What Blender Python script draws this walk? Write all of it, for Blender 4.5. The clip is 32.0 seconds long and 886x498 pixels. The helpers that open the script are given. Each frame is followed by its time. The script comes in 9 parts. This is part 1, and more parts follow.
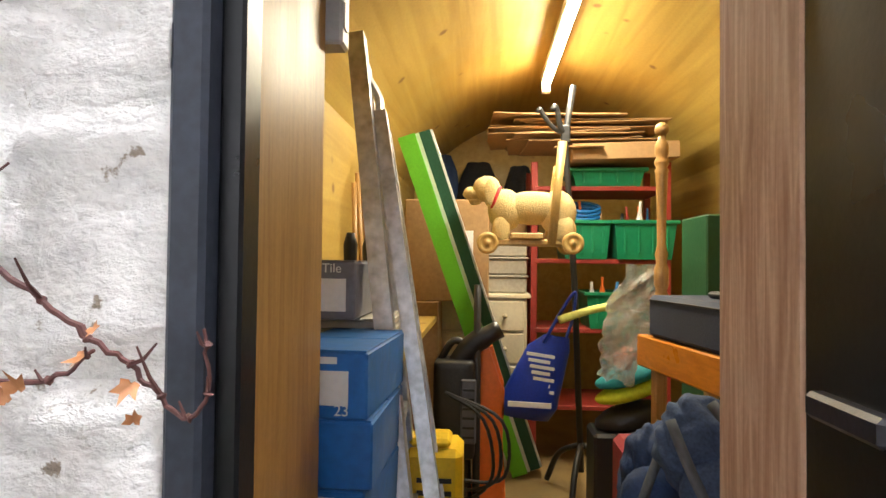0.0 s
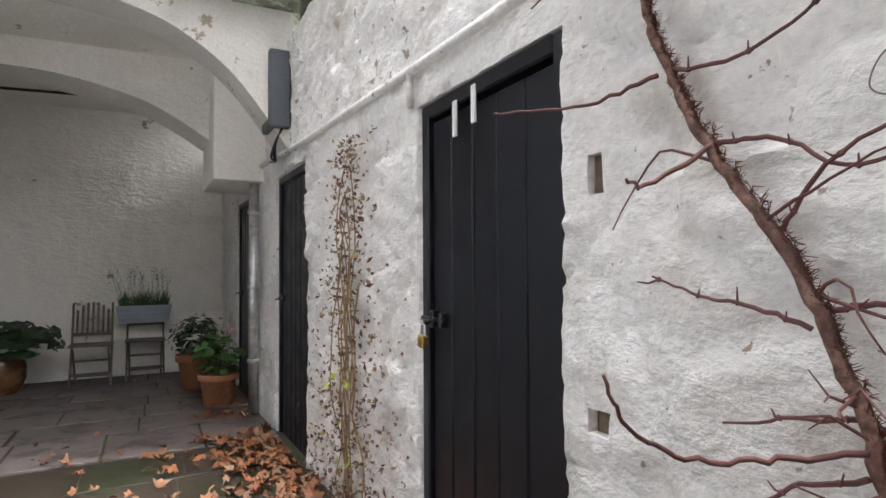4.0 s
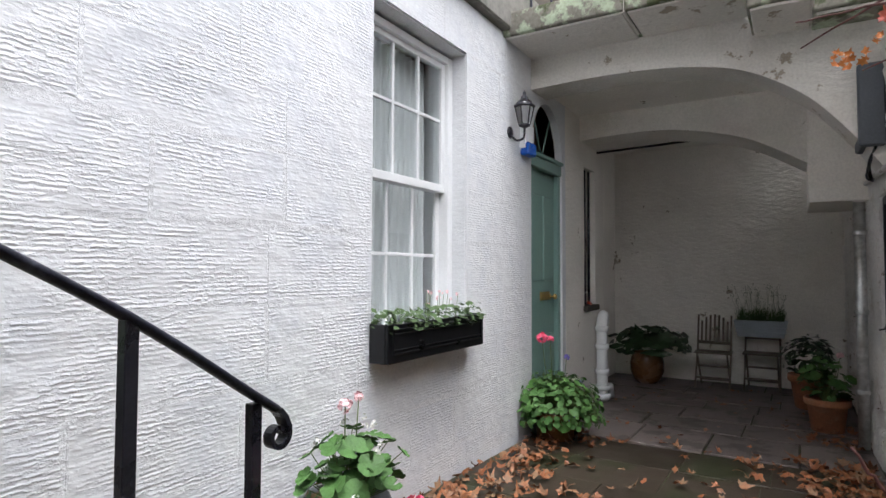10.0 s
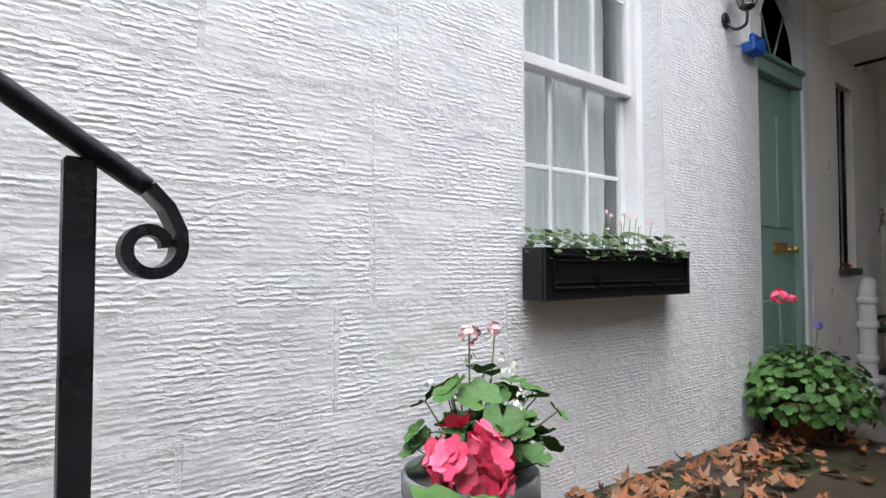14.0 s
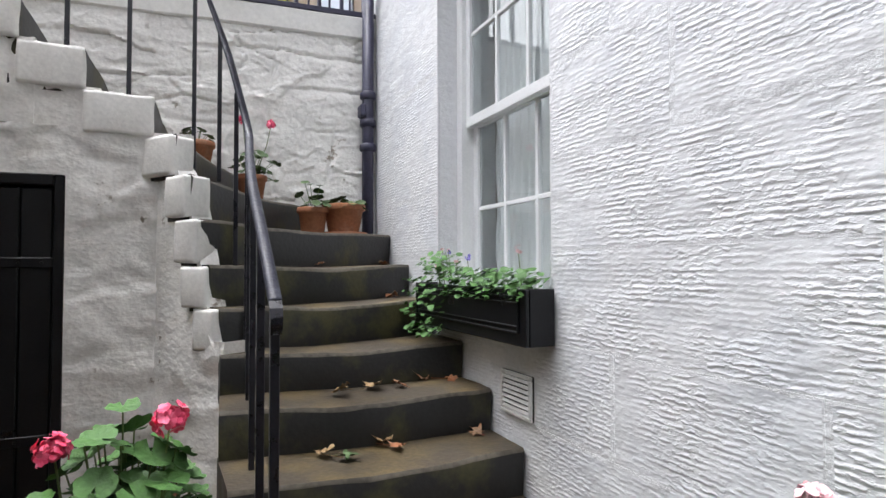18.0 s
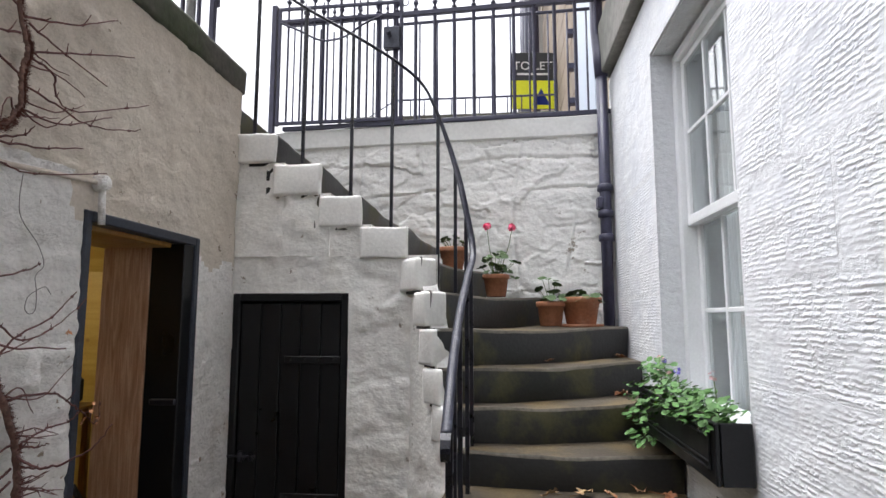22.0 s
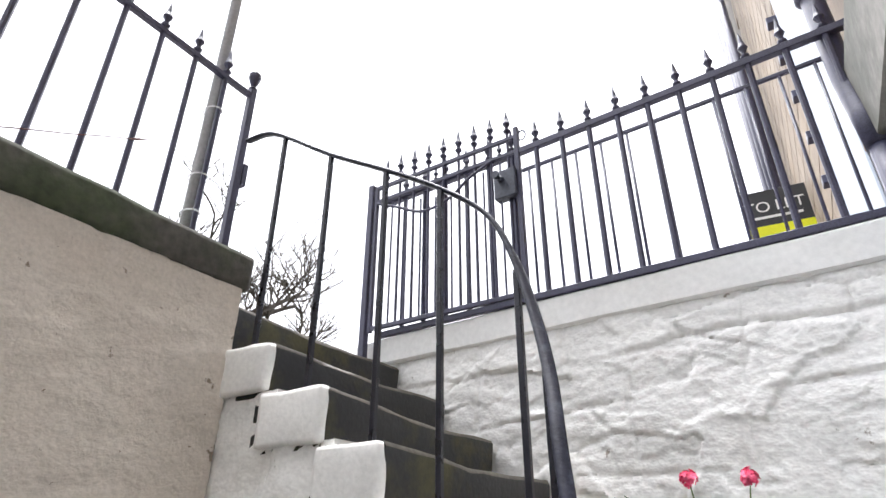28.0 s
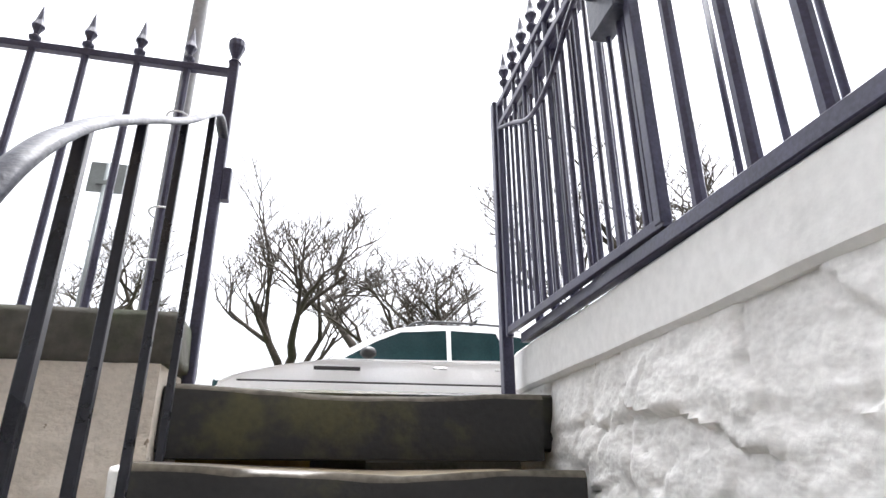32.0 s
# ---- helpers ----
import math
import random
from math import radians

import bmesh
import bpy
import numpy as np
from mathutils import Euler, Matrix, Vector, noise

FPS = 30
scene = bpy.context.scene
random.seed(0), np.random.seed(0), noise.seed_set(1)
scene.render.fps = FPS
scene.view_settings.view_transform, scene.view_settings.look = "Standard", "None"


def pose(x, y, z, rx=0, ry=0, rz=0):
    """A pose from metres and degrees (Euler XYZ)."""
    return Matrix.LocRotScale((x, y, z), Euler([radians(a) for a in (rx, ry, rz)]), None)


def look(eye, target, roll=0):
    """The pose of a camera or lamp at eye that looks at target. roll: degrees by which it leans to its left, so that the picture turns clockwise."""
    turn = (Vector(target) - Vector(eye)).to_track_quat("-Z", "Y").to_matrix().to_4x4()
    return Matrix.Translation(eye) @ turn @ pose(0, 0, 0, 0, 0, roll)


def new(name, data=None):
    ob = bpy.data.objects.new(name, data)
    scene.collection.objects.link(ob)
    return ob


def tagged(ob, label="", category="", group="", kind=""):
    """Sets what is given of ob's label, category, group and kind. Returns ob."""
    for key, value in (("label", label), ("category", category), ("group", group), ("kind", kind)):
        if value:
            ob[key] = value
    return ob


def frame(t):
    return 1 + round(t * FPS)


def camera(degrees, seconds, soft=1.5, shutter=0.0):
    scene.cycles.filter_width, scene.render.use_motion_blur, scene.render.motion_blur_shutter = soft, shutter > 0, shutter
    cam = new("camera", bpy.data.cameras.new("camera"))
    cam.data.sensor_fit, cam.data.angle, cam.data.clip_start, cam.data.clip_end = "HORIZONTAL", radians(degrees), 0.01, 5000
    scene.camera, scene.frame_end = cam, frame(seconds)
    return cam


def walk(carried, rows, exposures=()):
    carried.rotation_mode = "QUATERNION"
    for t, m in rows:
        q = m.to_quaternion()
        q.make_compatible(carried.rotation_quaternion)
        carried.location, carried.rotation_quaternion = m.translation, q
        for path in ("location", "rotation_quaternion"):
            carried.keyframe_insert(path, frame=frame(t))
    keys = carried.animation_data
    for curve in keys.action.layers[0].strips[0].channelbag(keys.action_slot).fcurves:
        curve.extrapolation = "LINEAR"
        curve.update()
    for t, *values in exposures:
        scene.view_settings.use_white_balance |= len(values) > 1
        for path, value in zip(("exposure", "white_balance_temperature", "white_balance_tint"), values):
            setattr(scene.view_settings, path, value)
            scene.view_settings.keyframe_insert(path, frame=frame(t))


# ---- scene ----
# camera and its walk
cam = camera(74.8, 32.0)
ROWS = [
    (0.0, pose(-0.572, -0.591, 1.297, 91.34, -0.64, 4.10)),
    (0.5, pose(-0.583, -0.653, 1.297, 91.67, -0.15, 7.34)),
    (1.0, pose(-0.615, -0.718, 1.295, 91.70, 0.02, 17.72)),
    (1.5, pose(-0.637, -0.771, 1.301, 91.39, -0.04, 28.25)),
    (2.0, pose(-0.641, -0.823, 1.298, 91.36, 0.09, 36.40)),
    (2.5, pose(-0.659, -0.874, 1.285, 91.36, 0.09, 43.79)),
    (3.0, pose(-0.713, -0.913, 1.310, 91.29, 0.14, 51.47)),
    (3.5, pose(-0.755, -0.902, 1.333, 91.37, 0.22, 57.12)),
    (4.0, pose(-0.793, -0.890, 1.355, 91.47, 0.31, 63.09)),
    (4.5, pose(-0.817, -0.887, 1.373, 91.59, 0.31, 67.83)),
    (6.5, pose(-0.611, -0.569, 1.484, 92.58, 0.54, 87.90)),
    (7.0, pose(-0.438, -0.485, 1.514, 92.70, 0.35, 94.37)),
    (7.5, pose(-0.336, -0.452, 1.521, 92.75, 0.16, 101.64)),
    (8.0, pose(-0.293, -0.467, 1.515, 92.53, -0.07, 108.82)),
    (8.5, pose(-0.266, -0.481, 1.490, 92.45, -0.13, 113.40)),
    (9.0, pose(-0.254, -0.492, 1.487, 92.34, -0.20, 117.08)),
    (9.5, pose(-0.249, -0.500, 1.486, 92.31, -0.16, 119.54)),
    (10.0, pose(-0.246, -0.503, 1.485, 92.24, -0.22, 121.51)),
    (10.5, pose(-0.260, -0.500, 1.478, 92.11, -0.24, 122.49)),
    (11.0, pose(-0.309, -0.523, 1.466, 92.06, -0.22, 122.91)),
    (11.5, pose(-0.326, -0.529, 1.448, 92.07, -0.29, 123.22)),
    (12.0, pose(-0.400, -0.566, 1.435, 91.96, -0.24, 124.22)),
    (12.5, pose(-0.579, -0.607, 1.366, 91.86, -0.17, 126.20)),
    (13.0, pose(-0.742, -0.717, 1.231, 91.79, -0.14, 130.00)),
    (13.5, pose(-0.857, -0.843, 1.138, 91.83, -0.06, 134.70)),
    (14.0, pose(-1.002, -0.869, 1.115, 91.98, 0.06, 141.04)),
    (14.5, pose(-1.123, -0.875, 1.133, 91.78, -0.17, 150.86)),
    (15.0, pose(-1.277, -0.835, 1.164, 91.65, 0.03, 169.93)),
    (15.5, pose(-1.510, -0.796, 1.162, 93.17, -0.01, 191.33)),
    (17.5, pose(-2.394, -1.114, 1.218, 92.08, 0.01, 239.71)),
    (18.0, pose(-2.692, -1.261, 1.281, 91.78, 0.16, 246.64)),
    (18.5, pose(-2.963, -1.406, 1.390, 91.20, 0.09, 253.73)),
    (19.0, pose(-3.147, -1.550, 1.468, 91.28, 0.02, 260.91)),
    (19.5, pose(-3.208, -1.586, 1.521, 90.99, -0.12, 265.17)),
    (20.0, pose(-3.215, -1.604, 1.521, 90.99, -0.13, 269.44)),
    (20.5, pose(-3.181, -1.596, 1.546, 90.83, -0.05, 273.08)),
    (21.0, pose(-3.132, -1.597, 1.562, 92.25, -0.04, 274.88)),
    (21.5, pose(-3.083, -1.616, 1.554, 94.36, -0.03, 275.37)),
    (22.0, pose(-3.012, -1.643, 1.557, 96.77, -0.02, 275.82)),
    (22.5, pose(-2.954, -1.619, 1.530, 99.14, -0.05, 276.19)),
    (23.0, pose(-2.903, -1.590, 1.564, 101.65, -0.07, 276.40)),
    (23.5, pose(-2.854, -1.555, 1.672, 104.76, -0.07, 276.68)),
    (24.0, pose(-2.860, -1.544, 1.740, 107.80, -0.02, 277.00)),
    (24.5, pose(-2.816, -1.517, 1.805, 109.83, 0.06, 278.13)),
    (25.0, pose(-2.704, -1.541, 1.874, 111.34, 0.19, 280.70)),
    (25.5, pose(-2.476, -1.637, 1.937, 112.39, 0.67, 284.74)),
    (26.0, pose(-2.190, -1.705, 1.943, 113.88, 0.64, 290.02)),
    (26.5, pose(-1.931, -1.755, 2.010, 115.53, 0.57, 293.13)),
    (28.5, pose(-0.756, -1.992, 2.018, 116.95, 0.02, 304.43)),
    (29.0, pose(-0.417, -2.027, 2.125, 117.14, 0.11, 306.94)),
    (29.5, pose(-0.149, -2.039, 2.223, 117.29, -0.03, 310.86)),
    (30.0, pose(0.105, -2.098, 2.344, 117.14, 0.33, 317.14)),
    (30.5, pose(0.313, -2.062, 2.417, 117.41, 0.26, 325.75)),
    (31.0, pose(0.519, -2.022, 2.546, 116.05, 0.18, 332.21)),
    (31.5, pose(0.687, -1.987, 2.667, 113.66, 0.13, 338.63)),
    (32.0, pose(0.805, -1.838, 2.695, 110.63, 0.32, 346.69)),
]
EXPOSURES = [(0.0, 3.1), (1.0, 3.05), (2.0, 2.65), (3.5, 2.5), (4.0, 2.55), (7.0, 2.1), (9.0, 1.5), (13.0, 1.5), (18.0, 1.5), (20.0, 1.58), (23.0, 1.55), (25.0, 1.65), (29.0, 2.0), (32.0, 2.0)]
walk(cam, ROWS, [(t, e, 6250, 12) for t, e in EXPOSURES])

# ---- world, sun, exposure ----
world = bpy.data.worlds.new("sky")
scene.world = world
world.use_nodes = True
wn = world.node_tree
wn.nodes.clear()
sky = wn.nodes.new("ShaderNodeTexSky")
sky.sky_type = "NISHITA"
sky.sun_disc = False
sky.sun_elevation = radians(80)
sky.sun_rotation = radians(40)
sky.air_density = 1.0
sky.dust_density = 8.0
hsv = wn.nodes.new("ShaderNodeHueSaturation")
hsv.inputs["Saturation"].default_value = 0.12
bg = wn.nodes.new("ShaderNodeBackground")
bg.inputs["Strength"].default_value = 0.15
wo = wn.nodes.new("ShaderNodeOutputWorld")
wn.links.new(sky.outputs[0], hsv.inputs["Color"])
wn.links.new(hsv.outputs[0], bg.inputs["Color"])
wn.links.new(bg.outputs[0], wo.inputs["Surface"])

sun_data = bpy.data.lights.new("sun", "SUN")
sun_data.energy = 1.15
sun_data.angle = radians(130)
sun_data.color = (1.0, 0.98, 0.95)
sun = new("sun", sun_data)
sun.matrix_world = look((20, 3.0, 12.5), (0, 0, 0))


# ---- materials ----
def mat(name, col, rough=0.7, metal=0.0, var=0.15, fine=60.0, coarse=3.0, bump=0.25, bdist=0.004, col2=None, mixs=2.0, mixlo=0.45, mixhi=0.6,
        rnd=0.0, spec=0.5, coat=0.0, island=0.0, trans=0.0, relief=None, flake=None):
    m = bpy.data.materials.new(name)
    m.use_nodes = True
    nt = m.node_tree
    b = nt.nodes["Principled BSDF"]
    L = nt.links.new
    geo = nt.nodes.new("ShaderNodeNewGeometry")
    nf = nt.nodes.new("ShaderNodeTexNoise")
    nf.inputs["Scale"].default_value = fine
    nf.inputs["Detail"].default_value = 5
    ncs = nt.nodes.new("ShaderNodeTexNoise")
    ncs.inputs["Scale"].default_value = coarse
    ncs.inputs["Detail"].default_value = 4
    L(geo.outputs["Position"], nf.inputs["Vector"])
    L(geo.outputs["Position"], ncs.inputs["Vector"])
    add = nt.nodes.new("ShaderNodeMath")
    add.operation = "ADD"
    L(nf.outputs[0], add.inputs[0])
    L(ncs.outputs[0], add.inputs[1])
    last = add.outputs[0]
    lo, hi = 0.75, 1.25
    if rnd:
        oi = nt.nodes.new("ShaderNodeObjectInfo")
        ma = nt.nodes.new("ShaderNodeMath")
        ma.operation = "MULTIPLY_ADD"
        ma.inputs[1].default_value = rnd
        L(oi.outputs["Random"], ma.inputs[0])
        L(last, ma.inputs[2])
        last = ma.outputs[0]
        hi += rnd
    if island:
        ma = nt.nodes.new("ShaderNodeMath")
        ma.operation = "MULTIPLY_ADD"
        ma.inputs[1].default_value = island
        L(geo.outputs["Random Per Island"], ma.inputs[0])
        L(last, ma.inputs[2])
        last = ma.outputs[0]
        hi += island
    mr = nt.nodes.new("ShaderNodeMapRange")
    mr.inputs["From Min"].default_value, mr.inputs["From Max"].default_value = lo, hi
    mr.inputs["To Min"].default_value, mr.inputs["To Max"].default_value = 1 - var, 1 + var
    L(last, mr.inputs["Value"])
    base = nt.nodes.new("ShaderNodeRGB")
    base.outputs[0].default_value = (*col, 1)
    src = base.outputs[0]
    if col2:
        nm = nt.nodes.new("ShaderNodeTexNoise")
        nm.inputs["Scale"].default_value = mixs
        nm.inputs["Detail"].default_value = 7
        nm.inputs["Roughness"].default_value = 0.6
        L(geo.outputs["Position"], nm.inputs["Vector"])
        rm = nt.nodes.new("ShaderNodeMapRange")
        rm.inputs["From Min"].default_value, rm.inputs["From Max"].default_value = mixlo, mixhi
        L(nm.outputs[0], rm.inputs["Value"])
        if island:
            a2 = nt.nodes.new("ShaderNodeMath")
            a2.operation = "ADD"
            a2.use_clamp = True
            s2 = nt.nodes.new("ShaderNodeMath")
            s2.operation = "MULTIPLY_ADD"
            s2.inputs[1].default_value, s2.inputs[2].default_value = 1.4, -0.7
            L(geo.outputs["Random Per Island"], s2.inputs[0])
            L(rm.outputs[0], a2.inputs[0])
            L(s2.outputs[0], a2.inputs[1])
            fac = a2.outputs[0]
        else:
            fac = rm.outputs[0]
        mx = nt.nodes.new("ShaderNodeMix")
        mx.data_type = "RGBA"
        mx.inputs[7].default_value = (*col2, 1)
        L(fac, mx.inputs[0])
        L(src, mx.inputs[6])
        src = mx.outputs[2]
    if flake:
        # paint flaked off in ragged islands, and only in some parts of the wall
        fs, flo, fhi, fcol, fmask = flake
        n1 = nt.nodes.new("ShaderNodeTexNoise")
        n1.inputs["Scale"].default_value, n1.inputs["Detail"].default_value, n1.inputs["Roughness"].default_value = fs, 9, 0.62
        n2 = nt.nodes.new("ShaderNodeTexNoise")
        n2.inputs["Scale"].default_value, n2.inputs["Detail"].default_value = fmask, 3
        L(geo.outputs["Position"], n1.inputs["Vector"])
        L(geo.outputs["Position"], n2.inputs["Vector"])
        ms = nt.nodes.new("ShaderNodeMath")
        ms.operation = "MULTIPLY_ADD"
        ms.inputs[1].default_value = 0.5
        L(n2.outputs[0], ms.inputs[0])
        L(n1.outputs[0], ms.inputs[2])
        fr = nt.nodes.new("ShaderNodeMapRange")
        fr.inputs["From Min"].default_value, fr.inputs["From Max"].default_value = flo, fhi
        L(ms.outputs[0], fr.inputs["Value"])
        fm = nt.nodes.new("ShaderNodeMix")
        fm.data_type = "RGBA"
        fm.inputs[7].default_value = (*fcol, 1)
        L(fr.outputs[0], fm.inputs[0])
        L(src, fm.inputs[6])
        src = fm.outputs[2]
    vm = nt.nodes.new("ShaderNodeVectorMath")
    vm.operation = "SCALE"
    L(src, vm.inputs[0])
    L(mr.outputs[0], vm.inputs["Scale"])
    L(vm.outputs[0], b.inputs["Base Color"])
    b.inputs["Metallic"].default_value = metal
    b.inputs["Specular IOR Level"].default_value = spec
    b.inputs["Coat Weight"].default_value = coat
    rr = nt.nodes.new("ShaderNodeMapRange")
    rr.inputs["From Min"].default_value, rr.inputs["From Max"].default_value = 0.3, 0.7
    rr.inputs["To Min"].default_value, rr.inputs["To Max"].default_value = max(0.02, rough - 0.1), min(1, rough + 0.1)
    L(ncs.outputs[0], rr.inputs["Value"])
    L(rr.outputs[0], b.inputs["Roughness"])
    if bump:
        bp = nt.nodes.new("ShaderNodeBump")
        bp.inputs["Strength"].default_value = bump
        bp.inputs["Distance"].default_value = bdist
        L(nf.outputs[0], bp.inputs["Height"])
        L(bp.outputs[0], b.inputs["Normal"])
        if relief:
            rs_, rd, rst = relief[:3]
            sv = nt.nodes.new("ShaderNodeVectorMath")
            sv.operation = "MULTIPLY"
            sv.inputs[1].default_value = (1, 1, rst)
            L(geo.outputs["Position"], sv.inputs[0])
            nr = nt.nodes.new("ShaderNodeTexNoise")
            nr.inputs["Scale"].default_value, nr.inputs["Detail"].default_value, nr.inputs["Roughness"].default_value = rs_, relief[3] if len(relief) > 3 else 8, 0.6
            L(sv.outputs[0], nr.inputs["Vector"])
            b2 = nt.nodes.new("ShaderNodeBump")
            b2.inputs["Strength"].default_value = 1.0
            b2.inputs["Distance"].default_value = rd
            L(nr.outputs[0], b2.inputs["Height"])
            L(b2.outputs[0], bp.inputs["Normal"])
    if trans:
        b.inputs["Transmission Weight"].default_value = trans
    return m


def node_of(m, kind):
    return [n for n in m.node_tree.nodes if n.bl_idname == kind]


# stugged ashlar: horizontal tooling lines broken by noise
def tooled_mat(name, col):
    m = mat(name, col, rough=0.75, var=0.07, fine=45, coarse=1.2, bump=0, col2=(col[0] * 0.93, col[1] * 0.94, col[2] * 0.96), mixs=3)
    nt = m.node_tree
    L = nt.links.new
    geo = node_of(m, "ShaderNodeNewGeometry")[0]
    oi = nt.nodes.new("ShaderNodeObjectInfo")
    sc = nt.nodes.new("ShaderNodeMath")
    sc.operation = "MULTIPLY"
    sc.inputs[1].default_value = 7.0
    L(oi.outputs["Random"], sc.inputs[0])
    off = nt.nodes.new("ShaderNodeVectorMath")
    off.operation = "ADD"
    L(geo.outputs["Position"], off.inputs[0])
    L(sc.outputs[0], off.inputs[1])
    w = nt.nodes.new("ShaderNodeTexWave")
    w.bands_direction = "Z"
    w.inputs["Scale"].default_value = 18.0
    w.inputs["Distortion"].default_value = 2.4
    w.inputs["Detail"].default_value = 2.0
    w.inputs["Detail Scale"].default_value = 1.3
    w.inputs["Detail Roughness"].default_value = 0.5
    L(off.outputs[0], w.inputs["Vector"])

    def drawn_out(scale, lo, hi, to_lo, to_hi, detail):
        st = nt.nodes.new("ShaderNodeVectorMath")
        st.operation = "MULTIPLY"
        st.inputs[1].default_value = scale
        L(off.outputs[0], st.inputs[0])
        n = nt.nodes.new("ShaderNodeTexNoise")
        n.inputs["Scale"].default_value = 1.0
        n.inputs["Detail"].default_value = detail
        n.inputs["Roughness"].default_value = 0.5
        L(st.outputs[0], n.inputs["Vector"])
        r = nt.nodes.new("ShaderNodeMapRange")
        r.interpolation_type = "SMOOTHSTEP"
        r.inputs["From Min"].default_value, r.inputs["From Max"].default_value = lo, hi
        r.inputs["To Min"].default_value, r.inputs["To Max"].default_value = to_lo, to_hi
        L(n.outputs[0], r.inputs["Value"])
        return r.outputs[0]

    def calc(op, a, b, c=None):
        q = nt.nodes.new("ShaderNodeMath")
        q.operation = op
        for k, v in enumerate((a, b, c)):
            if v is None:
                continue
            if isinstance(v, float):
                q.inputs[k].default_value = v
            else:
                L(v, q.inputs[k])
        return q.outputs[0]

    # each ridge is cut into short strokes; some patches are hacked all over, some nearly smooth
    strokes = calc("MULTIPLY", w.outputs["Fac"], drawn_out((36.0, 36.0, 60.0), 0.40, 0.58, 0.04, 1.0, 2))
    pecks = drawn_out((36.0, 36.0, 84.0), 0.38, 0.66, 0.0, 1.0, 3)
    patch = drawn_out((3.6, 3.6, 5.0), 0.38, 0.62, 0.25, 1.0, 2)
    both = calc("MULTIPLY_ADD", pecks, 0.55, strokes)
    ridged = calc("MULTIPLY", both, patch)
    lumps = drawn_out((7.0, 7.0, 11.0), 0.2, 0.8, 0.0, 1.9, 2)
    height = calc("ADD", ridged, lumps)
    bp = nt.nodes.new("ShaderNodeBump")
    bp.inputs["Strength"].default_value = 0.5
    bp.inputs["Distance"].default_value = 0.0052
    L(height, bp.inputs["Height"])
    L(bp.outputs[0], nt.nodes["Principled BSDF"].inputs["Normal"])
    return m


def glass_mat(name, tint=(0.9, 0.95, 0.95), rough=0.02):
    m = bpy.data.materials.new(name)
    m.use_nodes = True
    b = m.node_tree.nodes["Principled BSDF"]
    b.inputs["Base Color"].default_value = (*tint, 1)
    b.inputs["Roughness"].default_value = rough
    b.inputs["Transmission Weight"].default_value = 1.0
    b.inputs["IOR"].default_value = 1.45
    return m


def glow_mat(name, col, strength):
    m = bpy.data.materials.new(name)
    m.use_nodes = True
    b = m.node_tree.nodes["Principled BSDF"]
    b.inputs["Base Color"].default_value = (0.9, 0.9, 0.85, 1)
    b.inputs["Emission Color"].default_value = (*col, 1)
    b.inputs["Emission Strength"].default_value = strength
    return m


def wood_mat(name, col, col2, axis=2, rough=0.55, scale=1.0, var=0.12, coat=0.0):
    m = mat(name, col, rough=rough, var=var, fine=90, coarse=4, bump=0.15, bdist=0.002, coat=coat, rnd=0.3)
    nt = m.node_tree
    L = nt.links.new
    tc = nt.nodes.new("ShaderNodeNewGeometry")
    st = nt.nodes.new("ShaderNodeVectorMath")
    st.operation = "MULTIPLY"
    s = [14.0 * scale] * 3
    s[axis] = 0.9 * scale
    st.inputs[1].default_value = s
    L(tc.outputs["Position"], st.inputs[0])
    n = nt.nodes.new("ShaderNodeTexNoise")
    n.inputs["Scale"].default_value = 2.2
    n.inputs["Detail"].default_value = 8
    n.inputs["Distortion"].default_value = 1.2
    L(st.outputs[0], n.inputs["Vector"])
    mr = nt.nodes.new("ShaderNodeMapRange")
    mr.inputs["From Min"].default_value, mr.inputs["From Max"].default_value = 0.35, 0.68
    L(n.outputs[0], mr.inputs["Value"])
    mx = nt.nodes.new("ShaderNodeMix")
    mx.data_type = "RGBA"
    mx.inputs[6].default_value = (*col, 1)
    mx.inputs[7].default_value = (*col2, 1)
    L(mr.outputs[0], mx.inputs[0])
    vm = [x for x in nt.nodes if x.bl_idname == "ShaderNodeVectorMath" and x.operation == "SCALE"][0]
    L(mx.outputs[2], vm.inputs[0])
    return m


M = {}
M["house"] = tooled_mat("white painted tooled stone", (0.75, 0.76, 0.78))
M["house_smooth"] = mat("white painted smooth stone", (0.72, 0.73, 0.75), rough=0.75, var=0.06, fine=60, coarse=2, bump=0.4, bdist=0.004, relief=(13, 0.012, 1.6))
M["rubble"] = mat("white painted rubble", (0.81, 0.80, 0.77), rough=0.75, var=0.1, fine=55, coarse=2.5, bump=0.35, bdist=0.004, col2=(0.71, 0.69, 0.645), mixs=2.6, mixlo=0.56, mixhi=0.74, relief=(16, 0.007, 1.5, 2), flake=(9, 0.93, 0.97, (0.34, 0.30, 0.25), 1.3))
M["render"] = mat("weathered limewashed render", (0.81, 0.795, 0.775), rough=0.8, var=0.1, fine=48, coarse=2.2, bump=0.9, bdist=0.006, col2=(0.55, 0.505, 0.45), mixs=2.8, mixlo=0.55, mixhi=0.74, relief=(9, 0.032, 1.5), flake=(16, 0.90, 0.93, (0.33, 0.27, 0.21), 1.1))
M["cream"] = mat("aged cream render", (0.61, 0.55, 0.475), rough=0.85, var=0.1, fine=70, coarse=2.0, bump=0.4, bdist=0.003, col2=(0.53, 0.47, 0.395), mixs=2.0, mixlo=0.52, mixhi=0.74, relief=(9, 0.02, 1.3), flake=(11, 0.905, 0.92, (0.25, 0.20, 0.15), 1.1))
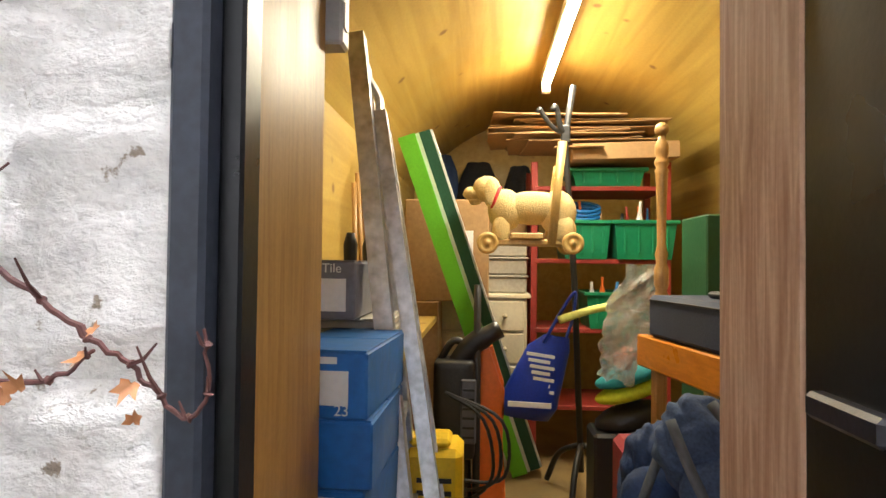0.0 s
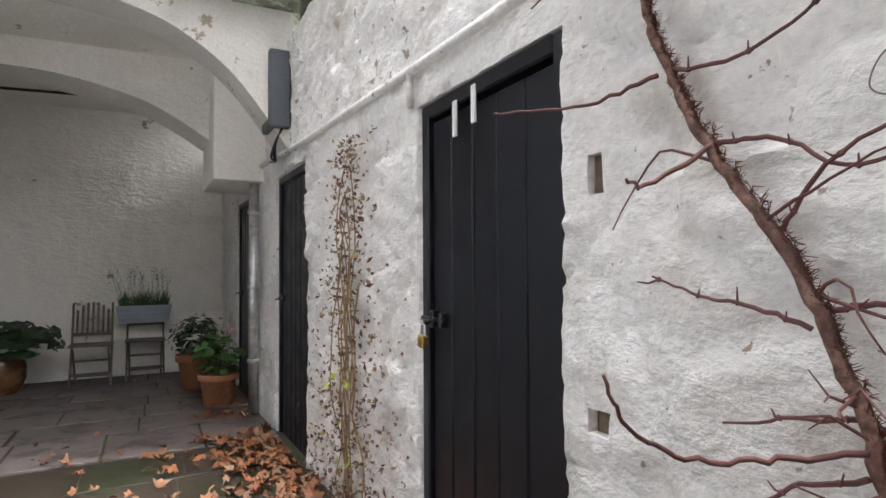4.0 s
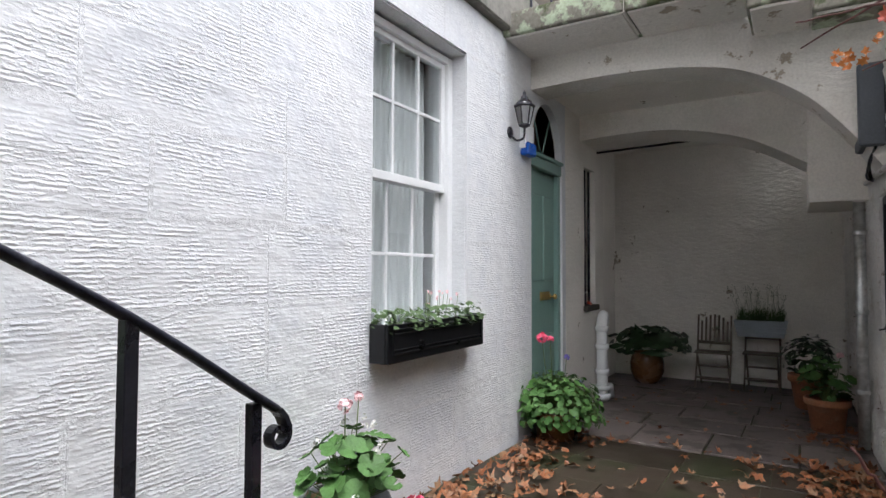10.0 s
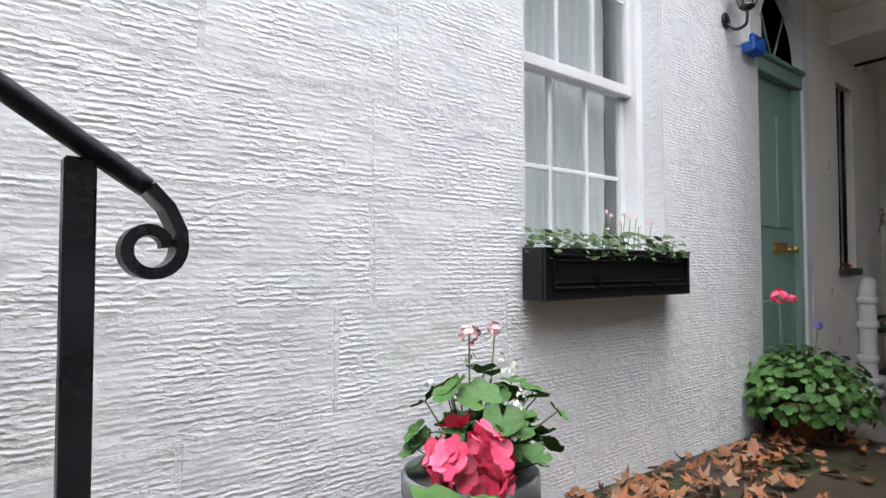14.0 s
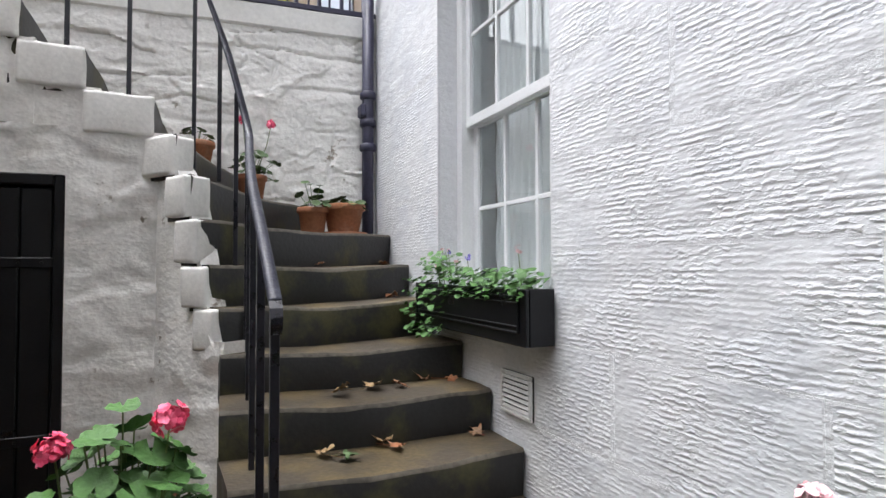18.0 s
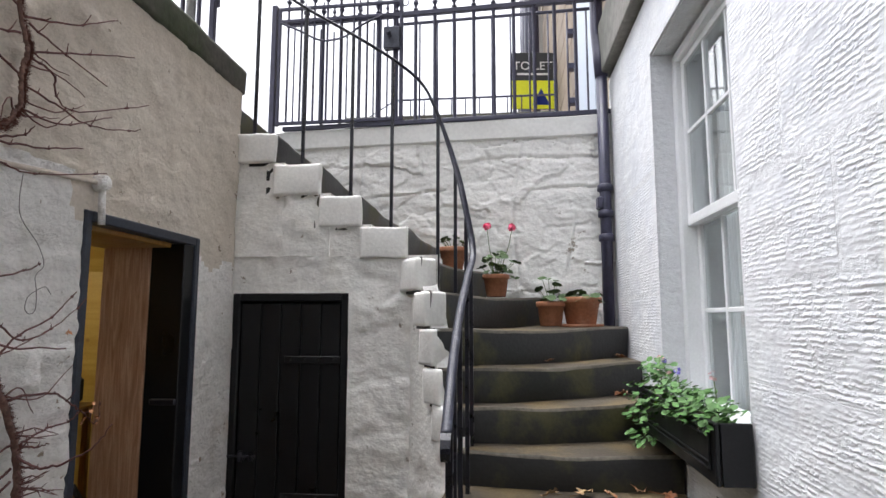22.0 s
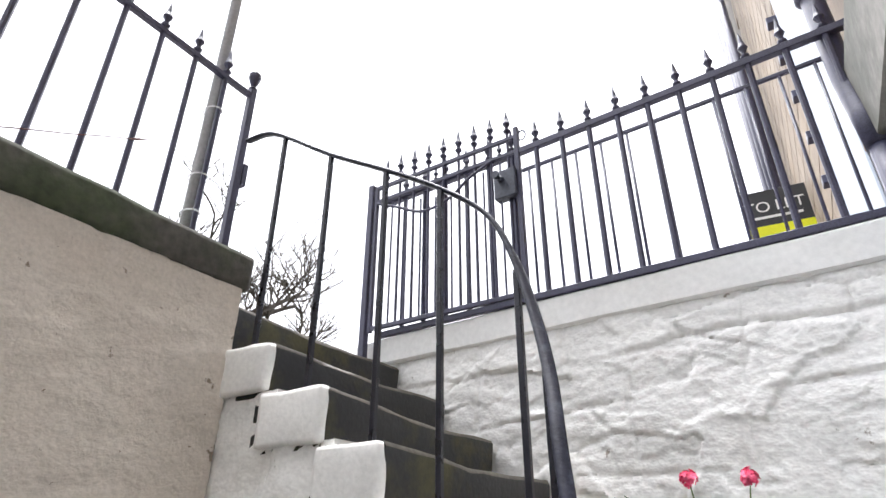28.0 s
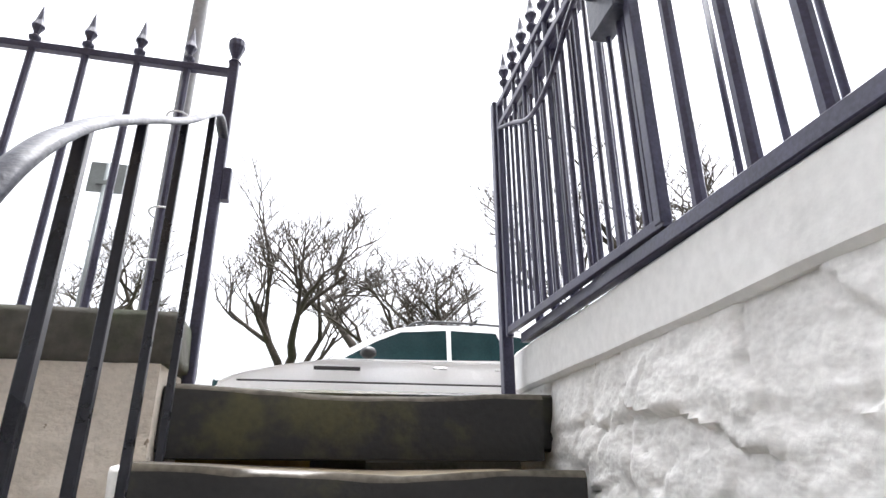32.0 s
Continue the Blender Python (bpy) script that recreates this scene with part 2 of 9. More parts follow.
M["smooth_white"] = mat("smooth white masonry paint", (0.755, 0.75, 0.725), rough=0.7, var=0.07, fine=35, coarse=2, bump=0.35, bdist=0.004, relief=(6, 0.008, 1.0, 2), col2=(0.72, 0.71, 0.68), mixs=3, mixlo=0.5, mixhi=0.75)
# worn nosing, its pale colour also stands for sky glint on wet edges
M["nose"] = mat("worn step edge with painted sky glint", (0.10, 0.088, 0.068), rough=0.4, var=0.4, fine=40, coarse=6, bump=0.3, bdist=0.003)
M["peel"] = mat("bare stone under peeled paint", (0.15, 0.105, 0.075), rough=0.9, var=0.3, fine=60, bump=0.5)
# albedo raised to make up for weak light under the arch
M["vault"] = mat("white limewashed vault", (0.87, 0.84, 0.785), rough=0.8, var=0.08, fine=55, coarse=1.5, bump=0.5, bdist=0.004, col2=(0.76, 0.72, 0.66), mixs=1.6, mixlo=0.58, mixhi=0.8, relief=(11, 0.018, 2.0), flake=(6, 0.93, 0.96, (0.34, 0.29, 0.23), 1.0))
M["black"] = mat("black gloss door paint", (0.007, 0.0075, 0.009), rough=0.36, spec=0.35, var=0.25, fine=80, coarse=6, bump=0.12, bdist=0.002)
M["slate_frame"] = mat("slate blue frame paint", (0.034, 0.041, 0.058), rough=0.45, spec=0.35, var=0.25, fine=70, coarse=5, bump=0.2, bdist=0.002)
M["slate"] = mat("blue-black door paint", (0.007, 0.008, 0.013), rough=0.38, spec=0.3, var=0.2, fine=80, coarse=6, bump=0.12, bdist=0.002)
M["iron"] = mat("black painted iron", (0.012, 0.012, 0.018), rough=0.32, var=0.3, fine=120, coarse=15, bump=0.3, bdist=0.001)
# base colour raised and turned purple-blue for sky glare on the iron
M["ironblue"] = mat("weathered blue-black railing paint with sky tint", (0.045, 0.044, 0.078), rough=0.4, var=0.3, fine=120, coarse=15, bump=0.3, bdist=0.001)
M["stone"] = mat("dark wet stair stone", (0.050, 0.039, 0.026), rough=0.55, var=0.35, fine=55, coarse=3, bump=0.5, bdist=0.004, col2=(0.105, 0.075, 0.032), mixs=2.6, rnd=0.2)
M["riser"] = mat("near-black riser stone", (0.012, 0.012, 0.0115), rough=0.5, var=0.35, fine=50, coarse=3, bump=0.4, bdist=0.004, col2=(0.042, 0.039, 0.014), mixs=3.0, mixlo=0.5, mixhi=0.62, rnd=0.2)
M["flag"] = mat("damp flagstone", (0.135, 0.112, 0.104), rough=0.55, var=0.28, fine=40, coarse=2.5, bump=0.4, bdist=0.004, col2=(0.068, 0.056, 0.05), mixs=3.2, mixlo=0.54, mixhi=0.6, rnd=0.5)
M["earth"] = mat("wet mossy joints", (0.030, 0.030, 0.020), rough=0.7, var=0.4, fine=50, bump=0.6, col2=(0.035, 0.045, 0.015), mixs=3)
M["coping"] = mat("dark mossy coping stone", (0.075, 0.070, 0.058), rough=0.85, var=0.3, fine=30, coarse=2, bump=0.6, bdist=0.006, col2=(0.045, 0.055, 0.028), mixs=2.5)
M["coping_pale"] = mat("mossy stone with flaking white paint", (0.19, 0.18, 0.15), rough=0.85, var=0.25, fine=30, coarse=2, bump=0.6, bdist=0.006, col2=(0.36, 0.42, 0.30), mixs=7, mixlo=0.5, mixhi=0.56, flake=(5, 0.80, 0.86, (0.07, 0.085, 0.04), 2.0))
# darker tone of the vault paint, offsets strong light on the arch front
M["vault_dimmed"] = mat("weathered arch paint dimmed against the sun", (0.69, 0.665, 0.62), rough=0.8, var=0.1, fine=55, coarse=1.5, bump=0.5, bdist=0.004, col2=(0.60, 0.565, 0.51), mixs=1.6, mixlo=0.55, mixhi=0.78, relief=(11, 0.018, 2.0), flake=(6, 0.92, 0.95, (0.34, 0.29, 0.23), 1.0))
M["band"] = mat("grey string course stone", (0.21, 0.20, 0.18), rough=0.85, var=0.2, fine=25, coarse=1.2, bump=0.5, col2=(0.12, 0.12, 0.10), mixs=2)
M["sand"] = mat("brown sandstone ashlar", (0.24, 0.185, 0.135), rough=0.85, var=0.15, fine=30, coarse=1, bump=0.4, rnd=0.7, col2=(0.17, 0.13, 0.095), mixs=0.9)
M["mortar"] = mat("dark facade joint", (0.10, 0.085, 0.07), rough=0.9)
M["green"] = mat("sage green door paint", (0.20, 0.33, 0.29), rough=0.4, var=0.08, fine=70, coarse=3, bump=0.1)
M["white"] = mat("white gloss paint", (0.80, 0.81, 0.82), rough=0.4, var=0.05, fine=90, coarse=4, bump=0.1, bdist=0.001)
M["glass"] = glass_mat("window glass")
M["brass"] = mat("worn brass", (0.60, 0.42, 0.15), rough=0.35, metal=1.0, var=0.2, bump=0.1)
M["steel"] = mat("galvanised steel", (0.62, 0.63, 0.63), rough=0.42, metal=0.9, var=0.25, fine=25, coarse=8, bump=0.15)
M["plastic_w"] = mat("white plastic", (0.78, 0.78, 0.76), rough=0.35, var=0.05)
M["asphalt"] = mat("asphalt", (0.05, 0.05, 0.052), rough=0.9, var=0.3, fine=120, bump=0.6)
M["pave"] = mat("grey pavement", (0.20, 0.19, 0.18), rough=0.85, var=0.2, fine=60, bump=0.3, rnd=0.3)
M["grass"] = mat("grass", (0.06, 0.09, 0.03), rough=0.9, var=0.4, fine=30)


# ---- mesh helpers ----
def mesh_ob(name, verts, faces, material, parent=None, label="", smooth=False):
    me = bpy.data.meshes.new(name)
    me.from_pydata([tuple(v) for v in verts], [], faces)
    me.update()
    if smooth:
        me.polygons.foreach_set("use_smooth", [True] * len(me.polygons))
    if material:
        me.materials.append(material)
    ob = new(name, me)
    if parent:
        ob.parent = parent
    if label:
        ob["label"] = label
    return ob


def part(name, bm, material, parent=None, label="", smooth=False):
    me = bpy.data.meshes.new(name)
    bmesh.ops.recalc_face_normals(bm, faces=bm.faces[:])
    bm.to_mesh(me)
    bm.free()
    if smooth:
        me.polygons.foreach_set("use_smooth", [True] * len(me.polygons))
    if material:
        me.materials.append(material)
    ob = new(name, me)
    if parent:
        ob.parent = parent
    if label:
        ob["label"] = label
    return ob


def empty(name, m=None):
    ob = new(name)
    if m is not None:
        ob.matrix_world = m
    return ob


def add_box(bm, lo, hi, bev=0.0, m=None, seg=1):
    lo, hi = Vector(lo), Vector(hi)
    mm = Matrix.Translation((lo + hi) / 2) @ Matrix.Diagonal((*[max(a, 1e-4) for a in (hi - lo)], 1))
    if m is not None:
        mm = m @ mm
    r = bmesh.ops.create_cube(bm, size=1, matrix=mm)
    if bev:
        es = list({e for v in r["verts"] for e in v.link_edges})
        r2 = bmesh.ops.bevel(bm, geom=es, offset=bev, segments=seg, affect="EDGES", profile=0.7)
        return r2["verts"]
    return r["verts"]


def box(name, lo, hi, material, parent=None, bev=0.004, label="", m=None):
    bm = bmesh.new()
    add_box(bm, lo, hi, bev, m)
    return part(name, bm, material, parent, label)


def add_tube(bm, pts, radii, n=8, cap=True):
    pts = [Vector(p) for p in pts]
    if not isinstance(radii, (list, tuple)):
        radii = [radii] * len(pts)
    rings = []
    up = Vector((0, 0, 1))
    prev = None
    for i, p in enumerate(pts):
        d = (pts[min(i + 1, len(pts) - 1)] - pts[max(i - 1, 0)])
        d = d.normalized() if d.length > 1e-9 else Vector((0, 0, 1))
        if prev is None:
            a = d.cross(up if abs(d.z) < 0.95 else Vector((1, 0, 0))).normalized()
        else:
            a = (prev - d * prev.dot(d))
            a = a.normalized() if a.length > 1e-6 else d.orthogonal().normalized()
        prev = a
        b = d.cross(a)
        ring = []
        for k in range(n):
            t = 2 * math.pi * (k + 0.5) / n
            ring.append(bm.verts.new(p + (a * math.cos(t) + b * math.sin(t)) * radii[i]))
        rings.append(ring)
    for r0, r1 in zip(rings, rings[1:]):
        for k in range(n):
            bm.faces.new((r0[k], r0[(k + 1) % n], r1[(k + 1) % n], r1[k]))
    if cap:
        bm.faces.new(list(reversed(rings[0])))
        bm.faces.new(rings[-1])


def tube(name, pts, radii, material, parent=None, n=8, label="", smooth=True):
    bm = bmesh.new()
    add_tube(bm, pts, radii, n)
    return part(name, bm, material, parent, label, smooth)


def add_lathe(bm, prof, n=16, m=None):
    m = m or Matrix()
    rings = []
    for r, z in prof:
        rings.append([bm.verts.new(m @ Vector((max(r, 1e-4) * math.cos(2 * math.pi * k / n), max(r, 1e-4) * math.sin(2 * math.pi * k / n), z))) for k in range(n)])
    for r0, r1 in zip(rings, rings[1:]):
        for k in range(n):
            bm.faces.new((r0[k], r0[(k + 1) % n], r1[(k + 1) % n], r1[k]))
    bm.faces.new(list(reversed(rings[0])))
    bm.faces.new(rings[-1])


def lathe(name, prof, material, parent=None, n=16, m=None, label="", smooth=True):
    bm = bmesh.new()
    add_lathe(bm, prof, n, m)
    return part(name, bm, material, parent, label, smooth)


def spline(pts, steps=8):
    """Catmull-Rom through the points."""
    p = [Vector(q) for q in pts]
    p = [p[0] * 2 - p[1]] + p + [p[-1] * 2 - p[-2]]
    out = []
    for i in range(1, len(p) - 2):
        for k in range(steps):
            t = k / steps
            a, b, c, d = p[i - 1], p[i], p[i + 1], p[i + 2]
            out.append(0.5 * ((2 * b) + (c - a) * t + (2 * a - 5 * b + 4 * c - d) * t * t + (3 * b - a - 3 * c + d) * t ** 3))
    out.append(p[-2])
    return out


def sheet_wall(name, O, U, N, width, height, material, holes=(), step=0.05, hfun=None, thick=0.3, label="", top=None, parent=None):
    """A wall face as a height field over u (along U) and v (up), with rectangular holes and a closed rim."""
    O, U, N = Vector(O), Vector(U).normalized(), Vector(N).normalized()

    def lines(n, cuts):
        s = sorted(set([round(i * n / max(1, round(n / step)), 5) for i in range(max(1, round(n / step)) + 1)]))
        for c in cuts:
            s = [x for x in s if abs(x - c) > step * 0.45 or x in cuts]
            s.append(c)
        return sorted(set(s))
    us = lines(width, [h[0] for h in holes] + [h[1] for h in holes] + [0, width])
    vs = lines(height, [h[2] for h in holes] + [h[3] for h in holes] + [0, height])
    us = [x for x in us if -1e-6 <= x <= width + 1e-6]
    vs = [x for x in vs if -1e-6 <= x <= height + 1e-6]
    nu, nv = len(us), len(vs)
    verts = []
    for v in vs:
        for u in us:
            edge = any(abs(u - h[0]) < 1e-4 or abs(u - h[1]) < 1e-4 or abs(v - h[2]) < 1e-4 or abs(v - h[3]) < 1e-4 for h in holes)
            d = hfun(u, v) * (0.5 if edge else 1) if hfun else 0
            z = v
            if top and v == vs[-1]:
                z = top(u)
            verts.append(O + U * u + Vector((0, 0, z)) + N * d)
    faces = []
    count = {}
    for j in range(nv - 1):
        for i in range(nu - 1):
            cu, cv = (us[i] + us[i + 1]) / 2, (vs[j] + vs[j + 1]) / 2
            if any(h[0] < cu < h[1] and h[2] < cv < h[3] for h in holes):
                continue
            q = (j * nu + i, j * nu + i + 1, (j + 1) * nu + i + 1, (j + 1) * nu + i)
            faces.append(q)
            for a, b in zip(q, q[1:] + q[:1]):
                k = (min(a, b), max(a, b))
                count[k] = (a, b) if k not in count else None
    back = {}
    for k, e in list(count.items()):
        if e is None:
            continue
        a, b = e
        for w in (a, b):
            if w not in back:
                back[w] = len(verts)
                p = O + U * us[w % nu] + Vector((0, 0, verts[w].z - O.z)) - N * thick
                verts.append(p)
        faces.append((b, a, back[a], back[b]))
    ob = mesh_ob(name, verts, faces, material, parent, label, smooth=True)
    ob.data.set_sharp_from_angle(angle=radians(72))
    return ob


def rubble_h(seed, amp=0.03, cell=0.45, rough=0.30, tilt=1.0, joint=0.08):
    """Uneven stones under thick paint: each stone a tilted face, with soft joints and fine roughness."""
    o = Vector((seed * 7.3, seed * 3.1, 0))

    def f(u, v):
        p = Vector((u / cell, v / (cell * 0.6), 0)) + o
        p = p + noise.noise_vector(p * 1.7) * 0.25 + noise.noise_vector(p * 6) * 0.05
        d, pts = noise.voronoi(p)
        e = min(1.0, (d[1] - d[0]) / joint)
        e = e * e * (3 - 2 * e)
        q = pts[0]
        r1, r2, r3 = (noise.cell(Vector((q.x * 31 + k, q.y * 17, k))) for k in (1, 5, 9))
        body = 0.5 * r1 + tilt * ((p.x - q.x) * r2 * 0.35 + (p.y - q.y) * r3 * 0.45)
        fine = noise.fractal(Vector((u * 9, v * 20, seed)), 0.6, 2.0, 5)
        chip = abs(noise.noise(Vector((u * 6, v * 13, seed + 4)))) + 0.6 * abs(noise.noise(Vector((u * 15, v * 30, seed + 9))))
        return amp * rough * 1.5 * (chip - 0.3) + amp * (0.75 * e * (0.7 + body) - 0.35) + amp * rough * fine
    return f


def slab_h(seed, amp=0.02, cell=0.42, flaky=1.0):
    """Painted hewn stones: flat tilted faces that meet in small ledges and broken cracks, with chips of half their size."""
    o = Vector((seed * 5.7, seed * 2.3, 0))

    def f(u, v):
        p = Vector((u / cell, v / (cell * 0.6), 0)) + o
        p = p + noise.noise_vector(p * 0.9) * 0.12 + noise.noise_vector(p * 5) * 0.05
        h, part_amp = 0.0, 1.0
        for k in range(3):
            d, pts = noise.voronoi(p)
            q = pts[0]
            r1, r2, r3 = (noise.cell(Vector((q.x * 31 + j, q.y * 17, j + k))) for j in (1, 5, 9))
            h += part_amp * (0.40 * r1 + 0.45 * (p.x - q.x) * r2 + 0.5 * (p.y - q.y) * r3)
            open_ = max(0.0, min(1.0, 0.35 + 2.5 * noise.noise(p * 0.8 + Vector((3, 8, k)))))
            h -= part_amp * 0.55 * open_ * math.exp(-((d[1] - d[0]) / 0.035) ** 2)
            p = p * 2.3 + Vector((4.1, 2.7, 0))
            part_amp *= 0.42 * flaky
        return amp * (h + 0.10 * noise.fractal(Vector((u * 22, v * 40, seed)), 0.7, 2.0, 3))
    return f


def plain_h(seed, amp=0.015, sc=1.3):
    def f(u, v):
        return amp * noise.fractal(Vector((u * sc, v * sc, seed * 5.1)), 0.9, 2.0, 5)
    return f


def structure(ob, label="", category=""):
    return tagged(ob, label, category, "", "structure")


def floor_z(x):
    return 0.027 * (max(-9.5, min(x, 0.6)) + 8.4)

# ---- large structure ----
HOUSE_Y = -2.49
CELLAR_TOP = 2.98
COPING_Z = 3.14
STREET_Z = 2.93


def end_x(y):
    return 1.62 + 0.075 * min(0.4, y)


# courtyard ground, with a bed of wet joints under the flags
bm = bmesh.new()
xs = [-9.6, -8.4, -7, -5.5, -4, -2.5, -1, 0.6, 2.2]
for a, b in zip(xs, xs[1:]):
    vs = [bm.verts.new((x, y, floor_z(x) - 0.018)) for x, y in ((a, -3.1), (b, -3.1), (b, 0.35), (a, 0.35))]
    bm.faces.new(vs)
bmesh.ops.remove_doubles(bm, verts=bm.verts[:], dist=0.001)
floor = structure(part("floor", bm, M["earth"]), "wet mossy courtyard ground laid with uneven flagstones", "floor")

# house wall carcass behind the ashlar, with window and door openings
H0 = -4.96


def house_flat(u, v):
    return 0.003 * noise.noise(Vector((u * 3, v * 3, 1)))


WIN = [(-3.80, -2.743), (-0.865, 0.223)]
WZ0, WZ1 = 1.05, 3.03
house_wall = structure(sheet_wall("wall_house", (H0, HOUSE_Y - 0.012, 0.0), (1, 0, 0), (0, 1, 0), 6.46, 3.42, M["house_smooth"],
                       [(a - H0, b - H0, WZ0, WZ1) for a, b in WIN], 0.25, house_flat, 0.35), "white painted stone house wall with stugged ashlar blocks", "wall")
# under the arch: jamb, slit window wall and recessed back part
structure(sheet_wall("wall_porch", (-7.15, HOUSE_Y, -0.02), (1, 0, 0), (0, 1, 0), 1.32, 3.5, M["vault"], [(0.32, 0.72, 1.12, 2.66)], 0.1, plain_h(3, 0.008), 0.4),
                       "white roughcast porch wall with a narrow barred window", "wall")
structure(sheet_wall("wall_recess", (-9.3, -2.87, -0.02), (1, 0, 0), (0, 1, 0), 2.15, 3.5, M["vault"], (), 0.12, plain_h(4, 0.008), 0.2), "white limewashed recess wall", "wall")
structure(sheet_wall("wall_back", (-9.08, 0.2, -0.02), (0, -1, 0), (1, 0, 0), 3.2, 3.5, M["vault"], (), 0.05, rubble_h(5, 0.014, 0.55), 0.2), "white limewashed stone back wall under the arch", "wall")

# cellar wall along the courtyard
CX0 = -9.2


def cellar_h(u, v):
    x = CX0 + u
    a = 0.036 if x < -0.9 else 0.012
    return rub1(u, v) * a / 0.03 + 0.012 * noise.noise(Vector((u * 0.9, v * 0.9, 9)))


rub1 = rubble_h(1, 0.03, 0.5)
D3 = (-2.735, -1.905, 1.935)
D2 = (-5.432, -4.435, 2.03)
DF = (-7.67, -6.73, 2.03)
D4 = (-0.905, -0.028, 1.985)
holes = [(d[0] - CX0, d[1] - CX0, 0.0, d[2]) for d in (D3, D2, DF, D4)]
# two putlog holes beside the second door
PUT = [(-1.815, -1.765, 1.51, 1.60), (-1.815, -1.75, 0.975, 1.03)]
holes += [(a - CX0, b - CX0, c, d) for a, b, c, d in PUT]
cellar_wall = structure(sheet_wall("wall_cellar", (CX0, 0.0, 0.0), (1, 0, 0), (0, -1, 0), 0.40 - CX0 + 0.0, CELLAR_TOP, M["render"], holes, 0.026, cellar_h, 0.42),
                        "limewashed stone cellar wall with peeling patches", "wall")
for a, b, c, d in PUT:
    structure(box("trim_putlog", (a - 0.02, 0.02, c - 0.02), (b + 0.02, 0.12, d + 0.02), M["peel"], None, 0.0), "brown stone at the back of a putlog hole", "hole")
# the storeroom end of the wall is bare cream render
cellar_wall.data.materials.append(M["cream"])
for p in cellar_wall.data.polygons:
    c = p.center
    if c.x > (-0.96 if c.z < 2.12 else -1.75) + 0.12 * noise.noise(Vector((0, 3, c.z * 2.5))) + 0.05 * noise.noise(Vector((0, 7, c.z * 11))) and c.z > 1.9 + 0.3 * noise.noise(Vector((c.x * 3, 0, 1))):
        p.material_index = 1
# wall under the upper flight, facing the courtyard
SDX = 0.405
SD = (0.0, -0.725, 1.705)


rub2 = slab_h(2, 0.019, 0.32, 1.35)
structure(sheet_wall("wall_under_stairs", (SDX, 0.04, 0.0), (0, -1, 0), (-1, 0, 0), 1.30, 1.93, M["rubble"], [(0.04, 0.765, 0.0, SD[2])], 0.022, rub2, 0.3),
                       "white painted rubble wall below the stair", "wall")
# stepped infill between the wall head and the stair blocks
for i, (y0, y1, z1) in enumerate([(-0.30, 0.04, 2.52), (-0.60, -0.30, 2.32), (-0.86, -0.60, 2.12), (-1.26, -0.86, 1.935)]):
    if z1 > 1.94:
        structure(sheet_wall("wall_under_stairs", (SDX, y1, 1.93), (0, -1, 0), (-1, 0, 0), y1 - y0, z1 - 1.93, M["rubble"], (), 0.035, rubble_h(12 + i, 0.025, 0.35), 0.3),
                  "white painted rubble wall below the stair", "wall")
# side of the lower flight facing the courtyard


def flank(x):
    pts = [(-1.1, 0.2), (-0.99, 0.27), (-0.68, 0.46), (-0.365, 0.64), (-0.06, 0.82), (0.03, 1.0), (0.10, 1.3), (0.16, 1.55), (0.25, 1.72), (0.4, 1.9)]
    for (a, za), (c, zc) in zip(pts, pts[1:]):
        if x <= c:
            return za + (zc - za) * (x - a) / (c - a)
    return 1.9


structure(sheet_wall("wall_stair_side", (0.405, -1.10, 0.0), (-0.42, -0.26, 0), (-0.26, 0.42, 0), 0.55, 1.0, M["rubble"], (), 0.035, rubble_h(7, 0.02, 0.35), 0.1,
          top=lambda u: flank(0.405 - 0.85 * u)), "white painted rubble flank of the lower stair flight", "wall")
structure(sheet_wall("wall_stair_side", (-0.06, -1.39, 0.0), (-0.94, -0.08, 0), (-0.08, 0.94, 0), 0.95, 0.4, M["rubble"], (), 0.035, rubble_h(8, 0.015, 0.35), 0.08,
          top=lambda u: [0.08, 0.30, 0.49, 0.67, 0.82][sum(-0.06 - 0.945 * u - 0.055 > a for a in (-0.99, -0.68, -0.365, -0.06))]), "white painted rubble flank of the lower stair flight", "wall")

# end wall below the street railing
rub3_base = slab_h(3, 0.023, 0.44, 1.25)


def rub3(u, v):
    """Big painted stones with open bedding cracks and a few upright ones."""
    h = rub3_base(u, v)
    for k, z in enumerate((2.80, 2.55, 2.28, 1.98, 1.66, 1.35, 1.05)):
        zc = z + 0.05 * noise.noise(Vector((u * 1.6, k * 7.1, 2.0))) + 0.018 * noise.noise(Vector((u * 7, k * 3.3, 5.0)))
        on = max(0.0, min(1.0, 3.5 * noise.noise(Vector((u * 1.1, k * 4.7, 8.0))) + (1.1 if k == 0 else 0.45)))
        d = (v - zc) / 0.011
        if abs(d) < 4:
            h += on * (0.014 * (1 / (1 + math.exp(-d * 1.5)) - 0.5) * math.exp(-abs(d) * 0.35) - 0.014 * math.exp(-d * d))
    # upright joints, short and broken
    uc = round(u / 0.43) * 0.43 + 0.12 * noise.noise(Vector((round(u / 0.43) * 3.1, v * 1.3, 1.0))) + 0.02 * noise.noise(Vector((u * 3, v * 9, 6.0)))
    d = (u - uc) / 0.011
    if abs(d) < 4:
        h -= 0.011 * math.exp(-d * d) * max(0.0, min(1.0, 4 * noise.noise(Vector((round(u / 0.43) * 5.3, v * 2.2, 3.0))) + 0.1))
    return h


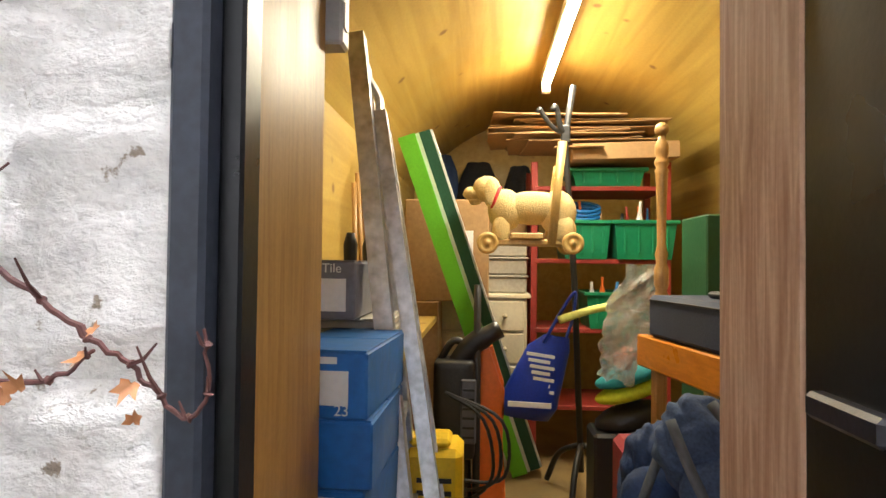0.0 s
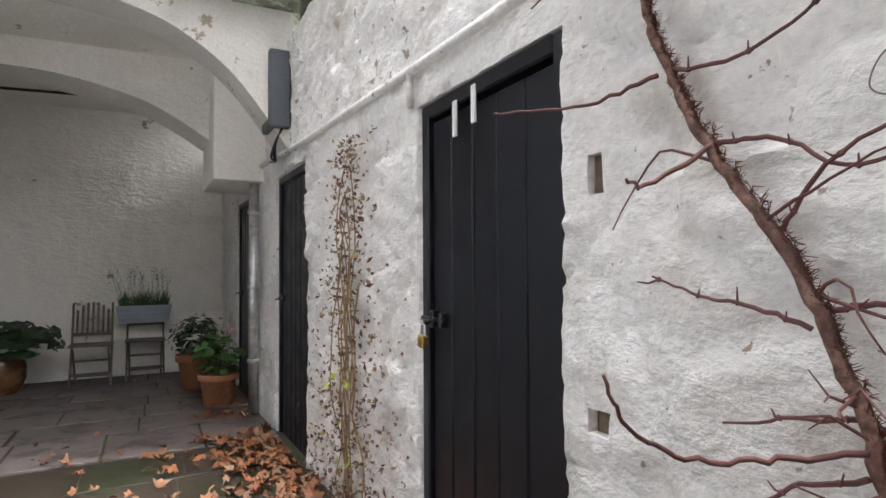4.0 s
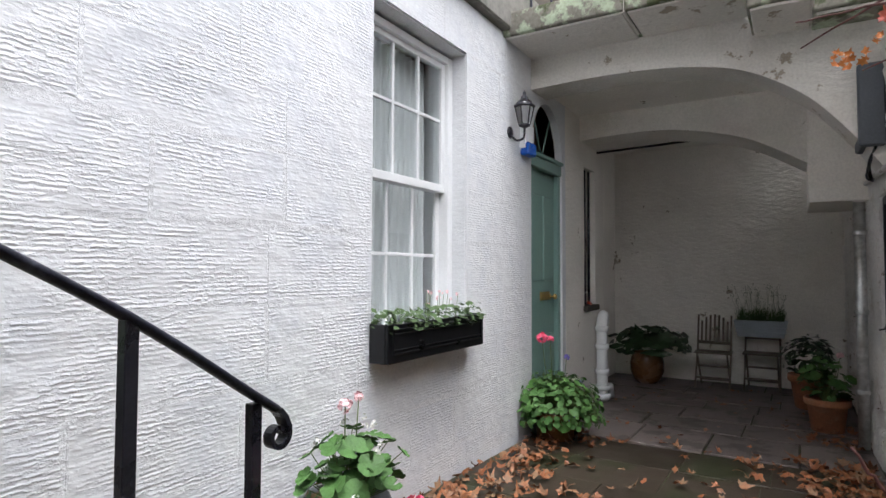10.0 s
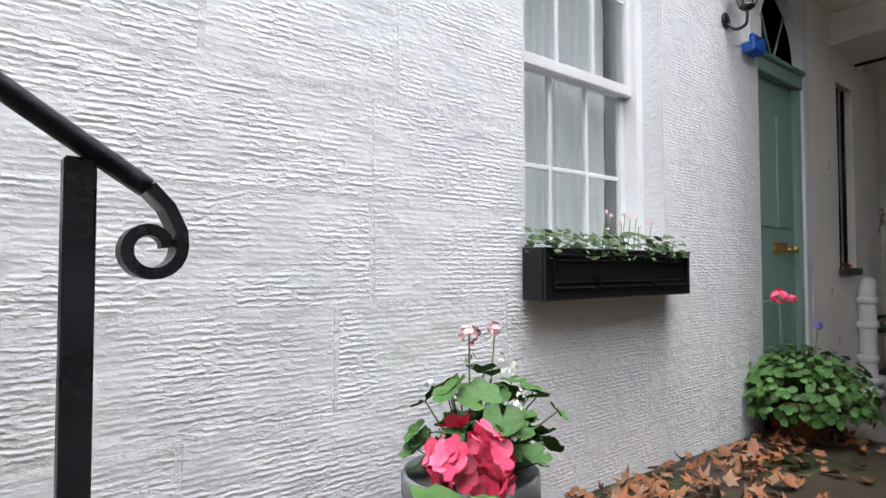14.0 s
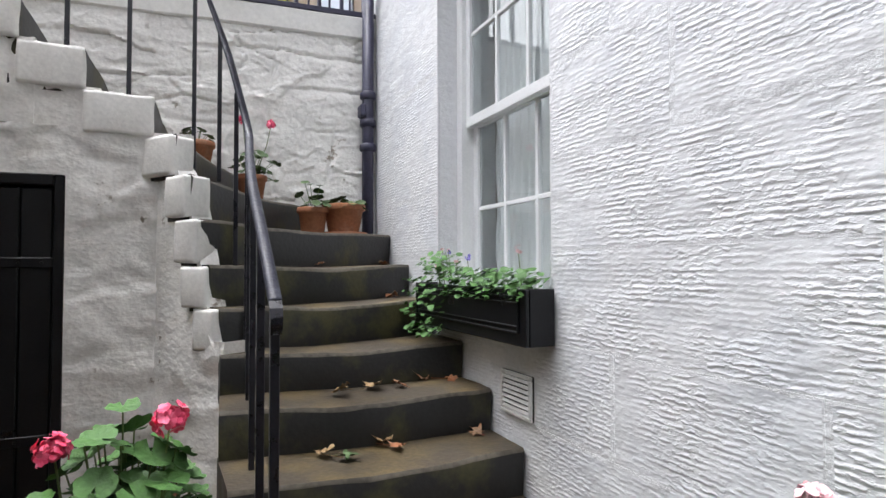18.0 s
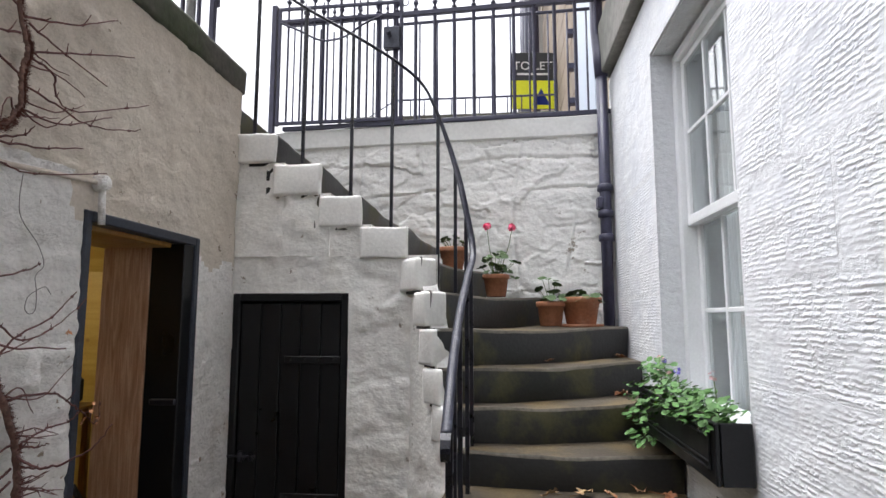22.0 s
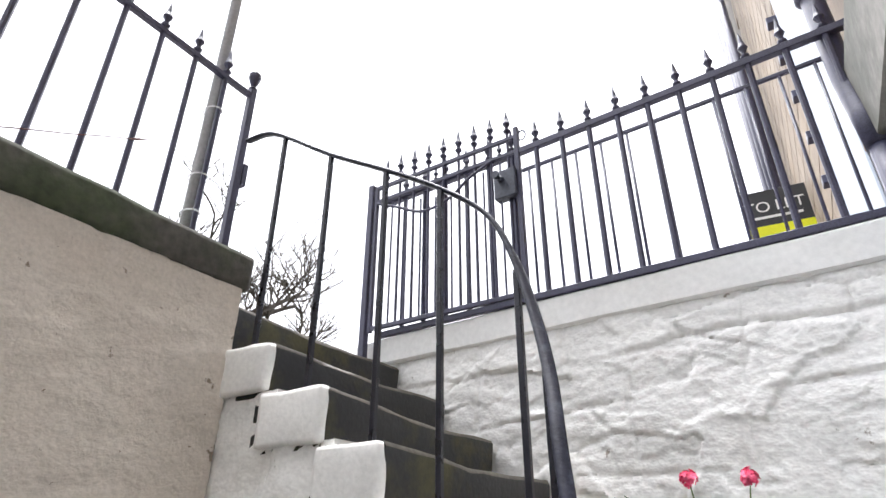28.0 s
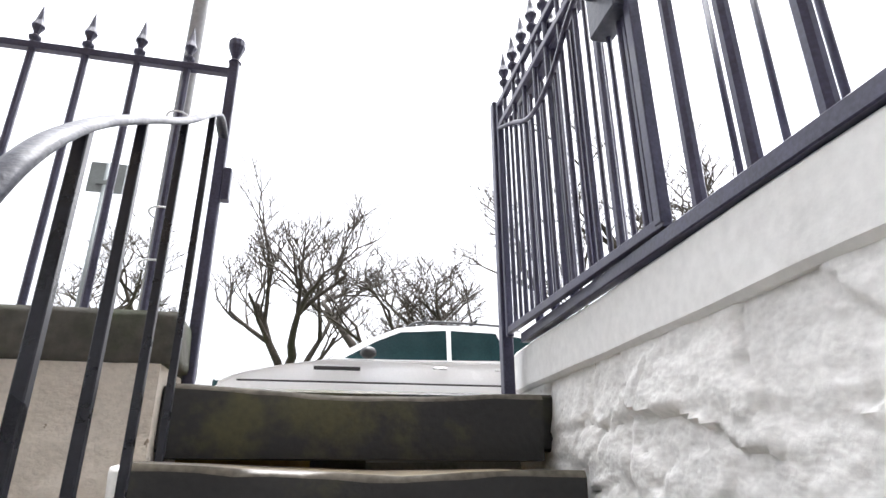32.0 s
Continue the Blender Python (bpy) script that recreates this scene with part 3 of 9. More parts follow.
end_wall = structure(sheet_wall("wall_end", (end_x(0.4), 0.4, 0.0), (end_x(-2.6) - end_x(0.4), -3.0, 0), (-1, 0.075, 0), 3.01, 3.0, M["rubble"], (), 0.0115, rub3, 0.3),
                     "thickly white painted rubble end wall beside the stair", "wall")
end_wall.data.set_sharp_from_angle(angle=radians(58))
bm = bmesh.new()
add_box(bm, (-0.019, -2.62, 2.965), (0.3, 0.4, 3.13), 0.012, Matrix(((1, 0.075, 0, 1.62), (0, 1, 0, 0), (0, 0, 1, 0), (0, 0, 0, 1))))
bmesh.ops.subdivide_edges(bm, edges=[e for e in bm.edges if e.calc_length() > 1], cuts=30)
for v in bm.verts:
    v.co += Vector((noise.noise(v.co * 3) * 0.006, 0, noise.noise(v.co * 3 + Vector((5, 0, 0))) * 0.005))
structure(part("trim_end_coping", bm, M["smooth_white"]), "white painted coping on the end wall", "coping")

# mossy coping on the cellar wall: one stone after another
coping = structure(empty("trim_coping"), "dark mossy stone coping on the cellar wall", "coping")
cx = -4.6
random.seed(5)
while cx < 0.43:
    nx = min(0.44, cx + random.uniform(0.9, 1.3))
    if 0.44 - nx < 0.3:
        nx = 0.44
    bm = bmesh.new()
    add_box(bm, (cx + 0.004, -0.02, CELLAR_TOP), (nx - 0.004, 0.42, COPING_Z), 0.022, seg=2)
    bmesh.ops.subdivide_edges(bm, edges=[e for e in bm.edges if e.calc_length() > 0.3], cuts=8)
    for v in bm.verts:
        v.co += noise.noise_vector(v.co * 5) * 0.012
    part("stone", bm, M["coping"], coping, smooth=True)
    cx = nx

# ceilings: porch vaults
def arch_wall(name, x0, x1, prof, ztop, material, label):
    """A wall across the courtyard whose lower edge follows the profile of (y, z)."""
    bm = bmesh.new()
    n = len(prof)
    f, b = [], []
    for y, z in prof:
        f.append((bm.verts.new((x1, y, z)), bm.verts.new((x1, y, ztop))))
        b.append((bm.verts.new((x0, y, z)), bm.verts.new((x0, y, ztop))))
    for i in range(n - 1):
        bm.faces.new((f[i][0], f[i + 1][0], f[i + 1][1], f[i][1]))
        bm.faces.new((b[i][0], b[i][1], b[i + 1][1], b[i + 1][0]))
        bm.faces.new((f[i][0], b[i][0], b[i + 1][0], f[i + 1][0]))
        bm.faces.new((f[i][1], f[i + 1][1], b[i + 1][1], b[i][1]))
    for i in (0, n - 1):
        bm.faces.new((f[i][0], f[i][1], b[i][1], b[i][0]))
    bmesh.ops.recalc_face_normals(bm, faces=bm.faces[:])
    return structure(part(name, bm, material), label, "arch")


arch1 = [(p.y, p.z) for p in spline([(0, -2.52, 3.09), (0, -2.1, 3.105), (0, -1.65, 3.10), (0, -1.2, 3.06), (0, -0.8, 2.955), (0, -0.45, 2.73), (0, -0.2, 2.45), (0, 0.03, 2.12)], 8)]
arch_wall("wall_arch", -5.32, -4.96, arch1, 3.365, M["vault_dimmed"], "white painted segmental arch carrying the entrance bridge")
arch2 = [(p.y, p.z) for p in spline([(0, -2.66, 2.885), (0, -2.1, 2.92), (0, -1.57, 2.905), (0, -1.035, 2.79), (0, -0.715, 2.65), (0, -0.41, 2.46)], 6)] + [(0.03, 2.12)]
arch_wall("wall_arch_rear", -6.9, -6.3, arch2, 3.3, M["vault"], "white painted inner arch with a square block at its springing")
structure(box("wall_springer", (-6.9, -0.42, 2.068), (-5.895, 0.03, 3.1), M["vault"], None, 0.006), "white painted square block at the springing of the inner arch", "block")
# thin black tube added to draw the shadow gap behind the inner arch
tagged(tube("ceiling_shadow_line", [(-6.92, -2.63, 2.875), (-6.92, -2.0, 2.89), (-6.92, -1.03, 2.92)], 0.013, M["black"], None, 8), "black tube drawn as the shadow line along the back of the inner arch", "cable")
box("ceiling_porch", (-6.35, -3.0, 3.16), (-5.3, 0.1, 3.42), M["vault"], None, 0.0)
structure(bpy.data.objects["ceiling_porch"], "white limewashed porch ceiling", "ceiling")
box("ceiling_recess", (-9.3, -3.1, 3.28), (-6.85, 0.2, 3.5), M["vault"], None, 0.0)
structure(bpy.data.objects["ceiling_recess"], "white limewashed recess ceiling", "ceiling")
# bridge slabs and entrance steps above the arch
bridge = structure(empty("trim_bridge"), "weathered stone landing and steps of the street entrance above the arch", "bridge")
for lo, hi in [((-5.6, -2.5, 3.37), (-4.40, -1.55, 3.56)), ((-5.6, -1.545, 3.37), (-4.41, -0.78, 3.555)), ((-5.6, -0.765, 3.205), (-4.42, -0.40, 3.365)), ((-5.3, -0.395, 3.17), (-4.62, 0.34, 3.30))]:
    bm = bmesh.new()
    add_box(bm, lo, hi, 0.02, seg=2)
    bmesh.ops.subdivide_edges(bm, edges=[e for e in bm.edges if e.calc_length() > 0.2], cuts=6)
    for v in bm.verts:
        v.co += noise.noise_vector(v.co * 5) * 0.010
    part("stone", bm, M["coping_pale"], bridge, smooth=True)
    box("soffit", (lo[0] + 0.64, lo[1] + 0.02, lo[2] - 0.016), (hi[0] - 0.03, hi[1] - 0.01, lo[2] + 0.03), M["vault_dimmed"], bridge, 0.006, "white painted underside")
    box("side_face", (-4.9, hi[1] - 0.012, lo[2] - 0.01), (hi[0] - 0.03, hi[1] + 0.012, hi[2] - 0.03), M["vault_dimmed"], bridge, 0.006)
box("wall_bridge_deck", (-9.3, -2.6, 3.5), (-5.5, 0.3, 3.62), M["band"], bridge, 0.0)

# green door opening: arched recess
def arched_door_wall():
    x0, x1 = -5.84, -4.95
    wl, wr, zs = -5.74, -4.965, 2.56
    n = 14
    r = (wr - wl) / 2
    cxm = (wl + wr) / 2
    arc = [(cxm + r * math.cos(math.pi * i / n), zs + r * 1.28 * math.sin(math.pi * i / n)) for i in range(n + 1)]
    outer = [(x1, zs - 0.001)] + [(min(x1, max(x0, cxm + (r + 0.6) * math.cos(math.pi * i / n))), 3.42) for i in range(1, n)] + [(x0, zs - 0.001)]
    bm = bmesh.new()
    ring = []
    for (ax, az), (ox, oz) in zip(arc, outer):
        ring.append([bm.verts.new((ax, HOUSE_Y, az)), bm.verts.new((ax, HOUSE_Y - 0.40, az)), bm.verts.new((ox, HOUSE_Y, oz))])
    for a, b in zip(ring, ring[1:]):
        bm.faces.new((a[0], b[0], b[2], a[2]))
        bm.faces.new((a[0], a[1], b[1], b[0]))
    add_box(bm, (wr, HOUSE_Y - 0.4, 0), (x1, HOUSE_Y, zs))
    add_box(bm, (x0, HOUSE_Y - 0.4, 0), (wl, HOUSE_Y, zs))
    return part("wall_doorway", bm, M["house_smooth"])


structure(arched_door_wall(), "white painted arched doorway surround", "wall")

# facade above: string course and sandstone
structure(box("trim_string_course", (-14, HOUSE_Y - 0.3, 3.42), (1.45, HOUSE_Y + 0.07, 3.86), M["band"], None, 0.012), "grey weathered projecting string course", "string course")
structure(box("wall_facade", (-14, HOUSE_Y - 0.6, 3.86), (40, HOUSE_Y - 0.055, 14.0), M["mortar"], None, 0.0), "tall brown sandstone facade of the terrace", "facade")
structure(box("wall_basement_next", (1.45, HOUSE_Y - 0.6, 0), (40, HOUSE_Y - 0.055, 3.86), M["sand"], None, 0.0), "neighbouring facade base", "wall")

# pavement, road and park at street level
structure(box("pavement", (-40, 0.36, 2.75), (40, 5.4, STREET_Z), M["pave"], None, 0.01), "grey flagged street pavement", "pavement")
structure(box("pavement_entry", (0.36, 0.07, 2.74), (1.66, 0.37, STREET_Z - 0.003), M["riser"], None, 0.01), "dark top step at the street", "step")
structure(box("pavement_next", (1.75, -2.55, 2.7), (40, 0.36, STREET_Z), M["pave"], None, 0.0), "flagged forecourt of the next house", "pavement")
structure(box("trim_kerb", (-40, 5.4, 2.6), (40, 5.55, STREET_Z), M["band"], None, 0.01), "stone kerb", "kerb")
structure(box("road", (-60, 5.55, 2.6), (60, 14.0, STREET_Z - 0.12), M["asphalt"], None, 0.0), "asphalt street", "road")
bm = bmesh.new()
bmesh.ops.create_grid(bm, x_segments=20, y_segments=20, size=400, matrix=Matrix.Translation((0, 413.5, 2.78)))
structure(part("ground", bm, M["grass"]), "grass of the park across the street reaching the horizon", "ground")

# storeroom shell
SZ = 0.2
RX0, RX1, RY1 = -1.15, 0.75, 4.1
ply = wood_mat("yellow plywood", (0.45, 0.31, 0.07), (0.36, 0.23, 0.042), axis=1, rough=0.5, scale=0.45)
nt = ply.node_tree
vo = nt.nodes.new("ShaderNodeTexVoronoi")
vo.inputs["Scale"].default_value = 4.2
kr = nt.nodes.new("ShaderNodeMapRange")
kr.inputs["From Min"].default_value, kr.inputs["From Max"].default_value = 0.05, 0.11
kr.inputs["To Min"].default_value, kr.inputs["To Max"].default_value = 1.0, 0.0
nt.links.new(node_of(ply, "ShaderNodeNewGeometry")[0].outputs["Position"], vo.inputs["Vector"])
nt.links.new(vo.outputs["Distance"], kr.inputs["Value"])
kx = nt.nodes.new("ShaderNodeMix")
kx.data_type = "RGBA"
kx.inputs[7].default_value = (0.20, 0.10, 0.025, 1)
scale_node = [x for x in node_of(ply, "ShaderNodeVectorMath") if x.operation == "SCALE"][0]
nt.links.new(scale_node.inputs[0].links[0].from_socket, kx.inputs[6])
nt.links.new(kr.outputs[0], kx.inputs[0])
nt.links.new(kx.outputs[2], scale_node.inputs[0])
M["liner"] = wood_mat("varnished pine jamb", (0.37, 0.205, 0.055), (0.27, 0.135, 0.03), axis=2, rough=0.5, scale=1.6)
M["liner_grey"] = wood_mat("weathered pine jamb", (0.60, 0.40, 0.27), (0.36, 0.19, 0.11), axis=2, rough=0.7, scale=1.5)
carpet = mat("sisal carpet", (0.30, 0.21, 0.09), rough=0.95, var=0.25, fine=180, coarse=5, bump=0.8)
structure(box("floor_store", (RX0, 0.0, SZ - 0.1), (RX1, RY1, SZ), carpet, None, 0.0), "ribbed sisal matting on the storeroom floor", "floor")
structure(box("wall_store_west", (RX0 - 0.1, 0.43, 0), (RX0, RY1, 2.3), ply, None, 0.0), "plywood lined storeroom wall", "wall")
structure(box("wall_store_east", (RX1, 0.43, 0), (RX1 + 0.1, RY1, 2.3), ply, None, 0.0), "plywood lined storeroom wall", "wall")
structure(box("wall_store_back", (RX0 - 0.1, RY1, 0), (RX1 + 0.1, RY1 + 0.1, 2.8), ply, None, 0.0), "plywood storeroom back wall", "wall")
structure(box("wall_store_front_west", (RX0 - 0.1, 0.425, 0), (-0.90, 0.45, 2.75), ply, None, 0.0), "plywood beside the storeroom doorway", "wall")
structure(box("wall_store_front_east", (-0.03, 0.425, 0), (RX1 + 0.1, 0.45, 2.75), ply, None, 0.0), "plywood beside the storeroom doorway", "wall")
structure(box("wall_store_front_head", (-0.90, 0.425, 1.98), (-0.03, 0.45, 2.75), ply, None, 0.0), "plywood above the storeroom doorway", "wall")
bm = bmesh.new()
cprof = [(RX0 - 0.08, 1.75), (RX0 + 0.15, 2.08), (-0.62, 2.35), (-0.2, 2.47), (0.25, 2.36), (RX1 - 0.15, 2.08), (RX1 + 0.08, 1.75)]
sp = spline([(a, 0, b) for a, b in cprof], 6)
rows_ = [[bm.verts.new((p.x, y, p.z + d)) for p in sp] for y, d in ((0.42, 0), (RY1 + 0.02, 0), (RY1 + 0.02, 0.03), (0.42, 0.03))]
for r0, r1 in ((0, 1), (1, 2), (2, 3), (3, 0)):
    for i in range(len(sp) - 1):
        bm.faces.new((rows_[r0][i], rows_[r0][i + 1], rows_[r1][i + 1], rows_[r1][i]))
structure(part("ceiling_store", bm, ply, smooth=False), "bent plywood storeroom ceiling with knots", "ceiling")
structure(box("ceiling_store_cover", (RX0 - 0.3, 0.43, 2.55), (RX1 + 0.3, RY1 + 0.2, 2.75), M["mortar"], None, 0.0), "slab above the storeroom", "ceiling")

# ---- doors ----
def plank_door(name, w, h, planks, paint, label, frame_w=0.055, m=None, strap=True, bolt=True, leaf_turn=0.0, plates=False, stop_d=0.02):
    """A ledged plank door in its frame; origin at the sill's outer left corner, width along +x, outside towards -y."""
    door = empty(name, m or Matrix())
    structure(door, label, "door")
    box("frame", (0, -0.01, 0), (frame_w, 0.06, h), paint, door, 0.006)
    box("frame", (w - frame_w, -0.01, 0), (w, 0.06, h), paint, door, 0.006)
    box("frame", (frame_w, -0.012, h - frame_w * 1.1), (w - frame_w, 0.06, h), paint, door, 0.006)
    lw = w - 2 * frame_w - 0.006
    leaf = empty("leaf")
    leaf.parent = door
    hx = w - frame_w - 0.003
    leaf.matrix_local = Matrix.Translation((hx, stop_d - 0.01, 0)) @ Matrix.Rotation(radians(leaf_turn), 4, "Z")
    pw = lw / planks
    lh = h - frame_w * 1.1 - 0.012
    for i in range(planks):
        x0 = -lw + i * pw
        bm = bmesh.new()
        add_box(bm, (x0 + 0.003, random.uniform(-0.002, 0.002), 0.012), (x0 + pw - 0.003, 0.028, lh), 0.005)
        part("plank", bm, paint, leaf)
    box("ledge", (-lw + 0.02, 0.028, 0.2), (-0.02, 0.05, 0.32), paint, leaf, 0.004)
    box("ledge", (-lw + 0.02, 0.028, lh - 0.4), (-0.02, 0.05, lh - 0.28), paint, leaf, 0.004)
    if strap:
        for z in (0.3, lh - 0.36):
            bm = bmesh.new()
            add_box(bm, (-lw * 0.55, -0.008, z), (0.01, 0.0, z + 0.045), 0.003)
            for k in range(4):
                add_lathe(bm, [(0.007, 0), (0.005, 0.005)], 8, Matrix.Translation((-0.04 - k * lw * 0.14, -0.008, z + 0.022)) @ Matrix.Rotation(radians(90), 4, "X"))
            part("strap_hinge", bm, paint, leaf)
    if bolt:
        bz = 0.92 if bolt is True else bolt
        bm = bmesh.new()
        add_tube(bm, [(-lw - 0.045, -0.022, bz), (-lw + 0.13, -0.022, bz)], 0.008, 8)
        add_box(bm, (-lw + 0.02, -0.03, bz - 0.03), (-lw + 0.05, 0.0, bz + 0.03), 0.004)
        add_box(bm, (-lw + 0.09, -0.03, bz - 0.025), (-lw + 0.115, 0.0, bz + 0.025), 0.004)
        add_tube(bm, [(-lw + 0.07, -0.025, bz), (-lw + 0.075, -0.07, bz - 0.01)], 0.006, 6)
        part("bolt", bm, M["iron"], leaf, "black iron sliding bolt")
    if plates:
        for k, x in enumerate((-lw * 0.72, -lw * 0.55)):
            box("plate", (x, -0.028, lh - 0.095 + 0.02 * k), (x + 0.026, -0.020, lh + 0.025 + 0.02 * k), M["white"], leaf, 0.002, "small white metal plate")
    return door, leaf


random.seed(11)
plank_door("door_1", D3[1] - D3[0], D3[2], 5, M["slate"], "blue-black painted plank cellar door, closed with bolt and padlock", m=Matrix.Translation((D3[0], 0.02, 0)), bolt=1.16, plates=True, frame_w=0.05, strap=False)
plank_door("door_2", D2[1] - D2[0], D2[2], 6, M["slate"], "closed black plank cellar door beside the arch", m=Matrix.Translation((D2[0], 0.03, 0)), frame_w=0.05, bolt=1.1)
plank_door("door_3", DF[1] - DF[0], DF[2], 6, M["black"], "closed black plank cellar door under the arch", m=Matrix.Translation((DF[0], 0.03, 0)), frame_w=0.05, bolt=1.05)
d4, leaf4 = plank_door("door_4", D4[1] - D4[0], D4[2], 5, M["black"], "black plank storeroom door folded back open inside the doorway", m=Matrix.Translation((D4[0], 0.0, 0)), frame_w=0.042, bolt=1.12, leaf_turn=180, stop_d=0.0)
for o in d4.children:
    if o.name.startswith("frame"):
        o.data.materials[0] = M["slate_frame"]
leaf4.location = (0.845, 0.508, 0.205)
plank_door("door_5", 0.725, SD[2] - 0.19, 5, M["black"], "low closed black plank door under the stair", m=Matrix.Translation((SDX + 0.01, 0.0, 0.19)) @ Matrix.Rotation(radians(-90), 4, "Z"), frame_w=0.045, bolt=0.55)


def padlock(mx, tilt, label):
    e = empty("padlock", mx @ Matrix.Rotation(radians(tilt), 4, "Y"))
    tagged(e, label, "padlock")
    box("lock_body", (-0.022, -0.012, -0.075), (0.022, 0.012, -0.03), M["brass"], e, 0.004)
    tube("shackle", [(-0.014, 0, -0.032), (-0.014, 0, -0.008), (-0.008, 0, 0.006), (0.008, 0, 0.006), (0.014, 0, -0.008), (0.014, 0, -0.032)], 0.004, M["steel"], e, 8)
    return e


padlock(Matrix.Translation((D3[0] + 0.088, -0.028, 1.135)), 6, "brass padlock hanging on the cellar door bolt")

# wood liner of the storeroom doorway
liner = structure(empty("trim_liner"), "bare timber lining of the storeroom doorway", "door lining")
box("jamb_lining", (-0.93, 0.072, 0.0), (-0.868, 0.45, 1.96), M["liner"], liner, 0.004)
box("jamb_lining", (-0.165, 0.186, 0.0), (-0.03, 0.45, 1.96), M["liner_grey"], liner, 0.004, "reddish weathered timber jamb")
box("head_lining", (-0.868, 0.072, 1.92), (-0.165, 0.45, 1.965), M["liner"], liner, 0.004)
box("door_stop", (-0.863, 0.02, 0.0), (-0.835, 0.07, 1.92), M["black"], liner, 0.004)
box("threshold", (-0.9, 0.0, 0.0), (-0.05, 0.45, SZ + 0.004), M["coping"], liner, 0.01)
box("bolt_keep", (-0.190, 0.0, 1.118), (-0.164, 0.137, 1.150), M["iron"], liner, 0.006, "black iron bolt keep")
box("jamb_face", (-0.163, 0.0, 0.0), (-0.075, 0.184, 1.94), M["black"], liner, 0.004)

# green front door in the arched recess
gd = structure(empty("door_6"), "sage green painted front door with brass letterbox, closed", "door")
gd.location = (0.06, 0.26, 0.0)
GY = -2.83
box("frame", (-5.80, GY - 0.03, 0.05), (-5.73, GY + 0.06, 2.43), M["green"], gd, 0.006)
box("frame", (-5.09, GY - 0.03, 0.05), (-5.02, GY + 0.06, 2.43), M["green"], gd, 0.006)
box("transom", (-5.80, GY - 0.03, 2.43), (-5.02, GY + 0.075, 2.53), M["green"], gd, 0.008)
box("cornice", (-5.80, GY - 0.03, 2.53), (-5.02, GY + 0.10, 2.565), M["green"], gd, 0.008)
leafg = box("leaf", (-5.73, GY - 0.02, 0.06), (-5.09, GY + 0.02, 2.43), M["green"], gd, 0.003)
for x0, x1, z0, z1 in [(-5.67, -5.44, 0.25, 0.9), (-5.38, -5.15, 0.25, 0.9), (-5.67, -5.44, 1.4, 2.2), (-5.38, -5.15, 1.4, 2.2)]:
    box("panel", (x0, GY + 0.012, z0), (x1, GY + 0.032, z1), M["green"], leafg, 0.008)
bm = bmesh.new()
add_box(bm, (-5.60, GY + 0.02, 1.22), (-5.36, GY + 0.028, 1.30), 0.003)
add_box(bm, (-5.585, GY + 0.028, 1.235), (-5.375, GY + 0.034, 1.285), 0.004)
part("letterbox", bm, M["brass"], gd, "polished brass letterbox")
lathe("knob", [(0.026, 0), (0.026, 0.005), (0.009, 0.012), (0.009, 0.03), (0.026, 0.042), (0.028, 0.055), (0.016, 0.068)], M["brass"], gd, 16, Matrix.Translation((-5.62, GY + 0.02, 1.25)) @ Matrix.Rotation(radians(-90), 4, "X"), "round brass door knob")
fan = bmesh.new()
pts = [(-5.41 + 0.385 * math.cos(math.pi * i / 14), GY + 0.01, 2.565 + 0.49 * math.sin(math.pi * i / 14)) for i in range(15)]
vs = [fan.verts.new(p) for p in pts]
fan.faces.new(vs)
bmesh.ops.solidify(fan, geom=fan.faces[:], thickness=0.006)
amber = mat("dull salmon fanlight panel", (0.44, 0.30, 0.23), rough=0.5, var=0.3, coarse=5)
part("fanlight_pane", fan, amber, gd, "semicircular salmon fanlight")
for a in (55, 125):
    p = (-5.41 + 0.37 * math.cos(radians(a)), GY + 0.02, 2.565 + 0.47 * math.sin(radians(a)))
    tube("fanlight_bar", [(-5.41, GY + 0.02, 2.565), p], 0.008, M["green"], gd, 6)
box("doorstep", (-5.84, HOUSE_Y - 0.6, 0.0), (-5.03, HOUSE_Y - 0.27, 0.09), M["coping"], gd, 0.01)

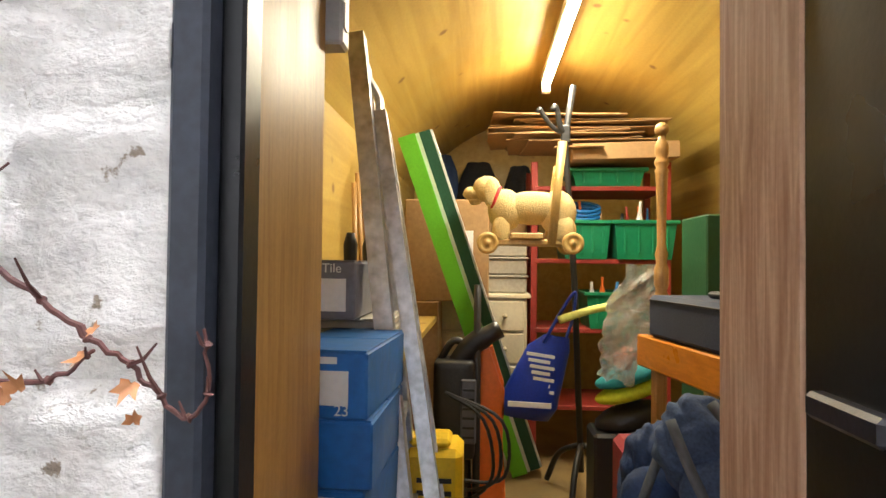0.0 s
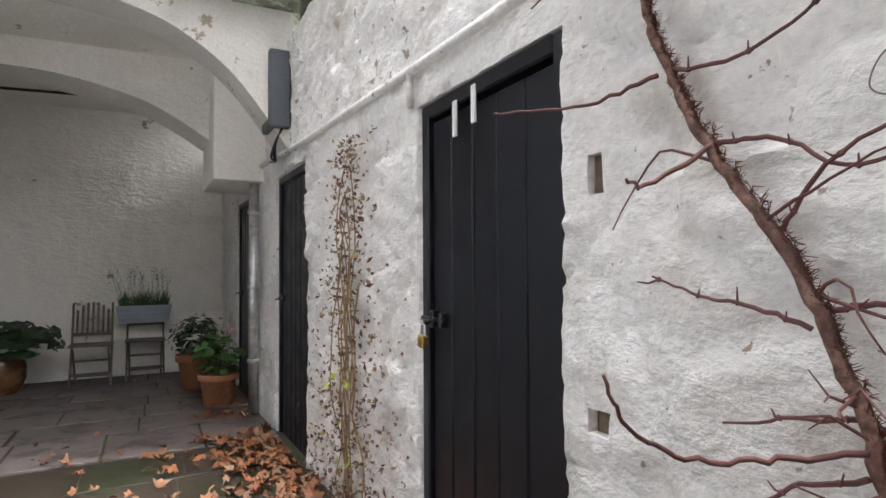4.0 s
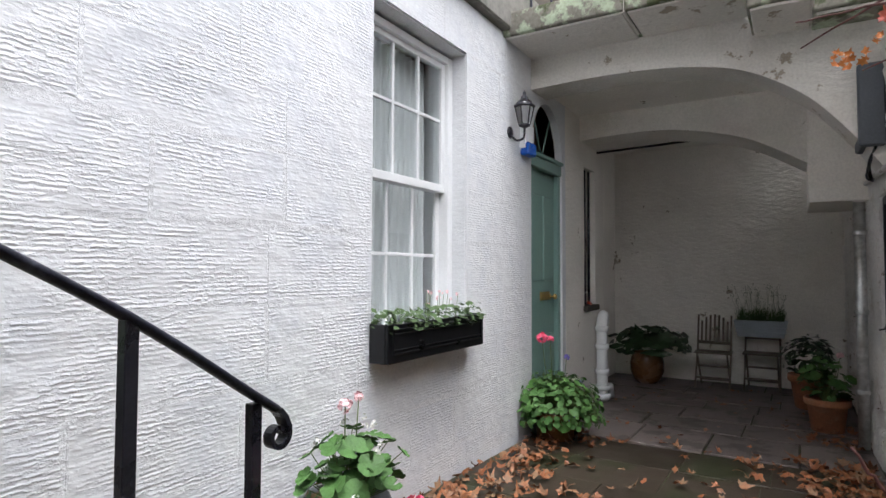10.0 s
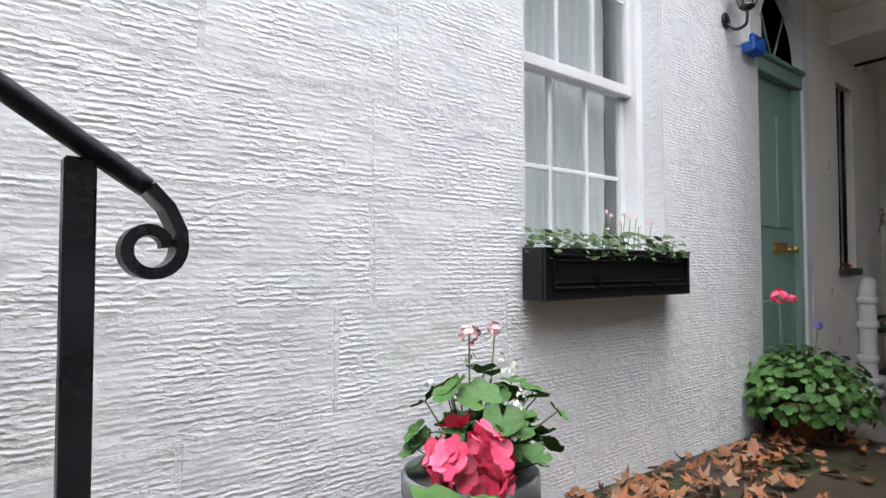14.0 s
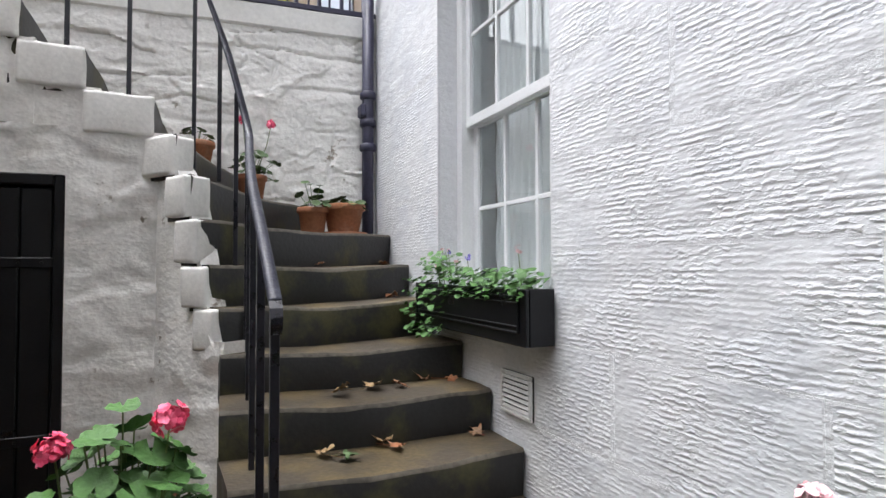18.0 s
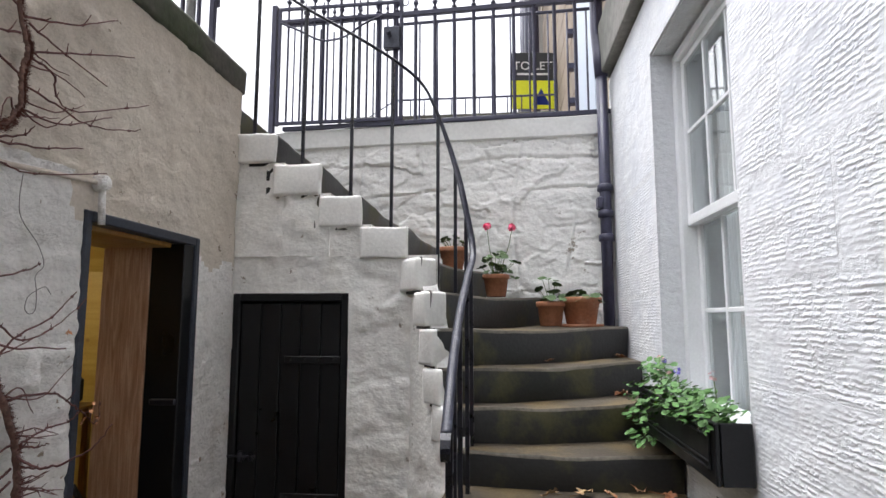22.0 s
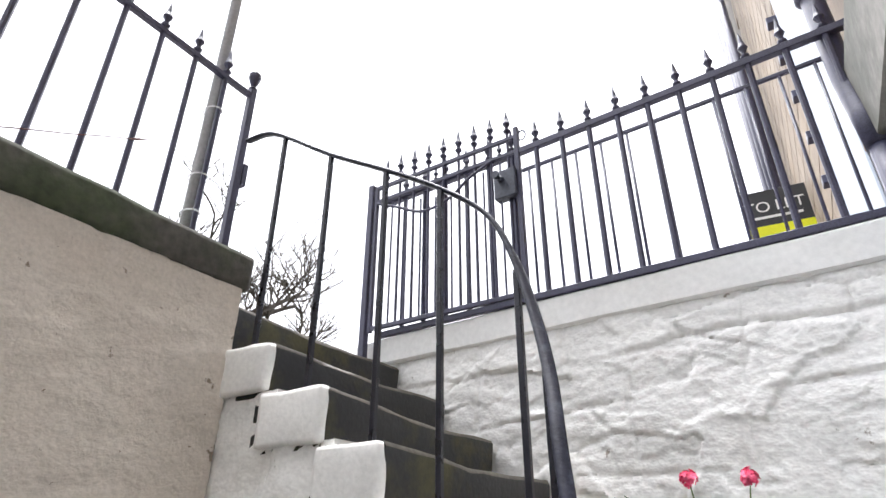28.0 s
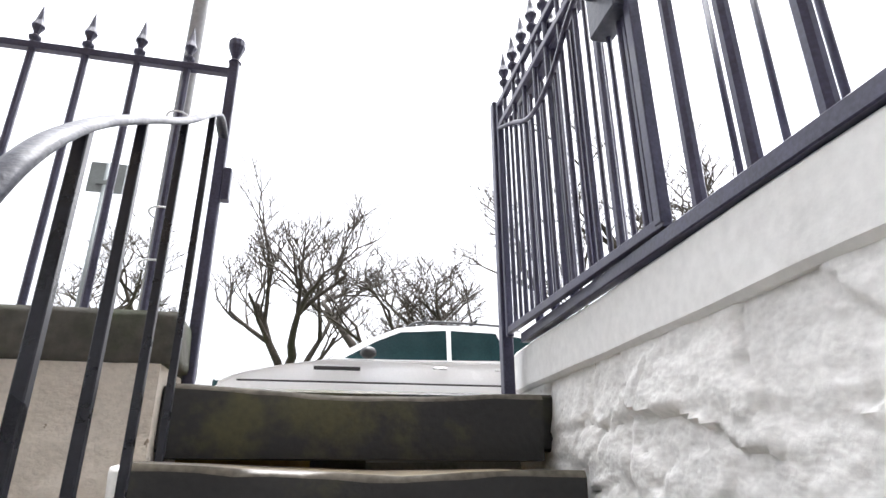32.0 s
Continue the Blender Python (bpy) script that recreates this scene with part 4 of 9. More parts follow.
# ---- windows ----
def sash_window(name, x0, x1, label):
    w = structure(empty(name), label, "window")
    yf = -2.635
    z0, zm, z1 = WZ0 + 0.03, 2.06, WZ1 - 0.02
    box("window_frame", (x0, yf - 0.1, z0), (x0 + 0.06, yf + 0.03, z1), M["white"], w, 0.005)
    box("window_frame", (x1 - 0.06, yf - 0.1, z0), (x1, yf + 0.03, z1), M["white"], w, 0.005)
    box("window_frame", (x0 + 0.06, yf - 0.1, z1 - 0.05), (x1 - 0.06, yf + 0.03, z1), M["white"], w, 0.005)
    box("window_sill", (x0 - 0.01, yf - 0.1, z0 - 0.06), (x1 + 0.01, HOUSE_Y + 0.03, z0), M["white"], w, 0.008)

    def sash(nm, ya, za, zb, bot):
        s = empty(nm)
        s.parent = w
        xa, xb = x0 + 0.06, x1 - 0.06
        box("stile", (xa, ya - 0.035, za), (xa + 0.045, ya, zb), M["white"], s, 0.004)
        box("stile", (xb - 0.045, ya - 0.035, za), (xb, ya, zb), M["white"], s, 0.004)
        box("rail", (xa + 0.045, ya - 0.035, za), (xb - 0.045, ya + 0.004, za + bot), M["white"], s, 0.004)
        box("rail", (xa + 0.045, ya - 0.035, zb - 0.04), (xb - 0.045, ya, zb), M["white"], s, 0.004)
        ia, ib, ja, jb = xa + 0.045, xb - 0.045, za + bot, zb - 0.04
        cols, rws = 3, 2
        for c in range(1, cols):
            x = ia + (ib - ia) * c / cols
            box("glazing_bar", (x - 0.011, ya - 0.03, ja), (x + 0.011, ya - 0.003, jb), M["white"], s, 0.003)
        zc = (ja + jb) / 2 + (0.035 if nm == "upper_sash" else 0)
        for c in range(cols):
            xa2, xb2 = ia + (ib - ia) * c / cols + 0.011, ia + (ib - ia) * (c + 1) / cols - 0.011
            box("glazing_bar", (xa2, ya - 0.029, zc - 0.011), (xb2, ya - 0.004, zc + 0.011), M["white"], s, 0.003)
            for r in range(rws):
                za2, zb2 = (ja, zc - 0.011) if r == 0 else (zc + 0.011, jb)
                bm = bmesh.new()
                add_box(bm, (xa2 - 0.003, ya - 0.019, za2 - 0.003), (xb2 + 0.003, ya - 0.015, zb2 + 0.003))
                pane = part("pane", bm, M["glass"], s)
                pane.visible_shadow = False
    sash("upper_sash", yf + 0.0, zm - 0.02, z1 - 0.05, 0.055)
    sash("lower_sash", yf - 0.045, z0, zm + 0.02, 0.07)
    return w


sash_window("window_1", WIN[0][0], WIN[0][1], "white six-over-six sash window with net curtains")
sash_window("window_2", WIN[1][0], WIN[1][1], "white six-over-six sash window above the stair")

net = bpy.data.materials.new("white net curtain")
net.use_nodes = True
nb = net.node_tree.nodes["Principled BSDF"]
nb.inputs["Base Color"].default_value = (0.88, 0.88, 0.89, 1)
nb.inputs["Roughness"].default_value = 0.9
nb.inputs["Alpha"].default_value = 0.9
cloth = mat("beige curtain cloth", (0.52, 0.48, 0.42), rough=0.95, var=0.15, fine=120)


def curtain(name, xa, xb, y, z0, z1, material, folds, amp, label, scallop=False):
    nx, nz = 60, 14
    verts, faces = [], []
    for j in range(nz + 1):
        for i in range(nx + 1):
            u, v = i / nx, j / nz
            sway = amp * math.sin(u * folds * 2 * math.pi + 0.7 * math.sin(v * 3)) * (1.1 - 0.4 * v)
            xx = xa + (xb - xa) * u + (0.012 * math.sin(v * 60) if scallop and i in (0, nx) else 0)
            verts.append((xx, y + sway + 0.01 * noise.noise(Vector((u * 6, v * 3, xa))), z0 + (z1 - z0) * v))
    for j in range(nz):
        for i in range(nx):
            a = j * (nx + 1) + i
            faces.append((a, a + 1, a + nx + 2, a + nx + 1))
    ob = mesh_ob(name, verts, faces, material, smooth=True)
    sm = ob.modifiers.new("thickness", "SOLIDIFY")
    sm.thickness = 0.002
    return tagged(ob, label, "curtain")


for (xa, xb) in WIN:
    wd = xb - xa
    curtain("net_curtain", xa + 0.10, xa + wd * 0.53, -2.80, 1.08, 2.98, net, 6, 0.016, "white net curtain hanging in soft folds", True)
    curtain("net_curtain", xb - wd * 0.5, xb - 0.12, -2.80, 1.08, 2.98, net, 6, 0.016, "white net curtain hanging in soft folds", True)
    curtain("side_curtain", xa + 0.04, xa + wd * 0.25, -2.87, 1.05, 3.0, cloth, 4, 0.02, "beige side curtain behind the net")
    curtain("side_curtain", xb - wd * 0.25, xb - 0.04, -2.87, 1.05, 3.0, cloth, 4, 0.02, "beige side curtain behind the net")
# rooms behind the windows
room = mat("grey room wall", (0.45, 0.43, 0.40), rough=0.9)
for k, (xa, xb) in enumerate(WIN):
    structure(box("wall_room", (xa - 0.6, -4.6, 0.4), (xb + 0.6, -4.5, 3.4), room, None, 0.0), "plain wall of the room behind the window", "wall")
    structure(box("wall_room", (xa - 0.7, -4.6, 0.4), (xa - 0.6, -2.86, 3.4), room, None, 0.0), "plain wall of the room behind the window", "wall")
    structure(box("wall_room", (xb + 0.6, -4.6, 0.4), (xb + 0.7, -2.86, 3.4), room, None, 0.0), "plain wall of the room behind the window", "wall")
    structure(box("floor_room", (xa - 0.7, -4.6, 0.3), (xb + 0.7, -2.86, 0.4), room, None, 0.0), "plain floor of the room behind the window", "floor")
    structure(box("ceiling_room", (xa - 0.7, -4.6, 3.4), (xb + 0.7, -2.80, 3.5), room, None, 0.0), "plain ceiling of the room behind the window", "ceiling")
structure(box("wall_room_hall", (-7.2, -4.0, 0), (-4.9, -2.92, 3.4), room, None, 0.0), "closed hall behind the front door", "wall")

# narrow barred window under the arch
slit = structure(empty("window_3"), "narrow window with black vertical bars", "window")
box("window_frame", (-6.83, HOUSE_Y - 0.22, 1.10), (-6.43, HOUSE_Y - 0.16, 2.64), M["black"], slit, 0.004, "dark painted frame")
for x in (-6.78, -6.63, -6.48):
    tube("bar", [(x, HOUSE_Y - 0.06, 1.1), (x, HOUSE_Y - 0.06, 2.67)], 0.014, M["iron"], slit, 8)
box("window_sill", (-6.86, HOUSE_Y - 0.2, 1.06), (-6.40, HOUSE_Y + 0.04, 1.12), M["coping"], slit, 0.008)

# ---- stair ----
NOSE = [(0.372, (-0.99, -1.49), (-0.95, -2.478)), (0.561, (-0.68, -1.48), (-0.671, -2.478)), (0.743, (-0.365, -1.465), (-0.396, -2.478)),
        (0.915, (-0.06, -1.42), (-0.097, -2.478)), (1.105, (0.03, -1.36), (0.28, -2.478)), (1.295, (0.08, -1.32), (0.66, -2.478)),
        (1.50, (0.115, -1.285), (1.05, -2.478)), (1.705, (0.16, -1.245), (1.42, -1.95)), (1.905, (0.27, -1.177), (1.46, -1.52)),
        (2.105, (0.41, -1.07), (1.50, -1.13)), (2.30, (0.41, -0.785), (1.53, -0.86)), (2.505, (0.41, -0.527), (1.545, -0.575)),
        (2.712, (0.41, -0.232), (1.565, -0.29)), (2.934, (0.41, 0.07), (1.59, 0.04))]
# the upper treads dip a little towards the end wall
DIP = {10: 0.035, 11: 0.045, 12: 0.025, 13: 0.012}
M["white_end"] = mat("thick white masonry paint", (0.80, 0.79, 0.76), rough=0.7, var=0.1, fine=50, coarse=5, bump=0.5, bdist=0.004, rnd=0.15)
stair = tagged(empty("stone_stair"), "worn dark stone stair curving up, with white painted step ends", "stair")
for k, (z, l, r) in enumerate(NOSE):
    l0, r0 = Vector((*l, 0)), Vector((*r, 0))
    if k + 1 < len(NOSE):
        l1, r1 = Vector((*NOSE[k + 1][1], 0)), Vector((*NOSE[k + 1][2], 0))
    else:
        l1, r1 = Vector((0.37, 0.36, 0)), Vector((1.6, 0.36, 0))
    # the lowest treads run out over the head of the flank wall
    if k < 4:
        l0 = l0 + Vector((0, (0.11, 0.11, 0.11, 0.05)[k], 0))
        l1 = l1 + Vector((0, (0.11, 0.11, 0.05, 0.0)[k], 0))
    # the tread runs a little under the next riser
    if k == 6:
        corner = Vector((1.42, -2.478, 0))
    else:
        corner = None
    ext = 0.05
    lb, rb = l1 + (l1 - l0).normalized() * ext, r1 + (r1 - r0).normalized() * ext
    n, mrow = 14, 3
    rise = 0.21 if k else 0.36
    verts, faces = [], []
    for zz in (0, 1):
        for j in range(mrow + 1):
            for i in range(n + 1):
                u, v = i / n, j / mrow
                a, b = l0.lerp(r0, u), lb.lerp(rb, u)
                p = a.lerp(b, v)
                if corner and i == n and v > 0.3:
                    p = p.lerp(corner, 0.5)
                if j == 0 and zz == 1:
                    p = p - (b - a).normalized() * (0.015 + 0.01 * noise.noise(Vector((u * 5, k * 3.1, 0))))
                sag = -0.022 * math.sin(math.pi * u) ** 2 * (1 - 0.6 * v) + 0.006 * noise.noise(Vector((u * 6, v * 4, k * 2.2)))
                verts.append((p.x, p.y, z - DIP.get(k, 0) * u + (sag if zz else -rise)))
    w = n + 1
    nose = len(verts)
    for i in range(n + 1):
        x_, y_, z_ = verts[w * (mrow + 1) + i]
        verts.append((x_, y_, z_ - 0.016 - 0.006 * noise.noise(Vector((i * 0.9, k * 1.7, 3)))))
        q = (lb.lerp(rb, i / n) - l0.lerp(r0, i / n)).normalized() * (0.010 + 0.006 * noise.noise(Vector((i * 0.8, k * 2.3, 8))))
        verts[w * (mrow + 1) + i] = (x_ + q.x, y_ + q.y, z_)
    h = w * (mrow + 1)
    for j in range(mrow):
        for i in range(n):
            a = j * w + i
            faces.append((h + a, h + a + 1, h + a + w + 1, h + a + w))
            faces.append((a, a + w, a + w + 1, a + 1))
    for i in range(n):
        faces.append((i, i + 1, nose + i + 1, nose + i))
        faces.append((nose + i, nose + i + 1, h + i + 1, h + i))
        t = mrow * w + i
        faces.append((t + 1, t, h + t, h + t + 1))
    for j in range(mrow):
        a = j * w
        faces.append((a + w, a, h + a, h + a + w) if j else (a + w, a, nose, h + a, h + a + w))
        a = j * w + n
        faces.append((a, a + w, h + a + w, h + a) if j else (a, a + w, h + a + w, h + a, nose + n))
    nose_faces = {2 * mrow * n + 3 * i + 1 for i in range(n)}
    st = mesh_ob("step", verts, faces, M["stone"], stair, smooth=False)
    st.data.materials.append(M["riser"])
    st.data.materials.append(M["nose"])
    # upright faces take the near-black riser stone, nosings the paler one
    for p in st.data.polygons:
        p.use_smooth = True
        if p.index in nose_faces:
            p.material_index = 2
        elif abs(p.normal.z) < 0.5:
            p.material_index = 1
    st.data.set_sharp_from_angle(angle=radians(50))
    if 3 < k < len(NOSE) - 1:
        d = (l1 - l0)
        ln = max(d.length + (0.0 if k >= 9 else 0.03), 0.13)
        d.normalize()
        nn = Vector((-d.y, d.x, 0))
        if k >= 9:
            nn = Vector((-1, 0, 0))
        bm = bmesh.new()
        mx = Matrix((( d.x, nn.x, 0, l0.x), (d.y, nn.y, 0, l0.y), (0, 0, 1, 0), (0, 0, 0, 1)))
        out = 0.035 if k >= 9 else 0.03
        add_box(bm, (-0.012, -0.10 if k < 9 else -0.01, z - 0.205 + 0.01), (ln - 0.004, out, z - 0.004), 0.018, mx, 2)
        bmesh.ops.subdivide_edges(bm, edges=[e for e in bm.edges if e.calc_length() > 0.08], cuts=3)
        for v in bm.verts:
            v.co += noise.noise_vector(v.co * 9) * 0.007
        part("step_end", bm, M["white_end"], st, "white painted step end", True)
# solid core under the steps
core = bmesh.new()
for (z, l, r), (z2, l2, r2) in zip(NOSE, NOSE[1:]):
    vs = [Vector((*l, 0)).lerp(Vector((*r, 0)), 0.12), Vector((*r, 0)), Vector((*r2, 0)), Vector((*l2, 0)).lerp(Vector((*r2, 0)), 0.12)]
    top = [core.verts.new((p.x, p.y, z - 0.19)) for p in vs]
    bot = [core.verts.new((p.x, p.y, 0)) for p in vs]
    core.faces.new(top)
    for a in range(4):
        core.faces.new((top[a], top[(a + 1) % 4], bot[(a + 1) % 4], bot[a]))
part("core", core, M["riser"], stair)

# ---- railings ----
def spear(bm, x, y, z, s=1.0):
    add_lathe(bm, [(0.010 * s, 0), (0.019 * s, 0.012 * s), (0.019 * s, 0.02 * s), (0.008 * s, 0.03 * s), (0.012 * s, 0.045 * s), (0.021 * s, 0.062 * s), (0.013 * s, 0.085 * s), (0.006 * s, 0.125 * s), (0.001, 0.15 * s)], 8, Matrix.Translation((x, y, z)))


hand = [(-1.125, -1.46, 1.191), (-1.06, -1.46, 1.234), (-0.79, -1.457, 1.412), (-0.45, -1.46, 1.60), (-0.15, -1.475, 1.765), (0.1, -1.487, 1.93), (0.25, -1.425, 2.253), (0.34, -1.378, 2.444), (0.408, -1.317, 2.643), (0.452, -1.245, 2.845), (0.466, -1.15, 3.03),
        (0.458, -0.97, 3.19), (0.45, -0.713, 3.362), (0.45, -0.398, 3.56), (0.45, -0.077, 3.79), (0.445, 0.06, 3.86), (0.44, 0.20, 3.87)]
rail = tagged(empty("stair_railing"), "black wrought iron stair railing with worn handrail and scroll end", "railing")
path = spline(hand, 7)
worn = mat("worn black handrail paint", (0.014, 0.015, 0.026), rough=0.42, spec=0.28, var=0.3, fine=70, coarse=10, bump=0.7, bdist=0.003, col2=(0.06, 0.065, 0.085), mixs=14, mixlo=0.55, mixhi=0.72)
bm = bmesh.new()
rings = []
for i, p in enumerate(path):
    d = (path[min(i + 1, len(path) - 1)] - path[max(i - 1, 0)]).normalized()
    side = d.cross(Vector((0, 0, 1))).normalized()
    up = side.cross(d).normalized()
    prof = [(0.0195 * math.cos(q * math.pi / 4 + 0.39), 0.0095 * math.sin(q * math.pi / 4 + 0.39)) for q in range(8)]
    rings.append([bm.verts.new(p + side * a + up * b) for a, b in prof])
for a, b in zip(rings, rings[1:]):
    for k in range(8):
        bm.faces.new((a[k], a[(k + 1) % 8], b[(k + 1) % 8], b[k]))
bm.faces.new(rings[0])
bm.faces.new(list(reversed(rings[-1])))
part("handrail", bm, worn, rail, "worn handrail rubbed to bare metal", True)
# the flat bar runs on past the newel and curls under
curl = [Vector((-1.125, -1.46, 1.191)), Vector((-1.142, -1.46, 1.173)), Vector((-1.153, -1.46, 1.150))]
for i in range(20):
    a = radians(175 + i * 19)
    r = 0.026 * (1 - i / 44)
    curl.append(Vector((-1.128 + r * math.cos(a), -1.46, 1.134 + r * math.sin(a))))
bm = bmesh.new()
prev = None
for i, p in enumerate(curl):
    d = (curl[min(i + 1, len(curl) - 1)] - curl[max(i - 1, 0)]).normalized()
    out = Vector((d.z, 0, -d.x)) * 0.0055
    wide = Vector((0, 0.017 - 0.009 * i / len(curl), 0))
    ring = [bm.verts.new(p + out * a_ + wide * b_) for a_, b_ in ((-1, -1), (1, -1), (1, 1), (-1, 1))]
    if prev:
        for k in range(4):
            bm.faces.new((prev[k], prev[(k + 1) % 4], ring[(k + 1) % 4], ring[k]))
    else:
        bm.faces.new(ring[::-1])
    prev = ring
bm.faces.new(prev)
part("scroll", bm, M["iron"], rail, "curled iron scroll end")


def rail_z(x, y):
    best = min(path, key=lambda p: (p.x - x) ** 2 + (p.y - y) ** 2)
    return best.z


bars = [(-1.072, -1.466, 0.17), (-0.80, -1.457, 0.37), (-0.50, -1.46, 0.56), (-0.20, -1.472, 0.74), (0.02, -1.482, 0.91), (0.20, -1.445, 1.29), (0.335, -1.375, 1.70), (0.44, -1.26, 1.70),
        (0.452, -0.97, 2.10), (0.45, -0.713, 2.29), (0.45, -0.398, 2.50), (0.45, -0.077, 2.70)]
for i, (x, y, z) in enumerate(bars):
    zt = rail_z(x, y) - 0.008
    hw = 0.0125 if i < 2 else 0.010
    box("newel" if i == 0 else "baluster", (x - hw, y - hw, z), (x + hw, y + hw, zt), M["iron"], rail, 0.002)

# street railing on the cellar coping
srail = tagged(empty("street_railing"), "blue-black iron street railing with spear finials and an urn-topped end post", "railing")
TOPZ = 4.17
box("top_rail", (-4.4, 0.222, TOPZ), (0.43, 0.254, TOPZ + 0.03), M["ironblue"], srail, 0.003)
x = 0.265
while x > -4.4:
    bm = bmesh.new()
    add_tube(bm, [(x, 0.238, COPING_Z - 0.02), (x, 0.238, TOPZ + 0.04)], 0.0135, 8)
    spear(bm, x, 0.238, TOPZ + 0.035, 1.15)
    part("bar", bm, M["ironblue"], srail, "", False)
    x -= 0.182
bm = bmesh.new()
add_box(bm, (0.418, 0.219, COPING_Z - 0.2), (0.456, 0.257, TOPZ + 0.06), 0.004)
add_lathe(bm, [(0.016, 0), (0.026, 0.01), (0.012, 0.025), (0.022, 0.05), (0.034, 0.085), (0.034, 0.11), (0.02, 0.13), (0.012, 0.145), (0.004, 0.165)], 12, Matrix.Translation((0.437, 0.238, TOPZ + 0.055)))
part("end_post", bm, M["ironblue"], srail, "end post with an urn finial")
box("latch_keeper", (0.456, 0.215, 3.62), (0.485, 0.26, 3.75), M["ironblue"], srail, 0.003)

# railing on the end wall
erail = tagged(empty("end_railing"), "blue-black iron railing with spear finials on the white end wall", "railing")


def along(y):
    return Vector((1.597 + 0.063 * y, y, 0))


def bar_run(name, y0, y1, z, x_off, half, high, parent):
    """A straight flat rail beside the end wall between two y."""
    a, b = along(y0), along(y1)
    bm = bmesh.new()
    add_box(bm, (0, -half, z), ((b - a).length, half, z + high), 0.003, Matrix.Translation(a + Vector((x_off, 0, 0))) @ Matrix.Rotation(math.atan2(b.y - a.y, b.x - a.x), 4, "Z"))
    return part(name, bm, M["ironblue"], parent)


bar_run("rail", 0.20, -2.50, 3.132, 0, 0.018, 0.036, erail)
bar_run("rail", 0.20, -2.50, 4.07, 0, 0.020, 0.040, erail)
for i in range(16):
    p = along(0.022 - 0.162 * i)
    bm = bmesh.new()
    add_tube(bm, [(p.x, p.y, 3.134), (p.x, p.y, 4.12)], 0.0155, 8)
    spear(bm, p.x, p.y, 4.11, 1.15)
    part("bar", bm, M["ironblue"], erail)

# gate swung open against the end railing
gate = tagged(empty("iron_gate", Matrix.Translation((1.565, 0.28, 0)) @ Matrix.Rotation(radians(-91.5), 4, "Z")), "blue-black iron gate with spear finials, standing open", "gate")
GWD = 1.125
box("hinge_post", (-0.025, -0.025, 2.86), (0.02, 0.02, 4.24), M["ironblue"], gate, 0.004)
box("gate_stile", (0.03, -0.015, 3.16), (0.055, 0.012, 4.20), M["ironblue"], gate, 0.003)
box("gate_stile", (GWD - 0.03, -0.016, 3.18), (GWD, 0.014, 4.27), M["ironblue"], gate, 0.003)
for z in (3.17, 4.19, 4.08):
    box("gate_rail", (0.03, -0.013, z), (GWD, 0.010, z + 0.028), M["ironblue"], gate, 0.003)
for i in range(9):
    x = 0.05 + (GWD - 0.08) * (i + 0.6) / 9
    bm = bmesh.new()
    add_tube(bm, [(x, 0, 3.18), (x, 0, 4.26)], 0.0095, 8)
    spear(bm, x, 0, 4.25, 1.2)
    part("bar", bm, M["ironblue"], gate)
for i in range(8):
    x = 0.05 + (GWD - 0.08) * (i + 1.1) / 9
    bm = bmesh.new()
    add_tube(bm, [(x, 0, 3.18), (x, 0, 3.96 + 0.1 * abs(i - 3.5) / 3.5)], 0.0075, 6)
    spear(bm, x, 0, 4.10, 0.8) if i in (1, 3, 5, 7) else None
    part("short_bar", bm, M["ironblue"], gate)
tube("curved_brace", spline([(0.05, -0.01, 4.08), (0.22, -0.01, 4.0), (0.42, -0.01, 3.90), (0.62, -0.01, 3.92), (0.78, -0.01, 4.02), (0.95, -0.01, 4.09)], 6), 0.010, M["ironblue"], gate, 6)
bm = bmesh.new()
add_box(bm, (GWD - 0.16, -0.045, 3.78), (GWD - 0.02, 0.02, 3.97), 0.006)
add_lathe(bm, [(0.02, 0), (0.02, 0.02), (0.012, 0.025), (0.012, 0.05), (0.024, 0.055), (0.024, 0.075)], 10, Matrix.Translation((GWD - 0.11, -0.045, 3.9)) @ Matrix.Rotation(radians(90), 4, "X"))
part("lock_box", bm, mat("grey-blue lock paint", (0.05, 0.055, 0.075), rough=0.45, var=0.3), gate, "boxy gate lock with a round handle")
bm = bmesh.new()
add_tube(bm, [(GWD + 0.02 + 0.025 * math.cos(a * math.pi / 6), 0, 4.2 + 0.035 * math.sin(a * math.pi / 6)) for a in range(13)], 0.005, 6)
part("ring", bm, M["ironblue"], gate)
# pale pole strapped to the street railing
pole = tagged(empty("strapped_pole"), "pale grey metal pole cable-tied to the street railing", "pole")
tube("pole_tube", [(0.262, 0.29, 3.14), (0.246, 0.285, 9.0)], 0.030, mat("pale grey pole", (0.42, 0.42, 0.43), rough=0.45, metal=0.3, var=0.15), pole, 12)
for z in (3.35, 3.55, 3.95):
    tube("cable_tie", [(0.255 + 0.04 * math.cos(a), 0.27 + 0.05 * math.sin(a), z + 0.004 * a) for a in [i * math.pi / 6 for i in range(13)]], 0.004, M["white"], pole, 6, "white cable tie")
box("pole_sign", (0.10, 0.27, 6.5), (0.5, 0.29, 6.9), mat("salmon sign board", (0.6, 0.25, 0.18), rough=0.6), pole, 0.004)

